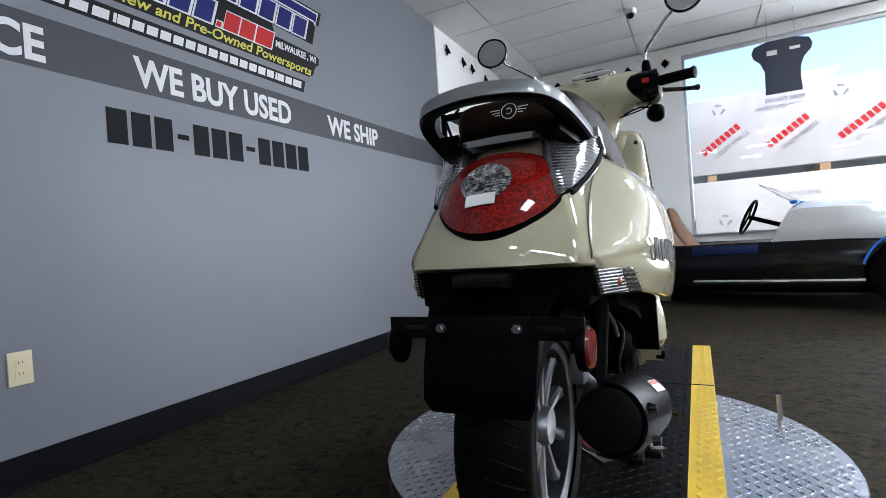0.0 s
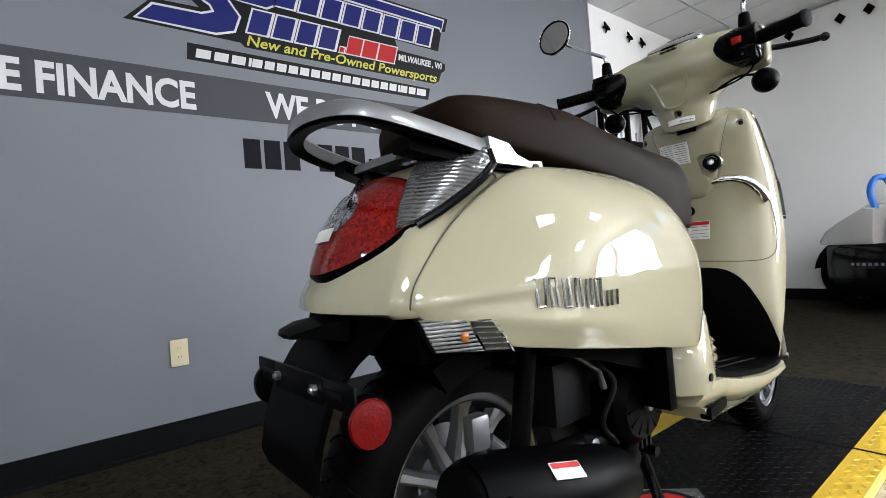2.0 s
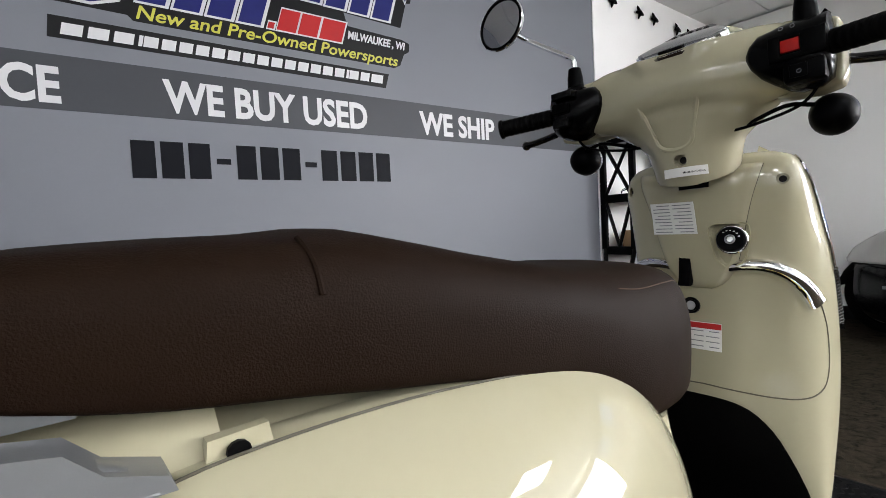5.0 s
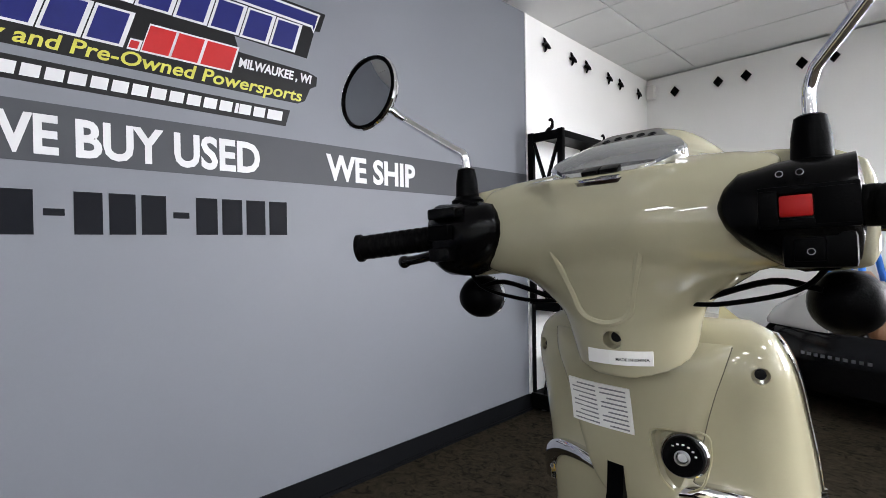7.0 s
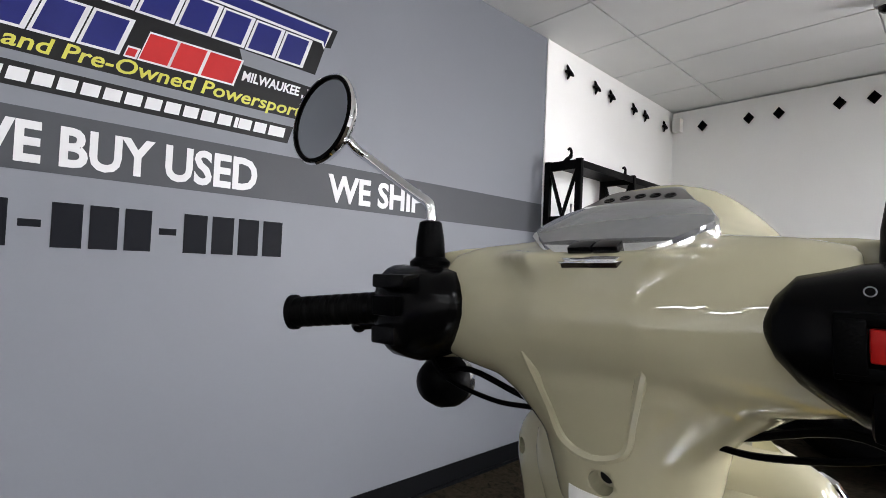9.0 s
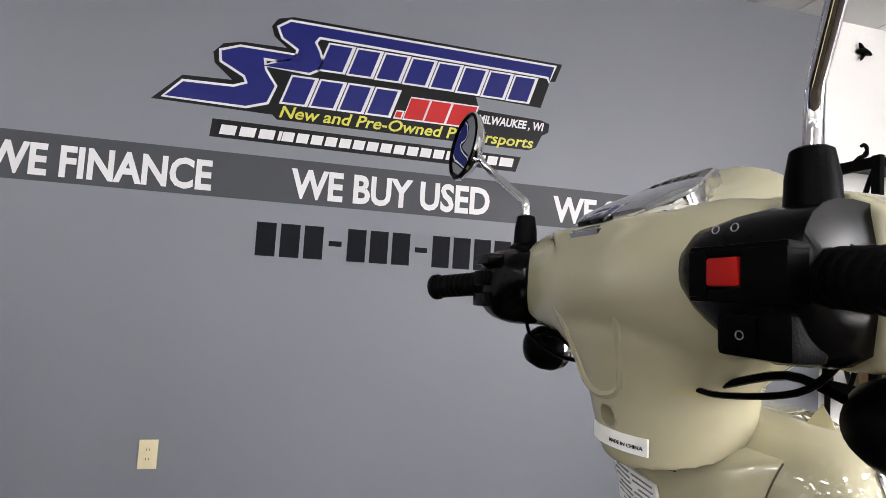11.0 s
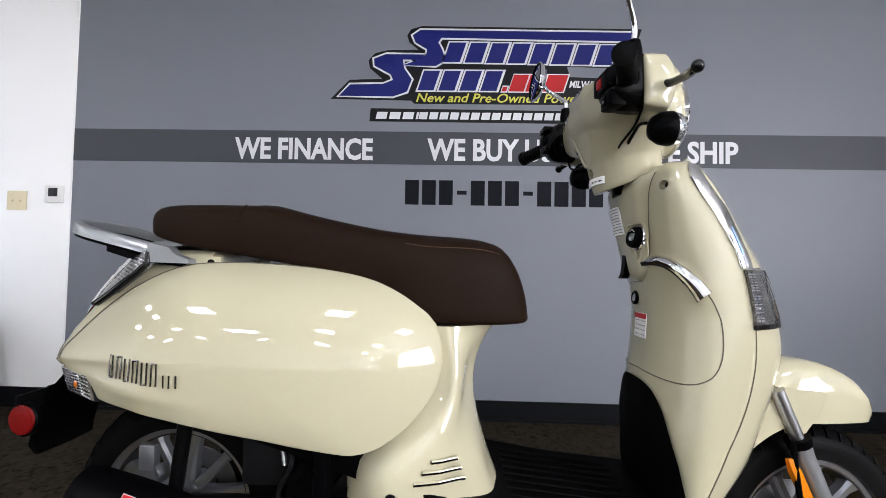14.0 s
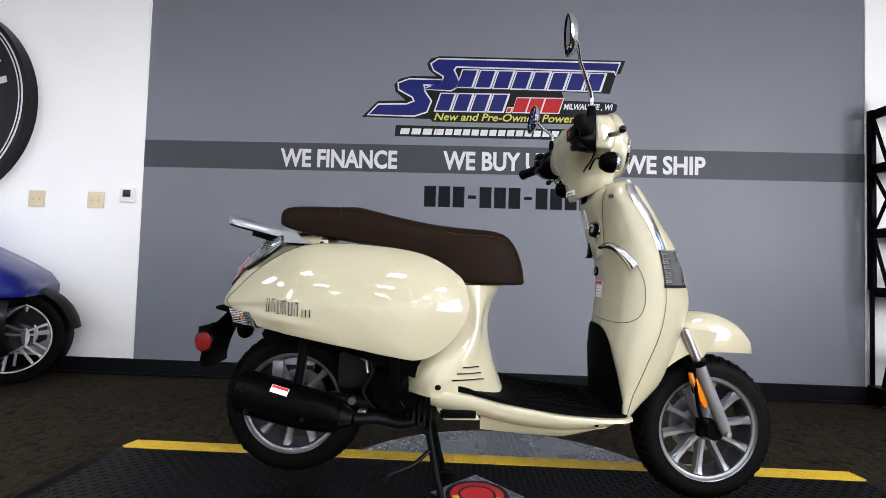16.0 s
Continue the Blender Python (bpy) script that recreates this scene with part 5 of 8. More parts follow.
# badge on the right panel: plain chrome strokes instead of the model name
BADGE = mat("dark chrome", (0.30, 0.30, 0.30), 0.18, 1.0, var=0.05, bump=0.0)
for i in range(6):
    bm = bm_new()
    u0 = -0.052 + i * 0.0225
    w0 = 0.594 - i * 0.0022
    for k, (du, dw) in enumerate(((0.0, 0.0), (0.0115, 0.0))):
        pts = [Vector((u0 + du, panel_v(u0 + du, w0 + h) - 0.002, w0 + h)) for h in (-0.021, 0.0, 0.021)]
        tube(bm, pts, 0.0019, 6)
    h = 0.021 if i % 2 else -0.021
    tube(bm, [Vector((u0 + d, panel_v(u0 + d, w0 + h) - 0.002, w0 + h)) for d in (0, 0.0115)], 0.0019, 6)
    sp("badge_stroke", bm, BADGE, parent=panel_r)
for i in range(3):
    bm = bm_new()
    u0 = 0.088 + i * 0.0125
    tube(bm, [Vector((u0, panel_v(u0, 0.572 + h) - 0.002, 0.572 + h)) for h in (-0.012, 0.012)], 0.0017, 6)
    sp("badge_stroke", bm, BADGE, parent=panel_r)


# ---- wheels ----
def wheel(m, r_tyre, half, r_rim, name, spokes=10):
    wh = thing(name, "", "")
    wh.parent = scooter
    wh.matrix_local = m
    for k in ("label", "category"):
        if k in wh:
            del wh[k]
    ax = (0, 1, 0)
    bm = bm_new()
    prof = []
    for i in range(17):
        a = -math.pi / 2 * 1.05 + math.pi * 1.05 * i / 16
        prof.append((r_rim - 0.004 + (r_tyre - r_rim + 0.004) * max(0.0, math.cos(a)) ** 0.62, half * math.sin(a) * (1.0 if abs(math.sin(a)) < 0.95 else 0.92)))
    loft(bm, [circle((0, h, 0), ax, max(r, 0.02), 64) for r, h in prof], caps=False)
    part("tyre", bm, RUBBER, wh, "black rubber tyre", angle=60)
    bm = bm_new()
    for i in range(44):
        a = 2 * math.pi * i / 44
        for s in (-1, 1):
            c = []
            for k in range(5):
                f = k / 4
                t = f * 0.95
                rr = r_rim - 0.004 + (r_tyre - r_rim + 0.004) * max(0.0, math.cos(t)) ** 0.62 + 0.0012
                aa = a + 0.10 * f * (1 if s > 0 else 1) + (0.07 if s > 0 else 0)
                c.append(Vector((rr * math.cos(aa), s * half * math.sin(t), rr * math.sin(aa))))
            tube(bm, c, 0.0026, 4)
    tagged(part("tread", bm, RUBBER, wh), kind="stuff")
    bm = bm_new()
    revolve(bm, [(r_rim - 0.020, -half * 0.72), (r_rim + 0.002, -half * 0.78), (r_rim + 0.002, -half * 0.70), (r_rim - 0.016, -half * 0.6), (r_rim - 0.024, 0), (r_rim - 0.016, half * 0.6), (r_rim + 0.002, half * 0.70),
                 (r_rim + 0.002, half * 0.78), (r_rim - 0.020, half * 0.72), (r_rim - 0.030, 0), (r_rim - 0.020, -half * 0.72)], (0, 0, 0), ax, 64, caps=False)
    rim = part("rim", bm, DARK_ALLOY, wh, "dark alloy rim with bright lips", angle=35)
    for s in (-1, 1):
        bm = bm_new()
        revolve(bm, [(r_rim - 0.017, s * half * 0.740), (r_rim - 0.012, s * half * 0.775), (r_rim - 0.004, s * half * 0.765), (r_rim - 0.001, s * half * 0.81), (r_rim + 0.004, s * half * 0.81), (r_rim + 0.004, s * half * 0.72), (r_rim - 0.017, s * half * 0.66), (r_rim - 0.017, s * half * 0.740)], (0, 0, 0), ax, 64, caps=False)
        part("rim_lip", bm, ALLOY, rim, "bright machined lip", angle=35)
    bm = bm_new()
    revolve(bm, [(0.020, -0.052), (0.034, -0.050), (0.040, -0.034), (0.044, 0.0), (0.040, 0.034), (0.034, 0.050), (0.020, 0.052)], (0, 0, 0), ax, 28)
    part("hub", bm, ALLOY, wh)
    for i in range(spokes):
        a = 2 * math.pi * (i + 0.25) / spokes
        d, t = Vector((math.cos(a), 0, math.sin(a))), Vector((-math.sin(a), 0, math.cos(a)))
        bm = bm_new()
        rr = []
        for f, wdt, th in ((0.0, 0.0125, 0.020), (0.5, 0.0100, 0.015), (0.85, 0.0115, 0.013), (1.0, 0.0165, 0.016)):
            p = d * (0.036 + (r_rim - 0.022 - 0.036) * f) + Vector((0, -0.014 - 0.012 * f, 0))
            rr.append([p + t * wdt + Vector((0, -th * 0.5, 0)), p + t * wdt * 0.5 + Vector((0, -th, 0)), p - t * wdt * 0.5 + Vector((0, -th, 0)), p - t * wdt + Vector((0, -th * 0.5, 0)), p - t * wdt + Vector((0, th, 0)), p + t * wdt + Vector((0, th, 0))])
        loft(bm, rr)
        part("spoke", bm, ALLOY, wh, angle=30)
    bm = bm_new()
    revolve(bm, [(0.055, 0.018), (0.098, 0.018), (0.098, 0.022), (0.055, 0.022), (0.055, 0.018)], (0, 0, 0), ax, 32, caps=False)
    part("brake_disc", bm, STEEL, wh)
    return wh


AX_R = 0.238
wheel(pose(0, 0.022, 0.268), 0.238, 0.073, 0.170, "rear_wheel")
STEER = 5.2
wheel(pose(1.374, 0.012, 0.2315, 0, 0, STEER), 0.236, 0.056, 0.174, "front_wheel")


fit_mode = ""
# ---- fork, fender and headset turn with the bars ----
head = Matrix.Translation((0.934, -0.012, 1.135)) @ Matrix.Rotation(radians(STEER), 4, "Z") @ Matrix.Rotation(radians(-2.2), 4, "X") @ Matrix.Translation((0, 0, -1.135))
fk = Matrix.Translation((1.374, 0.012, 0)) @ Matrix.Rotation(radians(STEER), 4, "Z")


def hp(name, bm, material, label="", parent=None, m=head, smooth=True, angle=40):
    bmesh.ops.transform(bm, matrix=m, verts=bm.verts)
    return sp(name, bm, material, label, parent, smooth, angle)


for s in (1, -1):
    bm = bm_new()
    tube(bm, [(-0.062, -s * 0.088, 0.452), (-0.052, -s * 0.088, 0.425), (0.026, -s * 0.088, 0.250), (0.036, -s * 0.088, 0.228)], [0.022, 0.0205, 0.019, 0.015], 16)
    leg = hp("fork_leg", bm, SILVER, "silver fork leg", m=fk)
    bm = bm_new()
    cyl(bm, (-0.060, -s * 0.088, 0.448), (-0.110, -s * 0.088, 0.560), 0.014, n=14)
    hp("stanchion", bm, STEEL, parent=leg, m=fk)
    bm = bm_new()
    cyl(bm, (-0.066, -s * 0.088, 0.462), (-0.059, -s * 0.088, 0.446), 0.026, 0.024, 16)
    hp("dust_seal", bm, BLACK, parent=leg, m=fk)
    bm = bm_new()
    loft(bm, [[Vector((-0.094, -s * 0.100, 0.425)) + Vector((0.028, 0, -0.062)) * (i / 5) * 1.75 + Vector(o) * (0.55 if i in (0, 5) else 1) for o in ((-0.014, 0, 0), (-0.010, -s * 0.010, 0), (0.010, -s * 0.010, 0), (0.014, 0, 0))] for i in range(6)])
    hp("reflector", bm, AMBER, "amber side reflector", parent=leg, m=fk)
    bm = bm_new()
    cyl(bm, (0.030, -s * 0.088, 0.232), (0.030, -s * 0.110, 0.232), 0.011, 0.008, 10)
    hp("axle_nut", bm, STEEL, parent=leg, m=fk)
bm = bm_new()
revolve(bm, [(0.030, -0.085), (0.033, -0.06), (0.033, -0.05)], (0, 0, 0.236), (0, 1, 0), 20)
box(bm, -0.052, -0.010, -0.082, -0.055, 0.215, 0.275, 0.008)
hp("brake_caliper", bm, BLACK, "black brake caliper and hub", m=fk)
bm = bm_new()
tube(bm, smooth_path([(-0.085, -0.100, 0.46), (-0.080, -0.106, 0.38), (-0.066, -0.106, 0.30), (-0.03, -0.09, 0.25)], 5), 0.006, 8)
hp("brake_hose", bm, BLACK, m=fk)
# front fender: arched shell with a pointed tip
FEN = curve1([(0.0, 0.350, 0.084, 0.090), (0.3, 0.382, 0.086, 0.118), (0.5, 0.378, 0.084, 0.122), (0.7, 0.358, 0.076, 0.096), (0.88, 0.326, 0.052, 0.046), (1.0, 0.304, 0.010, 0.006)])
rings = []
for i in range(19):
    f = i / 18
    a = radians(128 - 74 * f)
    R0, hw, skirt = FEN(f)
    ring = []
    for j in range(13):
        t = -1 + 2 * j / 12
        R = R0 - skirt * abs(t) ** 4.0
        ring.append(Vector((R * math.cos(a), hw * math.sin(t * math.pi / 2), 0.236 + R * math.sin(a))))
    ring += [p + Vector((0, 0, -0.004)) for p in ring[::-1]]
    rings.append(ring)
bm = bm_new()
loft(bm, rings)
fen = hp("front_fender", bm, CREAM, "cream front fender", m=fk, angle=60)
for s in (1, -1):
    bm = bm_new()
    loft(bm, [[(-0.105, s * v, 0.565), (0.004, s * v, 0.552), (-0.014, s * v, 0.512), (-0.040, s * v, 0.478), (-0.054, s * v, 0.458), (-0.066, s * v, 0.454), (-0.080, s * v, 0.468), (-0.092, s * v, 0.505)] for v in (0.072, 0.088)])
    hp("fender_stay", bm, CREAM, parent=fen, m=fk)

# headset cowl
bm = bm_new()
rings = []
for b, ca, cc, ra, rc in [(-0.165, -0.012, 1.150, 0.034, 0.054), (-0.130, -0.008, 1.150, 0.046, 0.062), (-0.08, 0.000, 1.148, 0.064, 0.068), (-0.04, 0.010, 1.148, 0.080, 0.070), (0, 0.016, 1.148, 0.086, 0.070),
                          (0.04, 0.010, 1.148, 0.080, 0.070), (0.08, 0.000, 1.148, 0.064, 0.068), (0.130, -0.008, 1.150, 0.046, 0.062), (0.165, -0.012, 1.150, 0.034, 0.054)]:
    rings.append([Vector((ca + ra * math.cos(2 * math.pi * j / 24), b, cc + rc * math.sin(2 * math.pi * j / 24))) for j in range(24)])
loft(bm, rings)
rings = []
for c, ca, ra, rb in [(0.969, 0.053, 0.072, 0.071), (0.981, 0.052, 0.075, 0.073), (1.00, 0.050, 0.078, 0.076), (1.035, 0.045, 0.080, 0.083), (1.055, 0.040, 0.081, 0.098), (1.075, 0.034, 0.081, 0.117), (1.090, 0.028, 0.080, 0.140), (1.11, 0.022, 0.076, 0.156), (1.14, 0.020, 0.070, 0.155), (1.17, 0.02, 0.06, 0.12)]:
    rise = 0.36 * min(1.0, max(0.0, (1.075 - c) / 0.09))
    rings.append([Vector((ca + ra * t.x, rb * t.y, c + rise * ra * (1 + t.x))) for t in (Vector((math.cos(2 * math.pi * j / 28), math.sin(2 * math.pi * j / 28))) for j in range(28))])
loft(bm, rings)
rings = []
for a, r in [(0.03, 0.090), (0.09, 0.094), (0.125, 0.092), (0.142, 0.088), (0.148, 0.082)]:
    rings.append([Vector((a, r * math.cos(2 * math.pi * j / 28), 1.150 + 1.02 * r * math.sin(2 * math.pi * j / 28))) for j in range(28)])
loft(bm, rings)
rings = []
for a, hgt, wid in ((-0.066, -0.006, 0.055), (-0.045, 0.002, 0.092), (-0.018, 0.013, 0.118), (0.020, 0.033, 0.122), (0.050, 0.048, 0.122), (0.076, 0.061, 0.124), (0.096, 0.077, 0.124), (0.110, 0.087, 0.120), (0.124, 0.082, 0.110), (0.138, 0.060, 0.092), (0.150, 0.020, 0.05)):
    rings.append([Vector((a, wid * -math.cos(math.pi * j / 14) * -1, 1.203 + 0.88 * hgt * (1 - abs(math.cos(math.pi * j / 14)) ** 2.6))) for j in range(15)] + [Vector((a, -wid + 2 * wid * j / 6, 1.17)) for j in range(1, 6)])
loft(bm, rings)
cowl = hp("headset_cowl", bm, CREAM, "cream handlebar cowl")
blend(cowl, 0.0045, 9, 0.6)
# moulded V on the rider's side
bm = bm_new()
tube(bm, smooth_path([(-0.052, 0.050, 1.120), (-0.036, 0.036, 1.075), (-0.0285, 0.026, 1.046), (-0.0285, 0.0, 1.036), (-0.0285, -0.026, 1.046), (-0.036, -0.036, 1.075), (-0.052, -0.050, 1.120)], 6), 0.0050, 8)
bmesh.ops.translate(bm, vec=(-0.004, 0.006, 0), verts=bm.verts)
hp("moulded_ridge", bm, CREAM, parent=cowl)
bm = bm_new()
cyl(bm, (-0.060, 0, 1.014), (-0.012, 0, 1.018), 0.0105, n=24)
bmesh.ops.transform(bm, matrix=head, verts=bm.verts)
cut(cowl, [bm])
bm = bm_new()
cyl(bm, (-0.011, 0, 1.018), (-0.016, 0, 1.018), 0.0062, n=14)
hp("screw", bm, ENGINE, parent=cowl)
# maker's plate with a readable line
stick = bm_new()


def neck_pt(b, c, o=0.001):
    return Vector((0.050 - (0.078 + o) * math.sqrt(max(0, 1 - (b / 0.0765) ** 2)), b, c))


loft(stick, [[neck_pt(-0.040 + 0.072 * i / 8, c, 0.0012) for i in range(9)] + [neck_pt(0.032 - 0.072 * i / 8, c, -0.001) for i in range(9)] for c in (0.9885, 1.0045)])
sk = hp("sticker", stick, WHITE_LABEL, "small white maker's sticker", parent=cowl, smooth=False)
bm = bm_new()
words(bm, "MADE IN CHINA", 0.0046, Matrix.Identity(4), 0.034, 0.00005, 0.0002)
for v in bm.verts:
    t, h = v.co.x, v.co.y
    v.co = neck_pt(-0.003 - t, 0.9935 + h, 0.0018 + v.co.z)
hp("print", bm, PRINT_BLACK, parent=cowl, smooth=False)
# gap ring between cowl and shield
bm = bm_new()
revolve(bm, [(0.044, 0), (0.046, 0.06)], (0.066, 0, 0.968), (0, 0, 1), 28)
hp("neck_gaiter", bm, BLACK)
# headlamp
bm = bm_new()
revolve(bm, [(0.086, 0), (0.090, 0.006), (0.084, 0.012), (0.078, 0.012)], (0.143, 0, 1.150), (1, 0, 0), 36)
hl = hp("headlamp", bm, CHROME, "round headlamp with a chrome ring")
bm = bm_new()
revolve(bm, [(0.079, 0.008), (0.07, 0.018), (0.05, 0.026), (0.02, 0.030), (0.001, 0.0305)], (0.143, 0, 1.150), (1, 0, 0), 36)
hp("lens", bm, CLEAR_LENS, parent=hl)
# instruments
DP, DD, DN = Vector((-0.017, -0.006, 1.2200)), Vector((0.878, 0, 0.478)), Vector((-0.478, 0, 0.878))


def dash_poly(pts, o0, o1):
    bm = bm_new()
    ring = [DP + DD * p + Vector((0, q * 0.85, 0)) for p, q in pts]
    loft(bm, [[p + DN * o0 for p in ring], [p + DN * o1 for p in ring]])
    return bm


def both(half):
    return half + [(p, -q) for p, q in half[::-1]]


ins = hp("instrument_panel", dash_poly(both([(-0.058, 0.026), (-0.053, 0.034), (-0.026, 0.066), (-0.002, 0.090), (0.005, 0.092), (0.014, 0.090), (0.040, 0.077), (0.050, 0.066), (0.082, 0.046), (0.092, 0.041), (0.096, 0.032)]), -0.030, 0.0), CHROME, "bright-rimmed instrument panel", angle=30)
hp("bezel", dash_poly(both([(-0.055, 0.024), (-0.050, 0.031), (-0.0245, 0.062), (-0.0242, 0.045)]), 0.0, 0.002), mat("dash bezel", (0.70, 0.69, 0.68), 0.12, 0.8, bump=0.03), "silver chevron bezel", parent=ins, smooth=False)
rows_ = []
for p, q in ((-0.0235, 0.063), (-0.005, 0.081), (0.004, 0.088), (0.014, 0.087), (0.030, 0.080), (0.044, 0.070), (0.056, 0.056)):
    q *= 0.85
    rows_.append([DP + DD * (p + (0.004 if p > 0.04 else 0) * (1 - (2 * k / 12 - 1) ** 2)) + Vector((0, q - 2 * q * k / 12, 0)) + DN * (0.003 + 0.004 * (1 - ((p - 0.014) / 0.046) ** 2) * (1 - (2 * k / 12 - 1) ** 4)) for k in range(13)])
bm = bm_new()
loft(bm, rows_, closed=False)
bmesh.ops.solidify(bm, geom=bm.faces[:], thickness=0.003)
hp("display", bm, mat("display window", (0.15, 0.152, 0.156), 0.05, coat=1.0, bump=0.0), "glossy grey display window", parent=ins, angle=60)
hp("lamp_strip", dash_poly(both([(0.045, 0.069), (0.049, 0.064), (0.081, 0.044), (0.090, 0.039), (0.094, 0.031)]), 0.0, 0.0025), mat("dash strip", (0.13, 0.12, 0.115), 0.45, bump=0.02), "dark warning lamp strip", parent=ins)
for i in range(5):
    bm = bm_new()
    c = DP + DD * (0.075 - 0.0012 * (i - 2) ** 2) + Vector((0, -0.028 + 0.014 * i, 0)) + DN * 0.0025
    revolve(bm, [(0.0052, 0), (0.0050, 0.0012), (0.0040, 0.0014), (0.0036, 0.0002), (0.001, 0.0002)], c, DN, 14)
    hp("warning_lamp", bm, BLACK_GLOSS, parent=ins)
for b in (-0.0105, 0.0105):
    bm = bm_new()
    c = DP + DD * -0.040 + Vector((0, b, 0)) + DN * 0.004
    box(bm, -0.0065, 0.0065, -0.0100, 0.0100, -0.004, 0.004, 0.002, Matrix.Translation(c) @ Matrix.Rotation(radians(-28.5), 4, "Y"))
    hp("button", bm, BLACK_GLOSS, parent=ins)

# bar ends, both sides
def hq(name, bm, material, label="", parent=None, smooth=True, angle=40):
    return hp(name, bm, material, label, parent, side_m, smooth, angle)


for s, side in ((1, "right"), (-1, "left")):
    side_m = head @ Matrix.Translation((0.004, 0.010, 0)) if s == 1 else head
    bm = bm_new()
    rings = []
    for b, ca, cc, ra, rc in [(0.126, -0.050, 1.152, 0.010, 0.008), (0.132, -0.045, 1.152, 0.022, 0.021), (0.143, -0.038, 1.151, 0.034, 0.034), (0.157, -0.031, 1.147, 0.046, 0.041), (0.173, -0.028, 1.144, 0.053, 0.048), (0.189, -0.027, 1.142, 0.055, 0.0515), (0.213, -0.030, 1.142, 0.052, 0.0495), (0.228, -0.033, 1.147, 0.043, 0.046), (0.232, -0.035, 1.147, 0.022, 0.024)]:
        rings.append([Vector((ca + ra * math.copysign(abs(math.cos(t)) ** 0.8, math.cos(t)), -s * b, cc + rc * math.copysign(abs(math.sin(t)) ** 0.8, math.sin(t)))) for t in (2 * math.pi * j / 24 for j in range(24))])
    loft(bm, rings)
    sw = hq("switch_housing", bm, GLOSS_SWITCH, "black switch housing", angle=60)
    if s == 1:
        bm = bm_new()
        box(bm, -0.088, -0.070, -0.199, -0.176, 1.139, 1.157, 0.002)
        hq("kill_switch", bm, RED_PLASTIC, "red engine stop switch", parent=sw)
        bm = bm_new()
        for c0, c1 in ((1.129, 1.137), (1.158, 1.165)):
            box(bm, -0.086, -0.060, -0.229, -0.161, c0, c1, 0.002)
        for b0, b1 in ((-0.229, -0.1995), (-0.1755, -0.161)):
            box(bm, -0.087, -0.060, b0, b1, 1.132, 1.162, 0.002)
        hq("switch_frame", bm, BLACK, parent=sw)
        bm = bm_new()
        box(bm, -0.080, -0.050, -0.226, -0.176, 1.096, 1.126, 0.005)
        box(bm, -0.0825, -0.076, -0.206, -0.184, 1.102, 1.121, 0.002)
        hq("starter_button", bm, BLACK, parent=sw)
        for b, c, tip in ((-0.177, 1.176, 0.2), (-0.191, 1.176, 0.2), (-0.196, 1.110, 0.0)):
            bm = bm_new()
            ring = circle((-0.0805 if tip else -0.0830, b, c), (-1, 0, tip), 0.0026, 14)
            tube(bm, ring + ring[:1], 0.0004, 5)
            hq("symbol", bm, INK, parent=sw)
    else:
        for k, (w0, w1) in enumerate(((1.168, 1.182), (1.140, 1.160), (1.112, 1.130))):
            bm = bm_new()
            box(bm, -0.090, -0.060, 0.170 + (0.012 if k else 0), 0.216, w0, w1, 0.003)
            hq("switch_button", bm, GLOSS_SWITCH if k != 1 else BLACK, parent=sw)
    # cream outer cap ahead of the housing
    bm = bm_new()
    rings = []
    for b, a0, a1, c0, c1 in [(0.09, 0.0, 0.055, 1.106, 1.214), (0.13, 0.0, 0.054, 1.098, 1.214), (0.17, -0.004, 0.052, 1.092, 1.212), (0.210, -0.012, 0.046, 1.090, 1.206), (0.236, -0.022, 0.036, 1.094, 1.190), (0.243, -0.010, 0.022, 1.108, 1.170)]:
        rings.append([Vector(p) for p in ((a0, -s * b, c0), (a1 - 0.012, -s * b, c0 - 0.002), (a1, -s * b, c0 + 0.02), (a1 + 0.004, -s * b, (c0 + c1) / 2), (a1, -s * b, c1 - 0.02), (a1 - 0.014, -s * b, c1), (a0, -s * b, c1 - 0.002))])
    loft(bm, rings)
    cap = hq("lever_cover", bm, CREAM, "cream lever cover", angle=60)
    blend(cap, 0.004, 4)
    bm = bm_new()
    box(bm, -0.004, 0.010, -s * 0.222 - 0.006, -s * 0.222 + 0.006, 1.112, 1.136, 0.004)
    hq("fluid_window", bm, mat("amber plastic", (0.55, 0.30, 0.02), 0.3, bump=0.0), parent=cap)
    # grip with rings, lever
    g0, g1 = Vector((-0.044, -s * 0.220, 1.147)), Vector((-0.106, -s * 0.338, 1.136))
    bm = bm_new()
    tube(bm, [g0.lerp(g1, f) for f in (0, 0.06, 0.07, 0.5, 0.93, 0.94, 0.985, 1.0)], [0.021, 0.021, 0.0170, 0.0168, 0.0172, 0.020, 0.020, 0.016], 20)
    grip = hq("grip", bm, RUBBER, "black rubber grip")
    for k in range(9):
        f = 0.14 + 0.085 * k
        bm = bm_new()
        c = g0.lerp(g1, f)
        loft(bm, [circle(c + (g1 - g0).normalized() * d, g1 - g0, r, 18) for d, r in ((-0.004, 0.0168), (-0.003, 0.0176), (0.003, 0.0176), (0.004, 0.0168))])
        hq("ring", bm, RUBBER, parent=grip)
    bm = bm_new()
    lv = smooth_path([(0.004, -s * 0.206, 1.140), (0.014, -s * 0.225, 1.136), (0.022, -s * 0.255, 1.130), (0.020, -s * 0.30, 1.122), (0.012, -s * 0.33, 1.116), (0.008, -s * 0.348, 1.114)], 4)
    tube(bm, lv, [0.011, 0.011, 0.010, 0.009, 0.009, 0.0085, 0.0085] + [0.0075] * (len(lv) - 7), 10)
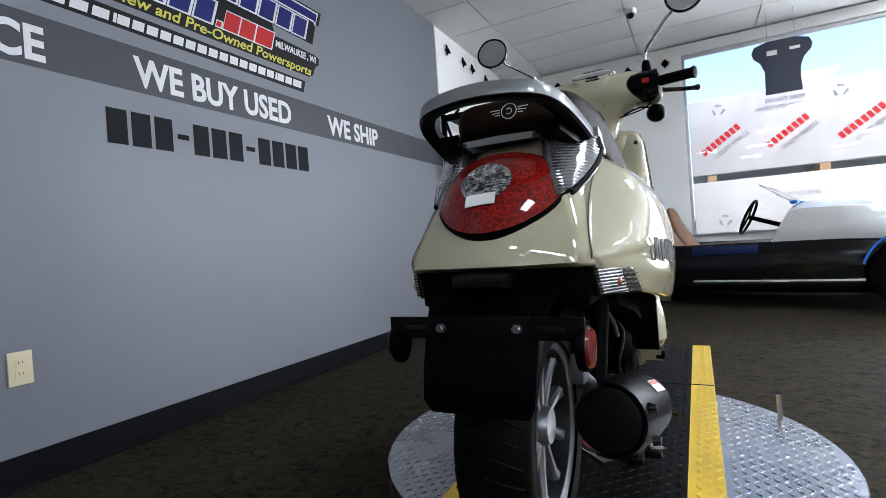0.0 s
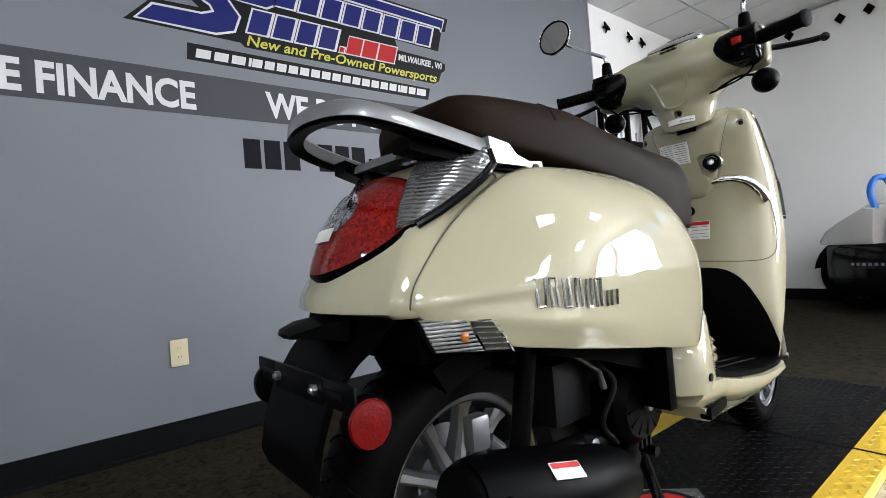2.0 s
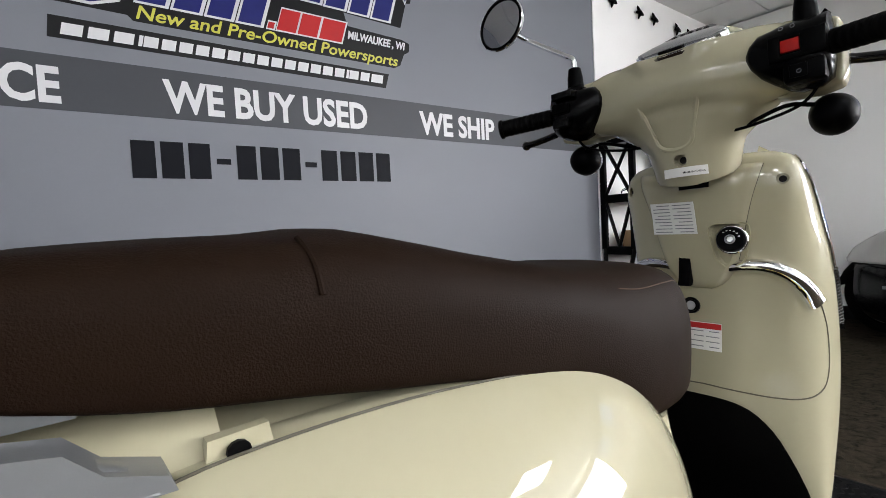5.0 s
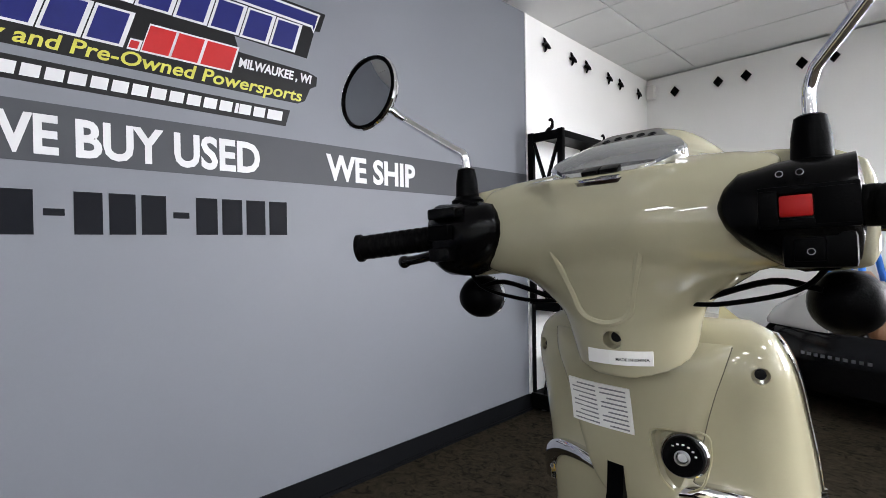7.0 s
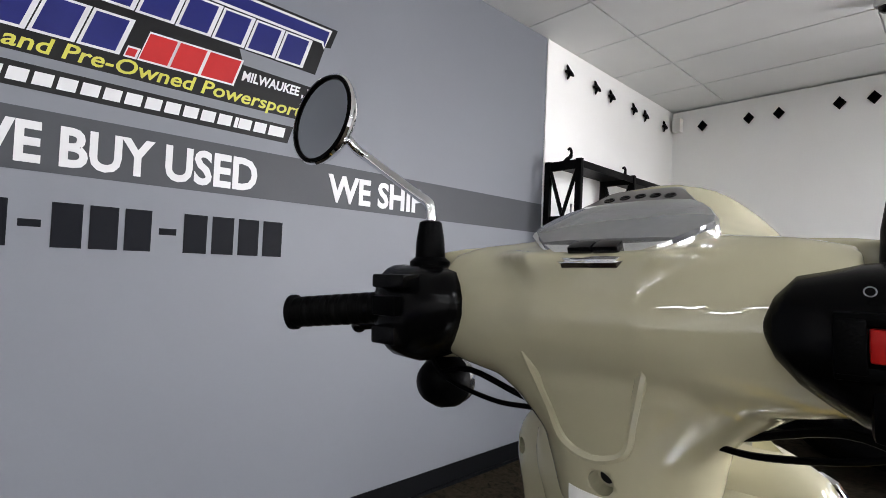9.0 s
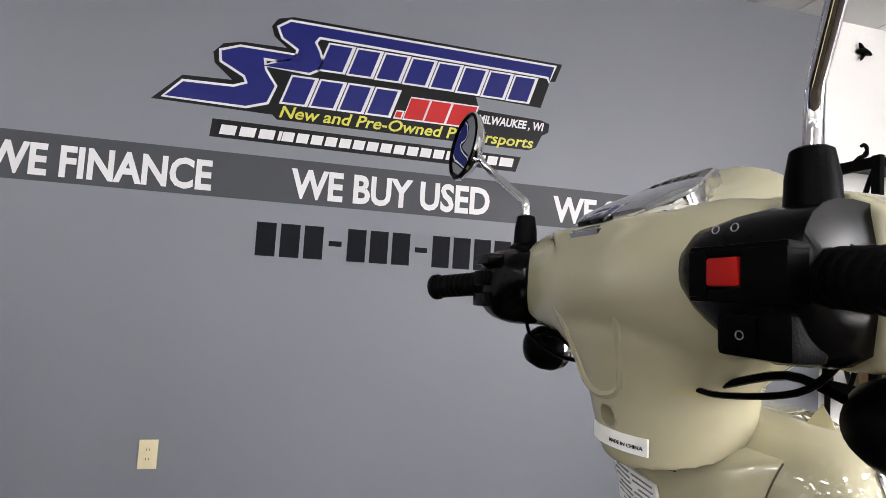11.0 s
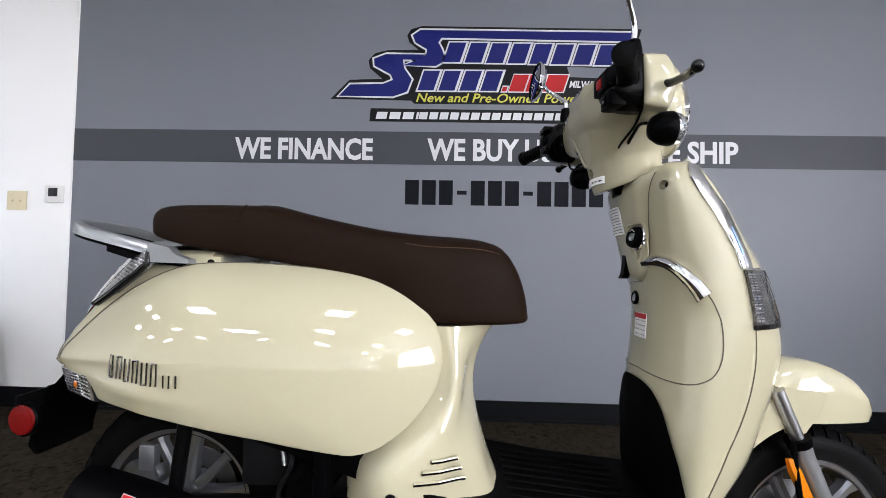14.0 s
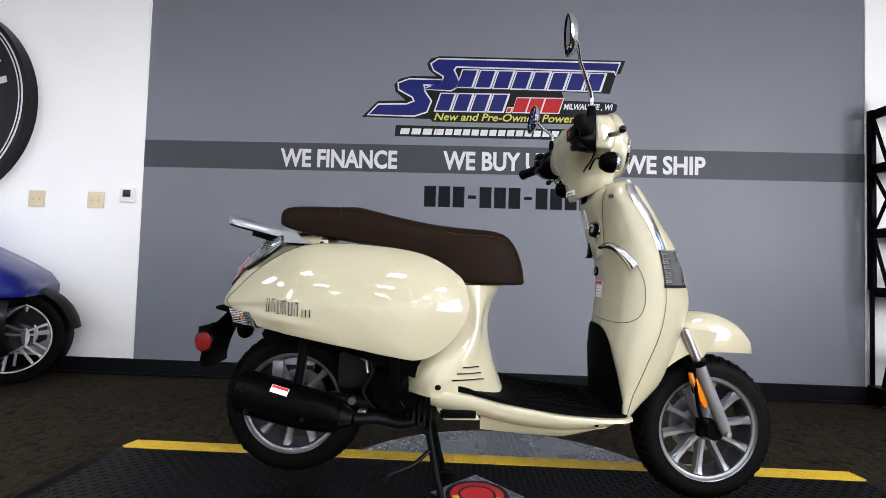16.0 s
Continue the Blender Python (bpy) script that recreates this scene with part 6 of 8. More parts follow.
    bmesh.ops.create_uvsphere(bm, u_segments=14, v_segments=10, radius=0.0105, matrix=Matrix.Translation((0.007, -s * 0.353, 1.113)))
    hq("brake_lever", bm, BLACK_GLOSS, "black brake lever")
    # mirrors
    mb = Vector((-0.022, -s * 0.198, 1.187 - s * 0.004))
    bm = bm_new()
    revolve(bm, [(0.0225, -0.004), (0.0225, 0.005), (0.0165, 0.010), (0.0155, 0.030), (0.0125, 0.048), (0.0095, 0.050)], mb, (0, 0, 1), 20)
    hq("mirror_boot", bm, BLACK, "black rubber mirror boot")
    mc = Vector((-0.132, -0.325, 1.3845)) if s == 1 else Vector((-0.062, 0.345, 1.374))
    if s == 1:
        stem = smooth_path([mb + Vector((0, 0, 0.045)), mb + Vector((0.002, 0, 0.072)), mb + Vector((-0.004, -0.006, 0.092))], 4) + [mb.lerp(mc, 0.55) + Vector((0.0, 0, 0.045)), mc + Vector((0.030, 0.020, -0.018)), mc + Vector((0.016, 0.004, 0))]
    else:
        foot, tip = mb + Vector((0, 0, 0.068)), mc + Vector((0.020, -0.040, -0.040))
        stem = smooth_path([mb + Vector((0, 0, 0.045)), mb + Vector((0, 0, 0.056)), foot.lerp(tip, 0.03), foot.lerp(tip, 0.14)], 4) + [foot.lerp(tip, 0.6), tip, mc + Vector((0.016, -0.012, -0.012))]
    bm = bm_new()
    tube(bm, stem, 0.0056, 12)
    mir = hq("mirror", bm, CHROME, "round chrome-backed mirror")
    dirn = Vector((-1, 0.17, -0.06)).normalized() if s == 1 else Vector((-1, -0.04, 0.12)).normalized()
    bm = bm_new()
    revolve(bm, [(0.012, -0.022), (0.040, -0.016), (0.056, -0.004), (0.0595, 0.004), (0.0575, 0.007), (0.0545, 0.005)], mc, dirn, 36)
    hq("shell", bm, CHROME, parent=mir)
    bm = bm_new()
    revolve(bm, [(0.0555, 0.0040), (0.0560, 0.0078), (0.0525, 0.0088), (0.0515, 0.0060), (0.0555, 0.0040)], mc, dirn, 36, caps=False)
    hq("rim", bm, BLACK, parent=mir)
    bm = bm_new()
    revolve(bm, [(0.0545, 0.0035), (0.054, 0.0055), (0.03, 0.0065), (0.001, 0.007)], mc, dirn, 36)
    hq("mirror_glass", bm, mat("mirror glass", (0.55, 0.56, 0.57), 0.02, 1.0, var=0.0, bump=0.0), parent=mir)
    # front indicators under the bars
    ic = Vector((0.032, -s * 0.217, 1.057))
    bm = bm_new()
    revolve(bm, [(0.008, -0.036), (0.021, -0.031), (0.030, -0.015), (0.0325, 0.002), (0.0315, 0.006)], ic, (1, 0, 0), 26)
    fi = hq("front_indicator", bm, BLACK, "round black front indicator")
    bm = bm_new()
    revolve(bm, [(0.0310, 0.006), (0.030, 0.016), (0.022, 0.026), (0.010, 0.030), (0.001, 0.0305)], ic, (1, 0, 0), 26)
    hq("lens", bm, FACET, parent=fi)
    bm = bm_new()
    tube(bm, smooth_path([(0.000, -s * 0.200, 1.072), (0.004, -s * 0.16, 1.080), (0.010, -s * 0.10, 1.062), (0.016, -s * 0.078, 1.058)], 4), 0.0034, 8)
    hq("stalk", bm, BLACK, parent=fi)
    bm = bm_new()
    tube(bm, smooth_path([(0.004, -s * 0.212, 1.142), (-0.006, -s * 0.212, 1.118), (-0.012, -s * 0.205, 1.095), (-0.014, -s * 0.18, 1.072), (-0.012, -s * 0.12, 1.058), (-0.002, -s * 0.080, 1.056)], 5), 0.0026, 8)
    hq("brake_cable", bm, BLACK, "black cable")


fit_mode = "body"
# ---- running gear ----
bm = bm_new()
rings = []
for i in range(15):
    a = radians(200 - 190 * i / 14)
    R0 = 0.262
    rings.append([Vector((R * math.cos(a), v, AX_R + R * math.sin(a))) for R, v in ((R0 - 0.05, -0.085), (R0, -0.082), (R0 + 0.012, -0.05), (R0 + 0.015, 0), (R0 + 0.012, 0.05), (R0, 0.082), (R0 - 0.05, 0.085), (R0 - 0.045, 0.07), (R0 - 0.004, 0), (R0 - 0.045, -0.07))])
loft(bm, rings[6:11])
box(bm, -0.20, 0.44, -0.150, 0.150, 0.50, 0.575, 0.01)
loft(bm, [mirrored([(u, 0, w0), (u, -hw, w0), (u, -hw, w1), (u, 0, w1)]) for u, hw, w0, w1 in ((0.05, 0.15, 0.47, 0.54), (0.20, 0.165, 0.43, 0.50), (0.40, 0.17, 0.36, 0.47), (0.50, 0.16, 0.30, 0.45))])
box(bm, 0.335, 0.358, -0.200, 0.200, 0.312, 0.47, 0.004)
sp("inner_fender", bm, BLACK, "black plastic inner fender")
bm = bm_new()
loft(bm, [mirrored([(u, 0, w), (u, -hw, w), (u + 0.012, -hw, w), (u + 0.02, 0, w)]) for u, hw, w in ((-0.215, 0.140, 0.582), (-0.250, 0.118, 0.545), (-0.300, 0.100, 0.50), (-0.335, 0.092, 0.455), (-0.358, 0.090, 0.40), (-0.368, 0.088, 0.358), (-0.362, 0.078, 0.338))])
FLAP_SHIFT = Vector((0.030, 0, 0.018))
bmesh.ops.translate(bm, vec=FLAP_SHIFT * 0.6, verts=[q for q in bm.verts if q.co.z < 0.56])
flap = sp("mud_flap", bm, BLACK, "black rear mud flap")
bm = bm_new()
rings = []
for u, hw, w0, w1 in ((-0.25, 0.052, 0.535, 0.578), (-0.295, 0.048, 0.545, 0.575), (-0.325, 0.036, 0.550, 0.568), (-0.336, 0.02, 0.554, 0.562)):
    rings.append(mirrored([(u, 0, w0), (u, -hw, w0 + 0.004), (u, -hw, w1 - 0.004), (u, 0, w1)]))
loft(bm, rings)
sp("plate_lamp", bm, BLACK, parent=flap)
pb = bm_new()
box(pb, -0.3500, -0.3440, -0.080, 0.080, 0.438, 0.484, 0.003)
bmesh.ops.translate(pb, vec=FLAP_SHIFT, verts=pb.verts)
bracket = sp("plate_bracket", pb, BLACK_METAL, "black number plate bracket", parent=None)
for s in (-1, 1):
    bm = bm_new()
    box(bm, -0.3470, -0.3420, min(s * 0.078, s * 0.158), max(s * 0.078, s * 0.158), 0.441, 0.482, 0.002)
    bmesh.ops.translate(bm, vec=FLAP_SHIFT, verts=bm.verts)
    sp("wing", bm, BLACK_METAL, parent=bracket)
    bm = bm_new()
    box(bm, -0.3485, -0.3475, min(s * 0.090, s * 0.130), max(s * 0.090, s * 0.130), 0.458, 0.466)
    bmesh.ops.translate(bm, vec=FLAP_SHIFT, verts=bm.verts)
    sp("slot", bm, PRINT_BLACK, parent=bracket, smooth=False)
    bm = bm_new()
    cyl(bm, (-0.3500, s * 0.062, 0.462), (-0.3570, s * 0.062, 0.462), 0.0085, n=6)
    cyl(bm, (-0.3565, s * 0.062, 0.462), (-0.3610, s * 0.062, 0.462), 0.0045, n=8)
    bmesh.ops.translate(bm, vec=FLAP_SHIFT, verts=bm.verts)
    sp("bolt", bm, STEEL, parent=bracket)
    bm = bm_new()
    revolve(bm, [(0.030, -0.002), (0.036, 0.0), (0.036, 0.010), (0.033, 0.013)], (-0.3250, s * 0.146, 0.430), (-0.06, s, 0), 28)
    bmesh.ops.translate(bm, vec=FLAP_SHIFT, verts=bm.verts)
    refl = sp("side_reflector", bm, BLACK, "round red side reflector")
    bm = bm_new()
    revolve(bm, [(0.0325, 0.0125), (0.030, 0.017), (0.001, 0.019)], (-0.3250, s * 0.146, 0.430), (-0.06, s, 0), 28)
    bmesh.ops.translate(bm, vec=FLAP_SHIFT, verts=bm.verts)
    sp("lens", bm, mat("red reflector lens", (0.11, 0.003, 0.003), 0.15, coat=0.4, bump=0.3, bscale=300), parent=refl)
    bm = bm_new()
    tube(bm, [(-0.3400, s * 0.130, 0.455), (-0.3280, s * 0.148, 0.436)], 0.006, 8)
    bmesh.ops.translate(bm, vec=FLAP_SHIFT, verts=bm.verts)
    sp("arm", bm, BLACK, parent=refl)

# silencer
bm = bm_new()
ax0, ax1 = Vector((-0.160, -0.156, 0.300)), Vector((0.230, -0.172, 0.232))
prof = [(0.0, 0.036), (0.01, 0.052), (0.05, 0.059), (0.30, 0.060), (0.62, 0.056), (0.82, 0.046), (0.93, 0.034), (1.0, 0.022)]
loft(bm, [circle(ax0.lerp(ax1, f), ax1 - ax0, r, 26) for f, r in prof])
muf = sp("silencer", bm, BLACK_METAL, "matt black silencer")
bm = bm_new()
rings = []
for f, r in ((0.02, 0.061), (0.10, 0.0665), (0.35, 0.067), (0.62, 0.063), (0.80, 0.056), (0.92, 0.046)):
    c = circle(ax0.lerp(ax1, f), ax1 - ax0, r, 26)
    inner = circle(ax0.lerp(ax1, f), ax1 - ax0, r - 0.004, 26)
    idx = [i for i in range(26) if c[i].y < ax0.lerp(ax1, f).y + 0.028]
    idx.sort(key=lambda i: math.atan2(c[i].z - ax0.lerp(ax1, f).z, -(c[i].y - ax0.lerp(ax1, f).y)))
    idx = idx[:16]
    rings.append([c[i] for i in idx] + [inner[i] for i in idx[::-1]])
if len({len(r) for r in rings}) == 1:
    loft(bm, rings)
    sp("heat_shield", bm, BLACK, "black heat shield", parent=muf)
else:
    bm.free()
for f, h in ((0.10, 0.022), (0.66, -0.010), (0.14, -0.035)):
    bm = bm_new()
    c = ax0.lerp(ax1, f) + Vector((0, -0.060, h))
    cyl(bm, c, c + Vector((0, -0.012, 0)), 0.009, 0.007, 10)
    sp("bolt", bm, BLACK_GLOSS, parent=muf)
d = (ax1 - ax0).normalized()
bm = bm_new()
p = ax0.lerp(ax1, 0.42) + Vector((0, -0.048, 0.0475))
up = Vector((0, -0.71, 0.704))
side = d.cross(up).normalized()
q = [p + d * a + side * b for a, b in ((-0.033, -0.012), (0.033, -0.012), (0.033, 0.012), (-0.033, 0.012))]
poly(bm, q, up * 0.0016)
lb = sp("warning_label", bm, WHITE_LABEL, "white and red warning label", parent=muf, smooth=False)
bm = bm_new()
q = [p + d * a + side * b + up * 0.0017 for a, b in ((-0.031, -0.011), (0.031, -0.011), (0.031, -0.003), (-0.031, -0.003))]
poly(bm, q, up * 0.0006)
sp("heading_bar", bm, PRINT_RED, parent=muf, smooth=False)
bm = bm_new()
tube(bm, smooth_path([ax1, (0.30, -0.14, 0.225), (0.36, -0.10, 0.20), (0.42, -0.05, 0.21), (0.43, 0, 0.25)], 5), 0.016, 12)
sp("exhaust_pipe", bm, BLACK_METAL, parent=muf)

# engine and drive
bm = bm_new()
rings = []
for u, v0, v1, w0, w1 in ((0.02, 0.07, 0.14, 0.17, 0.30), (0.12, 0.06, 0.15, 0.165, 0.32), (0.25, 0.03, 0.16, 0.16, 0.32), (0.38, 0.0, 0.16, 0.16, 0.31), (0.44, 0.03, 0.14, 0.18, 0.28)):
    rings.append([(u, v0, w0 + 0.01), (u, v1 - 0.01, w0), (u, v1, w0 + 0.03), (u, v1, w1 - 0.03), (u, v1 - 0.01, w1), (u, v0, w1 - 0.01)])
loft(bm, rings)
engine = sp("engine", bm, ENGINE, "dark grey scooter engine")
bm = bm_new()
revolve(bm, [(0.02, -0.150), (0.060, -0.146), (0.076, -0.130), (0.078, -0.09), (0.07, -0.05), (0.06, 0.0)], (0.345, 0, 0.310), (0, 1, 0), 32)
sp("fan_cover", bm, BLACK, "round black fan cover", parent=engine)
for k in range(12):
    a = 2 * math.pi * k / 12
    bm = bm_new()
    tube(bm, [(0.345 + r * math.cos(a), -0.147 + 0.0, 0.310 + r * math.sin(a)) for r in (0.024, 0.055)], 0.003, 5)
    sp("fin", bm, BLACK, parent=engine)
bm = bm_new()
cyl(bm, (0.345, -0.149, 0.310), (0.345, -0.158, 0.310), 0.0085, n=6)
sp("bolt", bm, STEEL, parent=engine)
bm = bm_new()
box(bm, 0.36, 0.46, -0.07, 0.07, 0.20, 0.34, 0.012)
for k in range(5):
    box(bm, 0.375 + 0.016 * k, 0.381 + 0.016 * k, -0.095, 0.095, 0.19, 0.36)
sp("cylinder_head", bm, ENGINE, parent=engine)
bm = bm_new()
box(bm, 0.16, 0.27, -0.09, 0.03, 0.30, 0.42, 0.015)
cyl(bm, (0.23, -0.06, 0.36), (0.31, -0.07, 0.39), 0.026, n=16)
tube(bm, smooth_path([(0.25, -0.10, 0.42), (0.28, -0.13, 0.37), (0.25, -0.12, 0.30), (0.29, -0.12, 0.25)], 5), 0.005, 8)
sp("throttle_body", bm, ENGINE, parent=engine)
bm = bm_new()
tube(bm, [(0.20, -0.105, 0.435), (0.255, -0.115, 0.395), (0.262, -0.120, 0.36)], 0.006, 8)
sp("cable_clamp", bm, STEEL, parent=engine)
bm = bm_new()
cyl(bm, (0.215, -0.10, 0.27), (0.215, -0.125, 0.27), 0.012, n=10)
sp("bolt", bm, STEEL, parent=engine)
bm = bm_new()
box(bm, 0.235, 0.262, -0.13, -0.10, 0.205, 0.245, 0.005)
sp("bracket", bm, STEEL, parent=engine)
bm = bm_new()
tube(bm, [(0.0, -0.085, 0.24), (0.06, -0.105, 0.27), (0.16, -0.10, 0.27), (0.34, -0.09, 0.25)], 0.020, 10)
sp("swing_arm", bm, BLACK_METAL, "black swing arm")
bm = bm_new()
tube(bm, [(-0.03, -0.090, 0.335), (-0.012, -0.10, 0.318)], 0.016, 10)
box(bm, -0.075, -0.035, -0.105, -0.080, 0.330, 0.385, 0.008)
sp("brake_caliper", bm, ALLOY, "silver rear caliper")
for s in (-1, 1):
    bm = bm_new()
    tube(bm, [(0.02 + 0.0, s * 0.105, 0.27), (0.06, s * 0.12, 0.50)], 0.017, 12)
    sp("shock_absorber", bm, BLACK_METAL)
# centre stand
stand = bm_new()
tube(stand, [(0.455, -0.12, 0.215), (0.455, 0.12, 0.215)], 0.011, 10)
for s in (-1, 1):
    tube(stand, [(0.460, s * 0.075, 0.215), (0.490, s * 0.10, 0.08), (0.512, s * 0.125, 0.004)], [0.013, 0.012, 0.010], 10)
    box(stand, 0.490, 0.545, s * 0.125 - 0.018, s * 0.125 + 0.018, -0.0055, 0.005, 0.002)
tube(stand, smooth_path([(0.470, -0.09, 0.150), (0.42, -0.13, 0.118), (0.375, -0.16, 0.108), (0.335, -0.18, 0.098)], 4), 0.007, 8)
box(stand, 0.318, 0.345, -0.205, -0.165, 0.088, 0.103, 0.004)
fit_mode = ""
sp("centre_stand", stand, BLACK_METAL, "black steel centre stand")


# ---- turntable and platform under the scooter ----
TT = Vector((2.56, -1.865, 0))
tt = thing("turntable", "round aluminium tread-plate turntable on the carpet", "turntable", pose(TT.x, TT.y, 0))
bm = bm_new()
revolve(bm, [(0.682, 0.0), (0.694, 0.004), (0.702, 0.012), (0.702, 0.076), (0.699, 0.082), (0.63, 0.082)], (0, 0, 0), (0, 0, 1), 96)
part("disc", bm, TREAD, tt, "bright aluminium disc", angle=40)


def lozenges(bm, cells, z, length=0.022, width=0.0060, h=0.0022):
    """Raised tread bars, alternating in direction."""
    vs, fs = [], []
    for x, y, a in cells:
        c, s = math.cos(a), math.sin(a)
        k = len(vs)
        for lx, ly, lz in ((-length / 2, 0, 0), (0, -width / 2, 0), (length / 2, 0, 0), (0, width / 2, 0), (-length * 0.22, 0, h), (length * 0.22, 0, h)):
            vs.append((x + lx * c - ly * s, y + lx * s + ly * c, z + lz))
        fs += [(k, k + 1, k + 4), (k + 1, k + 5, k + 4), (k + 1, k + 2, k + 5), (k + 2, k + 3, k + 5), (k + 3, k + 4, k + 5), (k + 3, k, k + 4)]
    me = bpy.data.meshes.new("tread_tmp")
    me.from_pydata(vs, [], fs)
    bm.from_mesh(me)
    bpy.data.meshes.remove(me)
    return bm


STEP = 0.0235
PL_X0, PL_X1, PL_Y0, PL_Y1, PL_YAW, STRIP = 1.07, 3.90, -0.330, 0.320, 0.0, 0.086
PL_M = pose(2.45, -1.907, 0, 0, 0, PL_YAW)
PL_INV = PL_M.inverted()
cells = []
for i in range(-33, 34):
    for j in range(-33, 34):
        x, y = i * STEP, j * STEP
        if x * x + y * y > 0.682 ** 2:
            continue
        q = PL_INV @ Vector((TT.x + x, TT.y + y, 0))
        if PL_Y0 - 0.01 < q.y < PL_Y1 + 0.01:
            continue
        cells.append((x, y, radians(45 if (i + j) % 2 else -45)))
bm = bm_new()
lozenges(bm, cells, 0.082)
tagged(part("tread", bm, TREAD, tt, smooth=False), kind="stuff")
for ang in (-128, -52, 20, 128):
    bm = bm_new()
    p = Vector((0.665 * math.cos(radians(ang)), 0.665 * math.sin(radians(ang)), 0.082))
    if ang == -52:
        p = Vector((0.345, -0.565, 0.082))
        cyl(bm, p, p + Vector((0.004, 0.002, 0.085)), 0.008, n=12)
        part("locking_pin", bm, STEEL, tt, "steel locking pin")
    else:
        cyl(bm, p, p + Vector((0, 0, 0.003)), 0.008, n=12)
        part("bolt", bm, STEEL, tt)

plat = thing("display_platform", "black tread-plate platform with yellow edge strips and end ramps", "platform", PL_M)
x0, x1 = PL_X0 - 2.45, PL_X1 - 2.45
seam = 3.14 - 2.45
TOP = 0.120
for a, b in ((x0, seam - 0.004), (seam + 0.004, x1)):
    bm = bm_new()
    box(bm, a, b, PL_Y0 + STRIP, PL_Y1 - STRIP, 0.083, TOP, 0.0)
    part("deck_plate", bm, BLACK_METAL, plat, "black-painted tread plate", smooth=False)
    for y_a, y_b in ((PL_Y0, PL_Y0 + STRIP - 0.001), (PL_Y1 - STRIP + 0.001, PL_Y1)):
        bm = bm_new()
        box(bm, a, b, y_a, y_b, 0.083, TOP + 0.001, 0.0)
        part("edge_strip", bm, YELLOW, plat, "yellow-painted edge strip", smooth=False)
bm = bm_new()
box(bm, seam - 0.0035, seam + 0.0035, PL_Y0 + 0.002, PL_Y1 - 0.002, 0.083, TOP + 0.003, 0.0)
part("joint_bar", bm, BLACK_METAL, plat, smooth=False)
# end ramps
for xa, xb in ((x0, x0 - 0.26), (x1, x1 + 0.26)):
    for y_a, y_b, m_, nm in ((PL_Y0 + STRIP, PL_Y1 - STRIP, BLACK_METAL, "ramp"), (PL_Y0, PL_Y0 + STRIP - 0.001, BLACK_METAL, "ramp_side"), (PL_Y1 - STRIP + 0.001, PL_Y1, BLACK_METAL, "ramp_side")):
        bm = bm_new()
        loft(bm, [[(xa, y, 0.002), (xa, y, TOP - 0.001), (xb, y, 0.006), (xb, y, 0.002)] for y in (y_a, y_b)])
        part(nm, bm, m_, plat, smooth=False)
        if nm == "ramp_side":
            bm = bm_new()
            e = 0.26
            x_e = xa + (xb - xa) * e
            z_e = TOP + 0.001 + (0.006 - TOP) * e
            y_t = y_b if y_a < 0 else y_a
            y_o = y_a if y_a < 0 else y_b
            poly(bm, [(xa, y_t, TOP + 0.001), (xa, y_o, TOP + 0.001), (x_e, y_o, z_e + 0.001)], (0, 0, 0.0015))
            part("yellow_corner", bm, YELLOW, plat, smooth=False)
# side skirts beyond the turntable
for a, b in ((x0, 1.94 - 2.45), (3.19 - 2.45, x1)):
    for s in (PL_Y0, PL_Y1):
        bm = bm_new()
        box(bm, a, b, s - 0.002 if s > 0 else s, s if s > 0 else s + 0.002, 0.003, 0.0825)
        part("skirt", bm, TREAD, plat, "bare tread-plate skirt", smooth=False)
dark, yel = [], []
nx = int((x1 - x0) / STEP)
for i in range(nx):
    for j in range(int((PL_Y1 - PL_Y0) / STEP) + 1):
        x, y = x0 + (i + 0.5) * STEP, PL_Y0 + (j + 0.5) * STEP
        if abs(x - seam) < 0.014 or y > PL_Y1 - 0.008:
            continue
        inner = PL_Y0 + STRIP + 0.01 < y < PL_Y1 - STRIP - 0.01
        outer = y < PL_Y0 + STRIP - 0.010 or y > PL_Y1 - STRIP + 0.010
        if inner:
            dark.append((x, y, radians(45 if (i + j) % 2 else -45)))
        elif outer:
            yel.append((x, y, radians(45 if (i + j) % 2 else -45)))
bm = bm_new()
lozenges(bm, dark, TOP)
tagged(part("deck_tread", bm, BLACK_METAL, plat, smooth=False), kind="stuff")
bm = bm_new()
lozenges(bm, yel, TOP + 0.001)
tagged(part("strip_tread", bm, YELLOW, plat, smooth=False), kind="stuff")


# ---- roadsters parked round the showroom ----
BRIGHT_ALLOY = mat("bright car alloy", (0.62, 0.62, 0.63), 0.35, 0.4, var=0.04, bump=0.0)


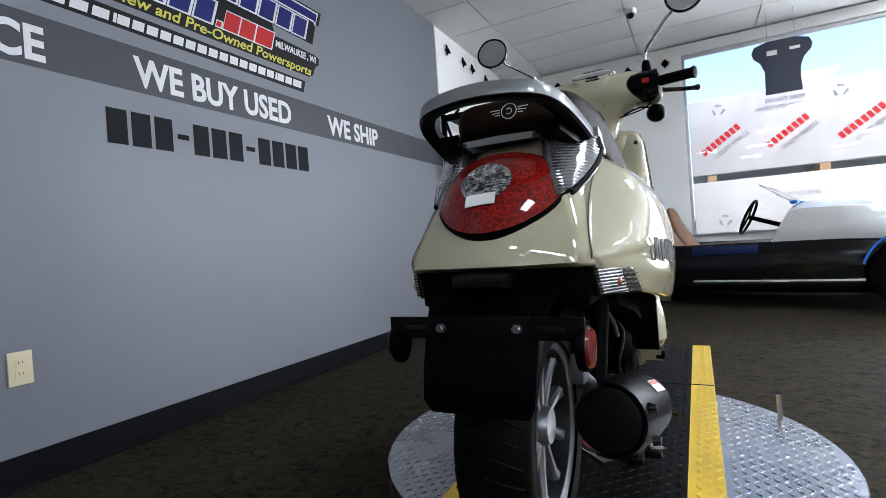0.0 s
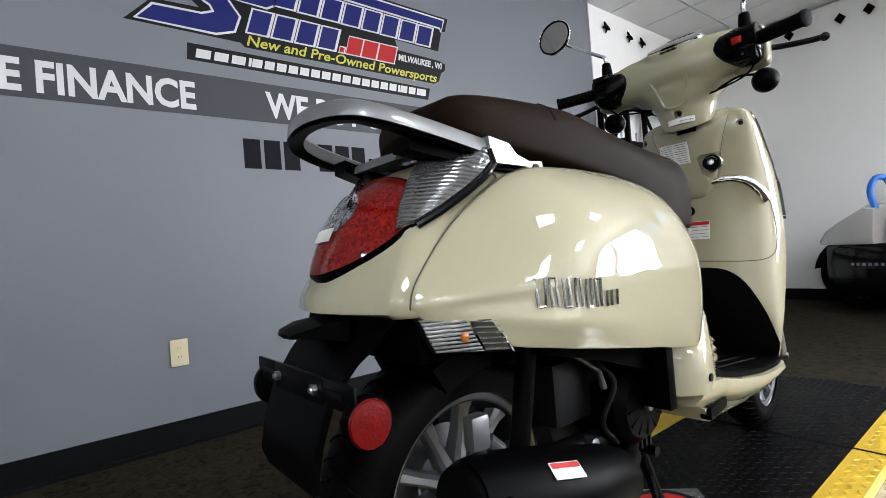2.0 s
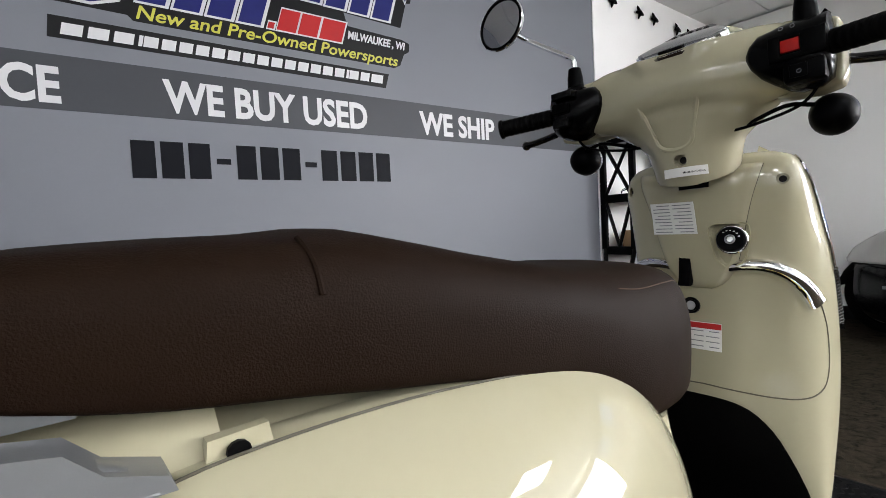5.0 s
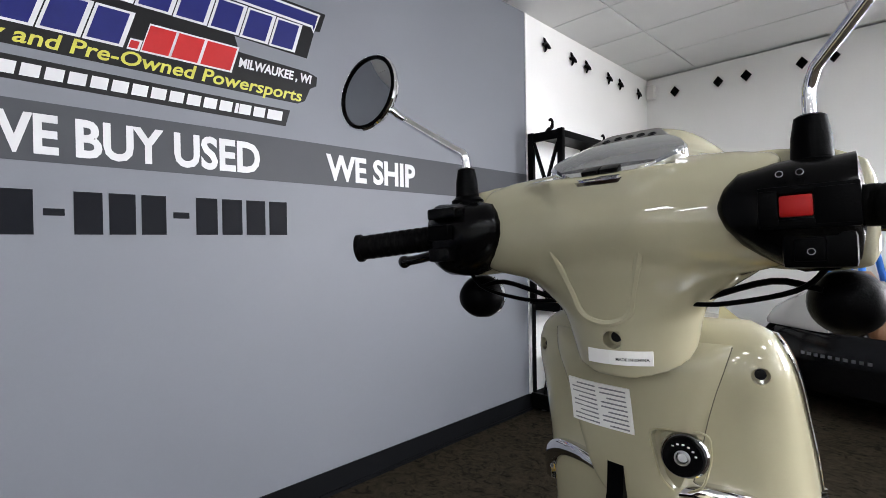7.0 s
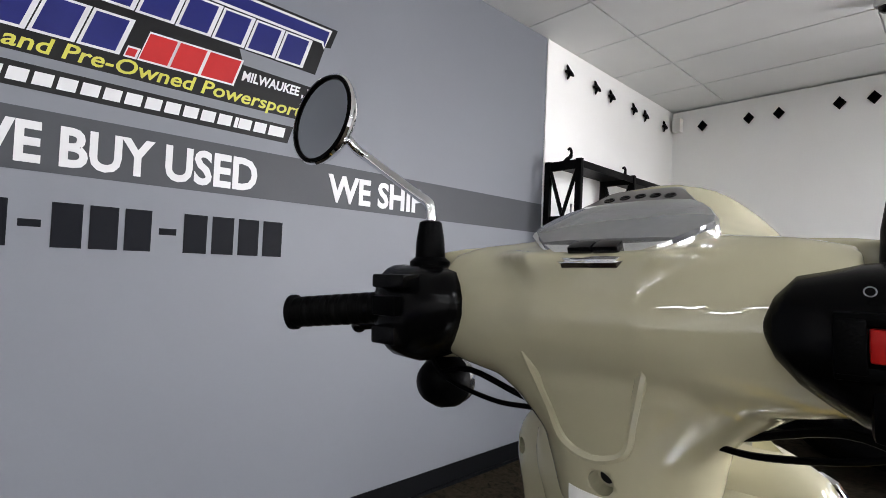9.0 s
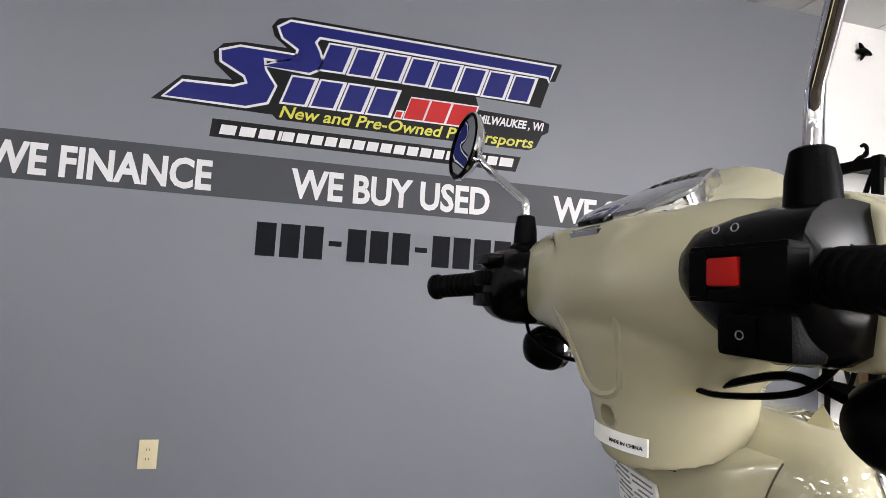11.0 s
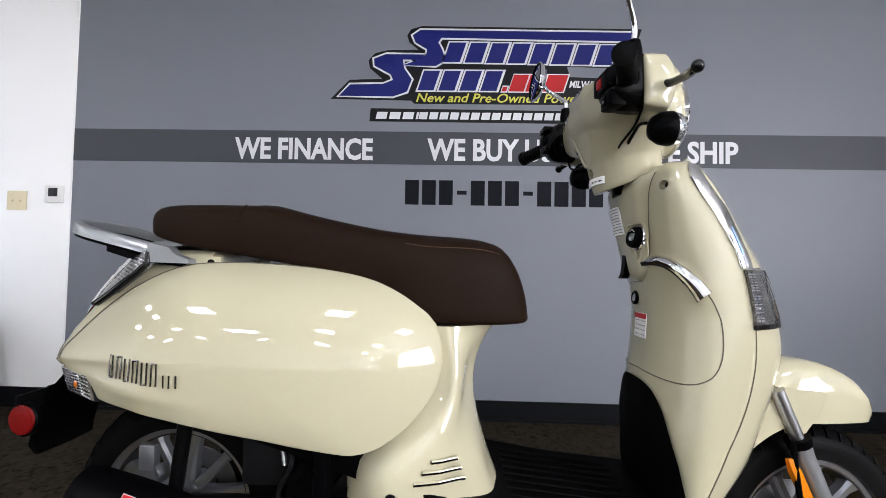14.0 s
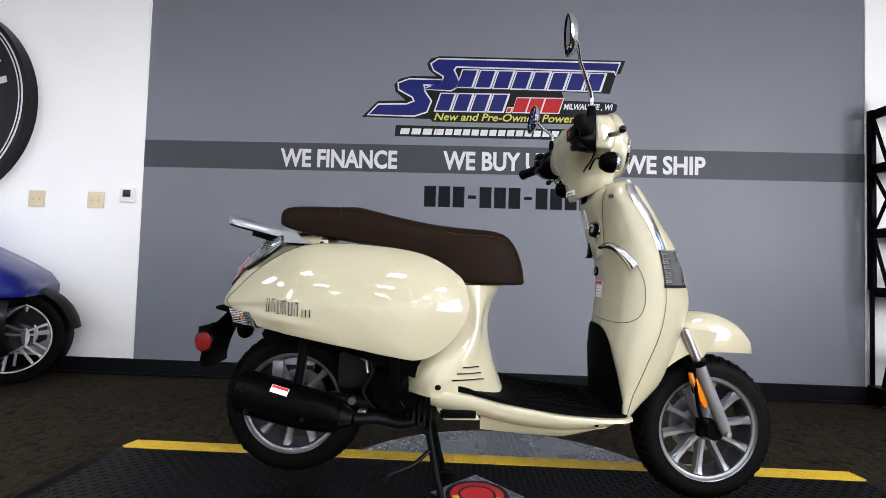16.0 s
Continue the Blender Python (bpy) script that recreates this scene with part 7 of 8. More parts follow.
def roadster(m, paint, label, spoke_mat, cap_mat):
    car = thing("roadster", label, "car", m)
    SEC = curve1([(-2.60, 0.40, 0.24, 0.58), (-2.5, 0.46, 0.18, 0.59), (-2.2, 0.54, 0.15, 0.60), (-1.4, 0.57, 0.14, 0.60), (-0.6, 0.57, 0.14, 0.60), (0.05, 0.48, 0.16, 0.58), (0.2, 0.38, 0.22, 0.54), (0.31, 0.24, 0.28, 0.48)])
    rings = []
    for i in range(28):
        a = -2.60 + 2.91 * i / 27
        hw, z0, z1 = SEC(a)
        ring = [(a, 0, z0), (a, -hw + 0.08, z0), (a, -hw + 0.01, z0 + 0.06), (a, -hw, (z0 + z1) / 2), (a, -hw + 0.012, z1 - 0.03), (a, -hw + 0.03, z1), (a, 0, z1 - (0.16 if -2.2 < a < -0.98 else 0.0))]
        rings.append(mirrored(ring))
    bm = bm_new()
    loft(bm, rings)
    part("tub", bm, BLACK_GLOSS, car, "gloss black lower body", angle=30)
    rings = []
    for a, hw, z0, z1 in [(-2.67, 0.34, 0.60, 0.70), (-2.62, 0.38, 0.60, 0.76), (-2.52, 0.42, 0.60, 0.82), (-2.40, 0.47, 0.60, 0.88), (-2.27, 0.52, 0.60, 0.94), (-2.18, 0.53, 0.60, 0.93)]:
        rings.append(mirrored([(a, 0, z0), (a, -hw, z0), (a, -hw - 0.012, z0 + 0.03), (a, -hw * 0.94, z1 - 0.05), (a, -hw * 0.72, z1 - 0.015), (a, 0, z1)]))
    bm = bm_new()
    loft(bm, rings)
    part("rear_deck", bm, paint, car, angle=50)
    rings = []
    for a, hw, z0, z1, lean in [(-0.98, 0.55, 0.60, 0.93, 0.17), (-0.80, 0.555, 0.60, 0.95, 0.07), (-0.5, 0.555, 0.60, 0.94, 0), (-0.2, 0.545, 0.585, 0.92, 0), (0.05, 0.49, 0.58, 0.86, 0), (0.18, 0.41, 0.55, 0.77, 0), (0.27, 0.31, 0.52, 0.66, 0), (0.33, 0.21, 0.50, 0.56, 0)]:
        rings.append(mirrored([(a, 0, z0), (a, -hw, z0), (a + lean * 0.3, -hw - 0.014, z0 + 0.10), (a + lean * 0.8, -hw * 0.96, z1 - 0.07), (a + lean, -hw * 0.74, z1 - 0.015), (a + lean, 0, z1)]))
    bm = bm_new()
    loft(bm, rings)
    part("hood", bm, paint, car, angle=50)
    # open wheels, front pair and one behind
    for a, b, rw, wd in ((0.0, -0.71, 0.315, 0.105), (0.0, 0.71, 0.315, 0.105), (-2.52, 0.0, 0.315, 0.11)):
        wh = new("wheel")
        wh.parent = car
        wh.matrix_local = pose(a, b, rw)
        bm = bm_new()
        prof = [(rw - 0.085, -wd * 0.86), (rw - 0.05, -wd), (rw - 0.012, -wd * 0.9), (rw, -wd * 0.6), (rw, wd * 0.6), (rw - 0.012, wd * 0.9), (rw - 0.05, wd), (rw - 0.085, wd * 0.86)]
        revolve(bm, prof, (0, 0, 0), (0, 1, 0), 56, caps=False)
        part("tyre", bm, RUBBER, wh, angle=50)
        bm = bm_new()
        for s in (-1, 1):
            revolve(bm, [(rw - 0.082, s * wd * 0.90), (rw - 0.092, s * wd * 0.90), (rw - 0.096, s * wd * 0.4), (rw - 0.09, 0.0)], (0, 0, 0), (0, 1, 0), 48, caps=False)
        part("rim", bm, BLACK_METAL, wh)
        bm = bm_new()
        for s in (-1, 1):
            revolve(bm, [(rw - 0.080, s * wd * 0.86), (rw - 0.080, s * wd * 0.93), (rw - 0.088, s * wd * 0.93), (rw - 0.088, s * wd * 0.86), (rw - 0.080, s * wd * 0.86)], (0, 0, 0), (0, 1, 0), 48, caps=False)
        part("rim_edge", bm, spoke_mat, wh)
        bm = bm_new()
        revolve(bm, [(0.085, -wd * 0.5), (0.085, wd * 0.5)], (0, 0, 0), (0, 1, 0), 32)
        part("brake_drum", bm, BLACK, wh)
        bm = bm_new()
        revolve(bm, [(0.10, -wd * 0.62), (0.104, -wd * 0.70), (0.06, -wd * 0.74), (0.058, -wd * 0.6), (0.05, 0.0), (0.06, wd * 0.74), (0.104, wd * 0.70), (0.10, wd * 0.62)], (0, 0, 0), (0, 1, 0), 32)
        part("hub", bm, spoke_mat, wh)
        for s in (-1, 1):
            for k in range(12):
                ang = 2 * math.pi * (k + (0.22 if k % 2 else -0.22)) / 12
                d, t = Vector((math.cos(ang), 0, math.sin(ang))), Vector((-math.sin(ang), 0, math.cos(ang)))
                bm = bm_new()
                loft(bm, [[d * r + t * w + Vector((0, s * (wd * 0.78 + e), 0)), d * r - t * w + Vector((0, s * (wd * 0.78 + e), 0)), d * r - t * w + Vector((0, s * (wd * 0.78 + e - 0.012), 0)), d * r + t * w + Vector((0, s * (wd * 0.78 + e - 0.012), 0))] for r, w, e in ((0.085, 0.007, -0.006), (rw - 0.088, 0.0065, 0.010))])
                part("spoke", bm, spoke_mat, wh, smooth=False)
            bm = bm_new()
            cyl(bm, (0, s * wd * 0.70, 0), (0, s * (wd * 0.70 + 0.016), 0), 0.026, 0.022, 16)
            part("centre_cap", bm, cap_mat, wh)
        # cycle fender
        bm = bm_new()
        rings = []
        for k in range(13):
            ang = radians(8 + 150 * k / 12) if b else radians(172 - 150 * k / 12)
            rings.append([(r * math.cos(ang), v, r * math.sin(ang)) for r, v in ((rw + 0.030, -wd - 0.01), (rw + 0.046, -wd * 0.6), (rw + 0.050, 0), (rw + 0.046, wd * 0.6), (rw + 0.030, wd + 0.01), (rw + 0.038, wd * 0.5), (rw + 0.038, -wd * 0.5))])
        loft(bm, rings)
        part("fender", bm, BLACK_METAL, wh)
        if b < 0:
            bm = bm_new()
            loft(bm, [[((rw + e) * math.cos(radians(q)), v, (rw + e) * math.sin(radians(q))) for e, v in ((0.052, -wd * 0.98), (0.052, -wd * 0.45), (0.047, -wd * 0.45), (0.036, -wd * 0.98))] for q in range(94, 170, 6)])
            part("fender_tape", bm, TAPE, wh, "blue masking tape")
    for b in (-0.27, 0.27):
        seat_ob = new("seat")
        seat_ob.parent = car
        bm = bm_new()
        rings = []
        for z, a, hw, th in ((0.46, -1.84, 0.18, 0.26), (0.60, -1.92, 0.19, 0.22), (0.74, -1.98, 0.18, 0.16), (0.86, -2.03, 0.15, 0.12), (0.97, -2.06, 0.11, 0.09), (1.02, -2.07, 0.07, 0.05)):
            rings.append([(a + th * 0.5 * math.cos(t), b + hw * math.copysign(abs(math.sin(t)) ** 0.7, math.sin(t)), z) for t in (2 * math.pi * j / 20 for j in range(20))])
        loft(bm, rings)
        part("backrest", bm, TAN, seat_ob, "tan leather backrest", angle=60)
        bm = bm_new()
        box(bm, -1.86, -1.30, b - 0.21, b + 0.21, 0.42, 0.54, 0.03)
        part("cushion", bm, TAN, seat_ob)
        bm = bm_new()
        tube(bm, smooth_path([(-2.19, b - 0.17, 0.88), (-2.22, b - 0.165, 1.02), (-2.22, b - 0.10, 1.12), (-2.22, b, 1.145), (-2.22, b + 0.10, 1.12), (-2.22, b + 0.165, 1.02), (-2.19, b + 0.17, 0.88)], 4), 0.024, 12)
        part("roll_hoop", bm, TAPE, car, "roll hoop wrapped in blue tape")
    bm = bm_new()
    tube(bm, circle((-1.19, -0.27, 0.84), (-0.9, 0, 0.42), 0.165, 28) + circle((-1.19, -0.27, 0.84), (-0.9, 0, 0.42), 0.165, 28)[:1], 0.013, 8)
    tube(bm, [(-1.19, -0.27, 0.84), (-0.92, -0.27, 0.74)], 0.022, 10)
    for k in (0, 2.1, 4.2):
        c = circle((-1.19, -0.27, 0.84), (-0.9, 0, 0.42), 0.16, 12, start=k)[0]
        tube(bm, [(-1.19, -0.27, 0.84), c], 0.010, 6)
    part("steering_wheel", bm, BLACK, car)
    for b in (-0.27, 0.27):
        bm = bm_new()
        loft(bm, [[(-0.80 - 0.012, b + v, 0.935), (-0.80, b + v, 0.935), (-1.06, b + v * 0.86, 1.13), (-1.068, b + v * 0.86, 1.13)] for v in (-0.2, -0.1, 0, 0.1, 0.2)])
        ws = part("windscreen", bm, GLASS, car, "low clear windscreen")
        bm = bm_new()
        box(bm, -0.85, -0.79, b - 0.06, b + 0.06, 0.930, 0.965, 0.01)
        part("protective_film", bm, TAPE, ws, "blue protective film")
    for s in (-1, 1):
        bm = bm_new()
        tube(bm, smooth_path([(-0.35, s * 0.60, 0.255), (-0.6, s * 0.615, 0.252), (-1.2, s * 0.615, 0.248), (-1.62, s * 0.615, 0.246)], 4), 0.020, 12)
        part("side_pipe", bm, CHROME, car, "polished side exhaust pipe")
        for k in range(10):
            bm = bm_new()
            a = -2.36 + 0.045 * k
            hw = SEC(a)[0]
            box(bm, a, a + 0.024, min(s * hw, s * (hw + 0.003)), max(s * hw, s * (hw + 0.003)), 0.425, 0.447)
            part("name_bar", bm, STEEL, car, smooth=False)
    # flat dark blue strip on the tub's right side
    bm = bm_new()
    box(bm, -1.63, -1.08, -0.578, -0.571, 0.50, 0.585, 0.002)
    part("side_strip", bm, mat("navy strip", (0.006, 0.014, 0.075), 0.3, var=0.1), car, "dark blue strip on the side")
    return car


YCAP = mat("yellow cap", (0.7, 0.5, 0.05), 0.4)
roadster(Matrix.Translation((6.40, -3.88, 0)) @ Matrix.Rotation(radians(-105), 4, "Z"), CARWHITE, "white and black three-wheel roadster with tan seats by the window", BLACK_GLOSS, YCAP)
roadster(Matrix.Translation((-2.94, -1.40, 0)) @ Matrix.Rotation(radians(205), 4, "Z"), NAVY, "navy blue three-wheel roadster parked along the wall", BRIGHT_ALLOY, RED_PLASTIC)

# round maker's sign on the wall, letters as bars
SG = Vector((-1.69, 0, 2.02))
rs = thing("round_sign", "large round black and white sign on the white wall", "sign", pose(SG.x, 0, SG.z) @ Matrix.Diagonal((0.93, 1, 0.93, 1)))
for nm, r0, r1, y0, y1, m_ in (("rim", 0.70, 0.845, -0.10, -0.002, PRINT_BLACK), ("outer_ring", 0.800, 0.812, -0.103, -0.0985, PRINT_WHITE), ("inner_ring", 0.775, 0.783, -0.103, -0.0985, PRINT_WHITE), ("face", 0.001, 0.705, -0.096, -0.02, PRINT_BLACK),
                          ("disc", 0.001, 0.515, -0.104, -0.095, PRINT_WHITE), ("disc_edge", 0.505, 0.522, -0.106, -0.095, STEEL)):
    bm = bm_new()
    revolve(bm, [(r0, -y1), (r1, -y1), (r1, -y0), (r0, -y0), (r0, -y1)], (0, 0, 0), (0, -1, 0), 72, caps=False)
    part(nm, bm, m_, rs)
for k in list(range(0, 11)) + list(range(13, 21)):
    ang = radians(165 - 15.0 * k) if k < 12 else radians(-150 + (k - 13) * 17)
    bm = bm_new()
    d, t = Vector((math.cos(ang), 0, math.sin(ang))), Vector((-math.sin(ang), 0, math.cos(ang)))
    c = d * 0.645
    poly(bm, [c + d * a + t * b + Vector((0, -0.096, 0)) for a, b in ((-0.040, -0.026), (-0.040, 0.026), (0.040, 0.026), (0.040, -0.026))], (0, -0.004, 0))
    part("letter_bar", bm, PRINT_WHITE, rs, smooth=False)
for pts, m_ in (([(-0.30, 0.30), (0.0, 0.22), (0.32, 0.33), (0.30, 0.02), (0.16, -0.26), (0.0, -0.40), (-0.16, -0.26), (-0.30, 0.02)], mat("sign grey", (0.06, 0.065, 0.08), 0.4)), ([(-0.02, 0.10), (0.22, 0.26), (0.10, 0.02), (-0.02, -0.22)], PRINT_WHITE), ([(0.02, -0.02), (0.20, 0.10), (0.12, -0.10), (0.02, -0.24)], PRINT_BLACK)):
    bm = bm_new()
    o = -0.1045 if m_ not in (PRINT_WHITE, PRINT_BLACK) else (-0.1075 if m_ is PRINT_WHITE else -0.110)
    poly(bm, [(x, o, z) for x, z in pts], (0, -0.0025, 0))
    part("emblem_shape", bm, m_, rs, smooth=False)

# ---- black metal rack ----
rack = thing("display_rack", "black steel rack with cross-braced ends and a few parts on it", "rack", pose(5.25, -0.01, 0, 0, 0, 0.6))
RL, RY0, RTOP = 1.55, -0.28, 2.07
for x in (0.0, RL / 2, RL):
    fr = new("end_frame" if x != RL / 2 else "middle_frame")
    fr.parent = rack
    for y in (RY0, -0.03):
        bm = bm_new()
        box(bm, x - 0.016, x + 0.016, y - 0.022, y + 0.022, 0.80, RTOP, 0.002)
        part("post", bm, BLACK_METAL, fr)
    for z in (2.045, 1.66, 1.205, 0.80):
        bm = bm_new()
        box(bm, x - 0.010, x + 0.010, RY0 + 0.022, -0.052, z - 0.045, z + 0.020, 0.002)
        part("cross_plate", bm, BLACK_METAL, fr)
    for z0, z1 in ((1.68, 2.0), (1.225, 1.615), (0.82, 1.16)):
        for a, b, c, d in ((RY0 + 0.02, -0.155, z1, z0), (-0.05, -0.155, z1, z0)) if z0 != 1.225 else ((RY0 + 0.02, -0.155, z1, (z0 + z1) / 2), (-0.05, -0.155, z1, (z0 + z1) / 2), (RY0 + 0.02, -0.155, z0, (z0 + z1) / 2), (-0.05, -0.155, z0, (z0 + z1) / 2)):
            bm = bm_new()
            tube(bm, [(x, a, c), (x, b, d)], 0.016, 4)
            part("brace", bm, BLACK_METAL, fr, smooth=False)
    for y0_, y1_ in ((RY0, -0.12), (-0.03, -0.03)):
        bm = bm_new()
        tube(bm, [(x, y0_, 0.80), (x, y1_, 0.14)], 0.019, 4)
        part("leg", bm, BLACK_METAL, fr, smooth=False)
for z in (2.055, 1.64, 1.19, 0.785):
    bm = bm_new()
    box(bm, 0.018, RL - 0.018, RY0 - 0.01, -0.02, z - 0.012, z, 0.0)
    box(bm, 0.018, RL - 0.018, RY0 - 0.014, RY0 - 0.010, z - 0.045, z + 0.004, 0.0)
    part("shelf", bm, BLACK_METAL, rack, smooth=False)
bm = bm_new()
box(bm, -0.03, RL + 0.03, -0.60, -0.02, 0.03, 0.14, 0.006)
part("base", bm, BLACK_METAL, rack)
for x in (0.05, RL - 0.05):
    for y in (-0.55, -0.08):
        bm = bm_new()
        cyl(bm, (x, y, 0.0), (x, y, 0.03), 0.022, n=12)
        part("foot", bm, STEEL, rack)
RM = pose(5.25, -0.01, 0, 0, 0, 0.6)
for x in (0.05, 0.86):
    bm = bm_new()
    tube(bm, smooth_path([(x - 0.04, -0.16, 2.058), (x - 0.01, -0.16, 2.085), (x + 0.025, -0.16, 2.11), (x + 0.035, -0.16, 2.145), (x + 0.015, -0.16, 2.165), (x - 0.004, -0.16, 2.155)], 4), [0.018] * 5 + [0.014] * 5 + [0.010] * 11, 8)
    solid("bird_ornament", bm, BLACK, "small black bird ornament on top of the rack", "ornament", "rack ornaments", m=RM)
bm = bm_new()
revolve(bm, [(0.14, 0.142), (0.175, 0.16), (0.19, 0.36), (0.205, 0.40), (0.205, 0.42), (0.185, 0.42), (0.175, 0.36)], (0.30, -0.30, 0), (0, 0, 1), 32)
solid("planter_tub", bm, BLACK, "round black tub on the base of the rack", "tub", m=RM)
bx = thing("cardboard_box", "open brown cardboard box on a rack shelf", "box", RM @ pose(0.30, -0.15, 0.7855, 0, 0, 8))
for nm, a in (("front", (-0.13, 0.13, -0.085, -0.080, 0.004, 0.15)), ("back", (-0.13, 0.13, 0.080, 0.085, 0.004, 0.15)), ("side", (-0.13, -0.125, -0.080, 0.080, 0.004, 0.15)), ("side", (0.125, 0.13, -0.080, 0.080, 0.004, 0.15)), ("bottom", (-0.13, 0.13, -0.085, 0.085, 0.0, 0.004))):
    bm = bm_new()
    box(bm, *a)
    part(nm, bm, CARD, bx, smooth=False)
bm = bm_new()
tube(bm, [(0.12, -0.25, 0.80), (0.19, -0.28, 0.99)], 0.016, 10)
solid("chrome_tube", bm, CHROME, "short chrome tube leaning on a rack shelf", "tube", m=RM)
for k, (x, z) in enumerate(((0.16, 1.191), (0.42, 1.191), (0.75, 1.191), (1.15, 1.191))):
    bm = bm_new()
    tube(bm, smooth_path([(x - 0.10, -0.20, z + 0.012), (x - 0.03, -0.10, z + 0.03), (x + 0.04, -0.08, z + 0.075), (x + 0.12, -0.16, z + 0.10), (x + 0.18, -0.22, z + 0.06)], 5), 0.011, 10)
    solid("handlebar", bm, CHROME, "bent chrome handlebar lying on a shelf", "handlebar", "spare handlebars", m=RM)
for k, x in enumerate((0.14, 0.24, 0.40, 1.0)):
    bm = bm_new()
    tube(bm, smooth_path([(x, -0.14, 1.642), (x, -0.14, 1.70), (x - 0.005, -0.14, 1.76 + 0.02 * (k % 2)), (x - 0.02, -0.15, 1.775 + 0.02 * (k % 2))], 4), 0.009, 8)
    bmesh.ops.create_cone(bm, cap_ends=True, segments=12, radius1=0.022, radius2=0.02, depth=0.008, matrix=Matrix.Translation((x, -0.14, 1.6455)))
    solid("mirror_stalk", bm, STEEL, "steel mirror stalk standing on a shelf", "stalk", "mirror stalks", m=RM)
for k, (x, r) in enumerate(((0.62, 0.13), (1.2, 0.15))):
    bm = bm_new()
    ring = circle((x, -0.05 - 0.0, 0.7855 + r), (0, 1, 0.12), r, 28)
    tube(bm, ring + ring[:1], 0.018, 8)
    solid("hose_coil", bm, RUBBER, "black rubber ring standing on a shelf", "ring", "rubber rings", m=RM)

# ---- small fixtures on the far walls ----
dirw = Vector((CORNER.x - BEND_X, CORNER.y, 0)).normalized()
for i, x in enumerate((5.51, 5.92, 6.17, 6.59, 6.83, 7.26)):
    bm = bm_new()
    for pts, r in (([(-0.055, 0, 0.0), (-0.015, 0, 0.010), (0.03, 0, 0.0), (0.055, 0, -0.004)], [0.010, 0.020, 0.015, 0.006]), ([(-0.01, 0, 0.006), (-0.035, 0, 0.045), (-0.045, 0, 0.055)], [0.016, 0.010, 0.003]), ([(0.0, 0, 0.0), (-0.025, 0, -0.045), (-0.030, 0, -0.055)], [0.014, 0.008, 0.003])):
        tube(bm, pts, r, 8)
    y = (x - BEND_X) * CORNER.y / (CORNER.x - BEND_X) - 0.02
    solid("bird_ornament", bm, BLACK, "small black bird ornament fixed high on the wall", "ornament", "wall birds", m=pose(x, y, 2.80 - 0.004 * i, 0, 0, 2))
for y in (-0.262, -0.668, -0.907, -1.336, -1.556, -1.984):
    bm = bm_new()
    pts = [(0, 0.046, 0), (0, 0, 0.056), (0, -0.046, 0), (0, 0, -0.056)]
    loft(bm, [[(-0.002, p[1], p[2]) for p in pts], [(-0.012, p[1], p[2]) for p in pts], [(-0.022, p[1] * 0.55, p[2] * 0.55) for p in pts]])
    solid("diamond_ornament", bm, BLACK, "small black diamond ornament fixed high on the wall", "ornament", "wall diamonds", m=pose(EAST, y, 2.800))
bm = bm_new()
box(bm, EAST - 0.085, EAST - 0.002, -0.075, 0.005, 2.76, 2.90, 0.01)
solid("motion_sensor", bm, WHITE_LABEL, "white motion sensor in the ceiling corner", "sensor")
dm = thing("dome_camera", "small white dome camera on the ceiling", "camera", pose(6.13, -1.75, CEIL))
bm = bm_new()
revolve(bm, [(0.058, 0), (0.060, -0.03), (0.052, -0.045), (0.04, -0.047)], (0, 0, 0), (0, 0, 1), 28)
part("housing", bm, WHITE_LABEL, dm)
bm = bm_new()
revolve(bm, [(0.040, -0.046), (0.034, -0.068), (0.018, -0.082), (0.001, -0.086)], (0, 0, 0), (0, 0, 1), 24)
part("dome", bm, BLACK_GLOSS, dm)
sprk = thing("sprinkler", "ceiling sprinkler head with a loose wire", "sprinkler", pose(7.05, -4.2, CEIL))
bm = bm_new()
revolve(bm, [(0.035, 0), (0.035, -0.006), (0.012, -0.010), (0.010, -0.05), (0.026, -0.053), (0.026, -0.056)], (0, 0, 0), (0, 0, 1), 16)
part("head", bm, STEEL, sprk)
bm = bm_new()
tube(bm, smooth_path([(0, 0, -0.045), (-0.05, 0.10, -0.10), (-0.05, 0.22, -0.11), (0.0, 0.33, -0.06), (0.02, 0.36, -0.005)], 5), 0.004, 6)
part("wire", bm, BLACK, sprk)

# cut-out placard hanging by the window
pl = thing("hanging_placard", "dark cut-out placard hanging by wires at the window", "placard", pose(7.10, -3.10, 0.06))
prof = [(-0.16, 2.06), (0.16, 2.06), (0.155, 2.30), (0.19, 2.40), (0.25, 2.46), (0.265, 2.52), (0.24, 2.58), (0.12, 2.615), (-0.12, 2.615), (-0.24, 2.58), (-0.265, 2.52), (-0.25, 2.46), (-0.19, 2.40), (-0.155, 2.30)]
bm = bm_new()
poly(bm, [(0, y, z) for y, z in prof], (0.012, 0, 0))
part("panel", bm, mat("navy card", (0.012, 0.018, 0.04), 0.5), pl, smooth=False)
for y0, y1, z0, z1 in ((0.04, 0.13, 2.465, 2.515), (-0.16, -0.07, 2.49, 2.52)):
    bm = bm_new()
    box(bm, -0.003, 0.0, y0, y1, z0, z1)
    part("print", bm, WHITE_LABEL, pl, smooth=False)
for y in (-0.12, 0.12):
    bm = bm_new()
    tube(bm, [(0.006, y, 2.61), (0.006, y, CEIL - 0.06)], 0.0025, 5)
    part("wire", bm, STEEL, pl)


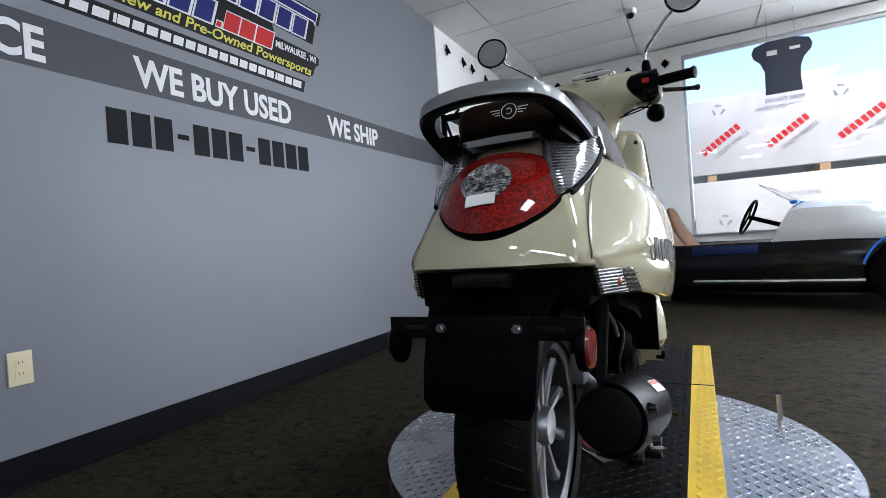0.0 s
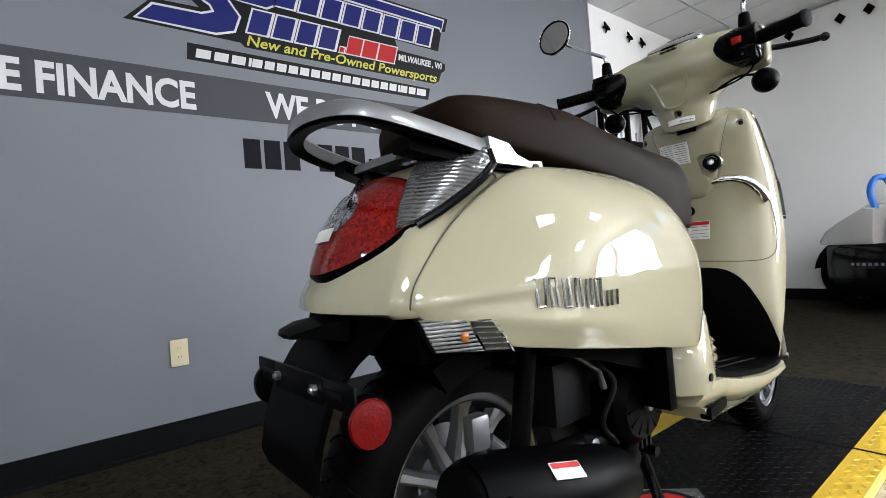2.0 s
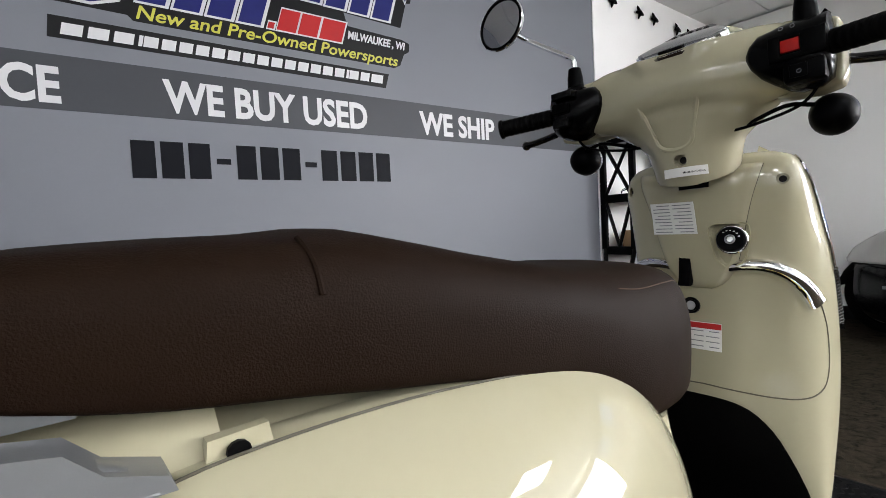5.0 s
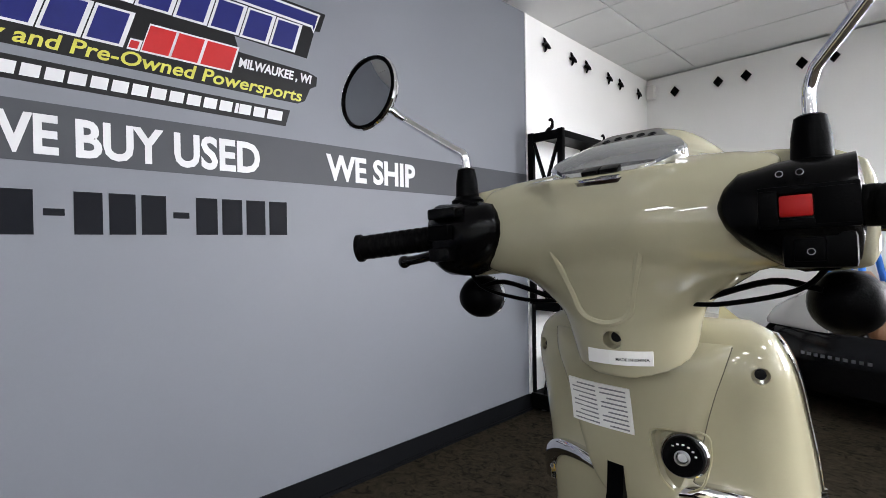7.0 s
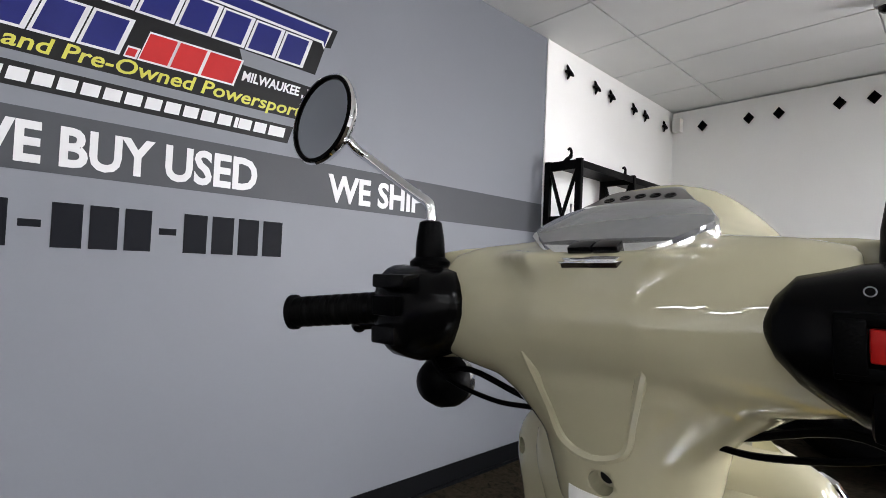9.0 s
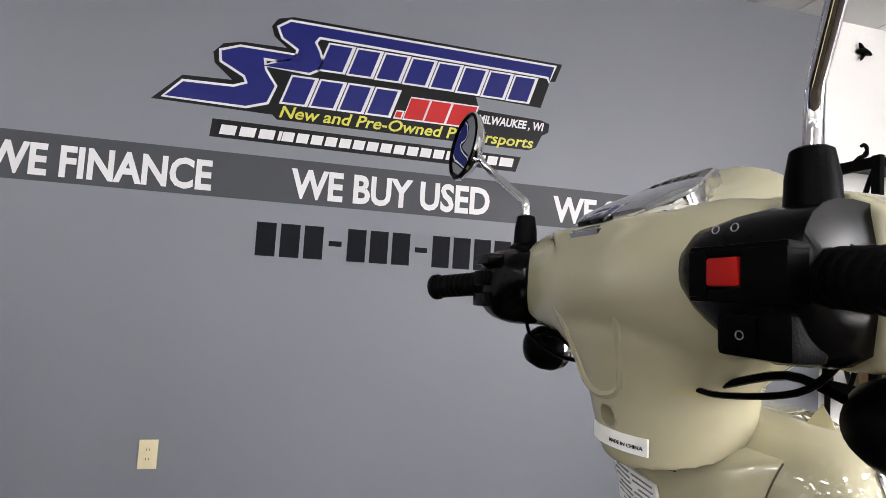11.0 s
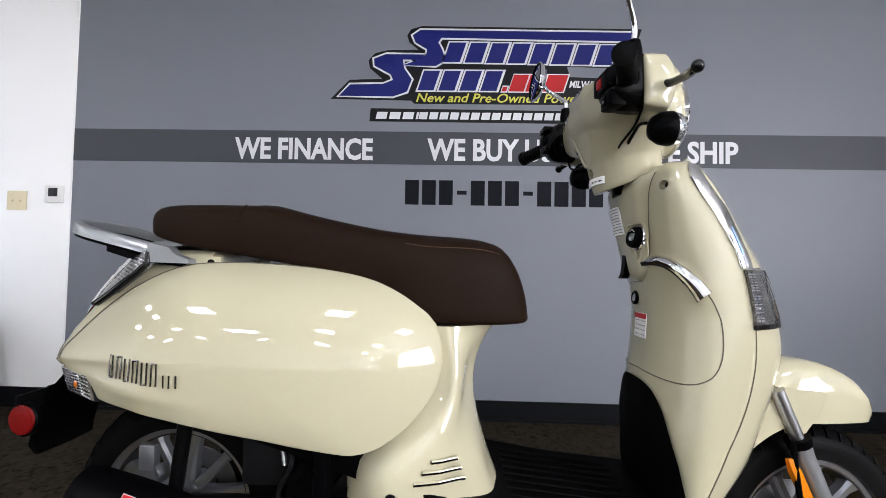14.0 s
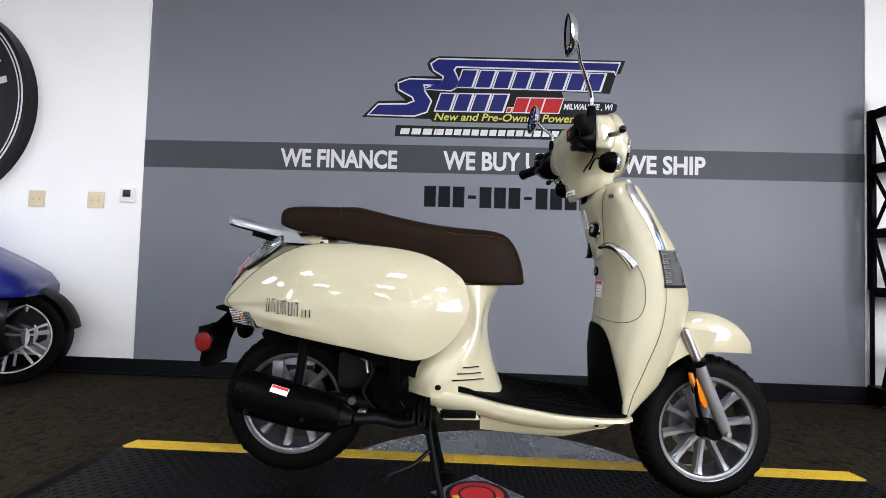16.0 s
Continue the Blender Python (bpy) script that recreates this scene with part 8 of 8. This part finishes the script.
# ---- outside: wrapped crates and a parked pickup ----
def crate_print(parent, x, y, z, w, h, upper):
    F = Matrix.Translation((x, y, z)) @ Matrix.Rotation(radians(-90), 4, "Z") @ Matrix.Rotation(radians(90), 4, "X")
    if upper:
        for k in range(4):
            c = Vector((w * (0.13 + 0.25 * k), h * 0.42, 0))
            R = F @ Matrix.Translation(c) @ Matrix.Rotation(radians(36), 4, "Z")
            bm = bm_new()
            for q in range(8):
                box(bm, -0.30 + 0.076 * q, -0.30 + 0.076 * q + 0.055, -0.01, 0.085, 0.001, 0.003, 0, R)
            part("brand_bars", bm, PRINT_RED, parent, "red bars", smooth=False)
            bm = bm_new()
            words(bm, "UTILITY VEHICLE", 0.085, R @ Matrix.Translation((-0.20, -0.14, 0.002)), 0.52, 0.001, 0.001)
            part("print", bm, INK, parent, smooth=False)
        items = [("DO NOT DROP", 0.30, 0.83, 0.46), ("HANDLE WITH CARE", 0.26, 0.74, 0.54)]
    else:
        items = [("DO NOT TILT ON END", 0.32, 0.80, 0.50), ("DO NOT TILT ON END", 0.68, 0.80, 0.50), ("HANDLE WITH CARE", 0.36, 0.42, 0.44)]
    for t_, fx, fz, ww in items:
        bm = bm_new()
        words(bm, t_, 0.075, F @ Matrix.Translation((w * fx, h * fz, 0.002)), ww, 0.001, 0.001)
        part("print", bm, INK, parent, smooth=False)
    for fx in (0.12, 0.56, 0.90):
        for k in range(3):
            a = radians(90 + 120 * k)
            bm = bm_new()
            pts = []
            for j, (r, da) in enumerate(((0.085, -38), (0.085, 12), (0.10, 12), (0.075, 34), (0.045, 12), (0.058, 12), (0.058, -38))):
                pts.append((w * fx + r * math.cos(a + radians(da)), h * (0.84 if upper else 0.62) + r * math.sin(a + radians(da)), 0.001))
            poly(bm, [F @ Vector(p) for p in pts], F.to_3x3() @ Vector((0, 0, 0.002)))
            part("symbol", bm, INK, parent, smooth=False)


for j, y0 in enumerate((-2.20, -5.55, -8.90)):
    for z0, z1, up in ((-0.10, 1.44, False), (1.54, 2.66, True)):
        cr = thing("shipping_crate", "white-wrapped vehicle crate with red and grey print, stacked outside", "crate", None, "stacked crates")
        bm = bm_new()
        box(bm, 9.2, 10.7, y0 - 3.25, y0, z0 + (0.06 if not up else 0.0), z1, 0.03)
        part("wrap", bm, WRAP, cr)
        for k in range(3):
            bm = bm_new()
            yy = y0 - 0.2 - 1.35 * k
            box(bm, 9.22, 10.68, yy - 0.12, yy, z0 - (0.10 if up else 0.0), z0 + 0.06 if not up else z0, 0.0)
            part("skid", bm, CARD, cr, smooth=False)
        crate_print(cr, 9.197, y0, z0, 3.25, z1 - z0, up)

PICKUP = mat("dark blue paint", (0.004, 0.006, 0.018), 0.25, var=0.05, bump=0.0, spec=0.3)
pk = thing("parked_pickup", "dark blue pickup parked in the yard", "pickup", pose(19.0, -0.9, -0.10))
bm = bm_new()
rings = []
for y, z1, hw in ((-2.6, 1.0, 0.85), (-2.5, 1.08, 0.9), (-1.3, 1.12, 0.92), (2.5, 1.10, 0.92), (2.65, 0.95, 0.88)):
    rings.append([(-hw, y, 0.42), (hw, y, 0.42), (hw, y, z1 - 0.1), (hw - 0.08, y, z1), (-hw + 0.08, y, z1), (-hw, y, z1 - 0.1)])
loft(bm, rings)
part("body", bm, PICKUP, pk, angle=30)
bm = bm_new()
loft(bm, [[(-w, a, z), (w, a, z), (w, b, z), (-w, b, z)] for z, w, a, b in ((1.10, 0.84, -1.2, 0.9), (1.55, 0.72, -0.6, 0.6), (1.72, 0.66, -0.4, 0.5))])
part("cab", bm, BLACK_GLOSS, pk, angle=30)
for y in (-1.65, 1.75):
    for s in (-1, 1):
        wh = new("wheel")
        wh.parent = pk
        wh.matrix_local = pose(s * 0.82, y, 0.38)
        bm = bm_new()
        revolve(bm, [(0.24, -0.11), (0.36, -0.12), (0.38, -0.08), (0.38, 0.08), (0.36, 0.12), (0.24, 0.11)], (0, 0, 0), (1, 0, 0), 32)
        part("tyre", bm, RUBBER, wh)
        bm = bm_new()
        revolve(bm, [(0.23, s * 0.125), (0.20, s * 0.135), (0.05, s * 0.125), (0.001, s * 0.13)], (0, 0, 0), (1, 0, 0), 24)
        part("rim", bm, ALLOY, wh)

# diamond-shaped decal lying on the deck
dc_ = thing("deck_decal", "silver diamond plate with a red and yellow round emblem", "emblem plate", PL_M @ Matrix.Translation((0.0, 0.0, 0)))
cx, cy = 0.0, -0.03
bm = bm_new()
poly(bm, [(cx - 0.155, cy, TOP + 0.0015), (cx, cy - 0.155, TOP + 0.0015), (cx + 0.155, cy, TOP + 0.0015), (cx, cy + 0.155, TOP + 0.0015)], (0, 0, 0.002))
part("plate", bm, TREAD, dc_, smooth=False)
for nm, r0, r1, dz, m_ in (("ring", 0.088, 0.104, 0.0036, PRINT_BLACK), ("face", 0.0, 0.088, 0.0036, PRINT_RED), ("inner_ring", 0.055, 0.062, 0.0044, PRINT_BLACK)):
    bm = bm_new()
    revolve(bm, [(r0, 0), (r1, 0), (r1, 0.0008), (r0, 0.0008), (r0, 0)], (cx, cy, TOP + dz), (0, 0, 1), 40, caps=False) if r0 else revolve(bm, [(0.001, 0), (r1, 0), (r1, 0.0008), (0.001, 0.0008)], (cx, cy, TOP + dz), (0, 0, 1), 40)
    part(nm, bm, m_, dc_, smooth=False)
for k in range(8):
    a = radians(200 + 20 * k)
    bm = bm_new()
    d, t = Vector((math.cos(a), math.sin(a), 0)), Vector((-math.sin(a), math.cos(a), 0))
    c = Vector((cx, cy, TOP + 0.0046)) + d * 0.074
    poly(bm, [c + d * p + t * q for p, q in ((-0.010, -0.009), (-0.010, 0.009), (0.010, 0.009), (0.010, -0.009))], (0, 0, 0.0008))
    part("letter_bar", bm, YELLOW, dc_, smooth=False)
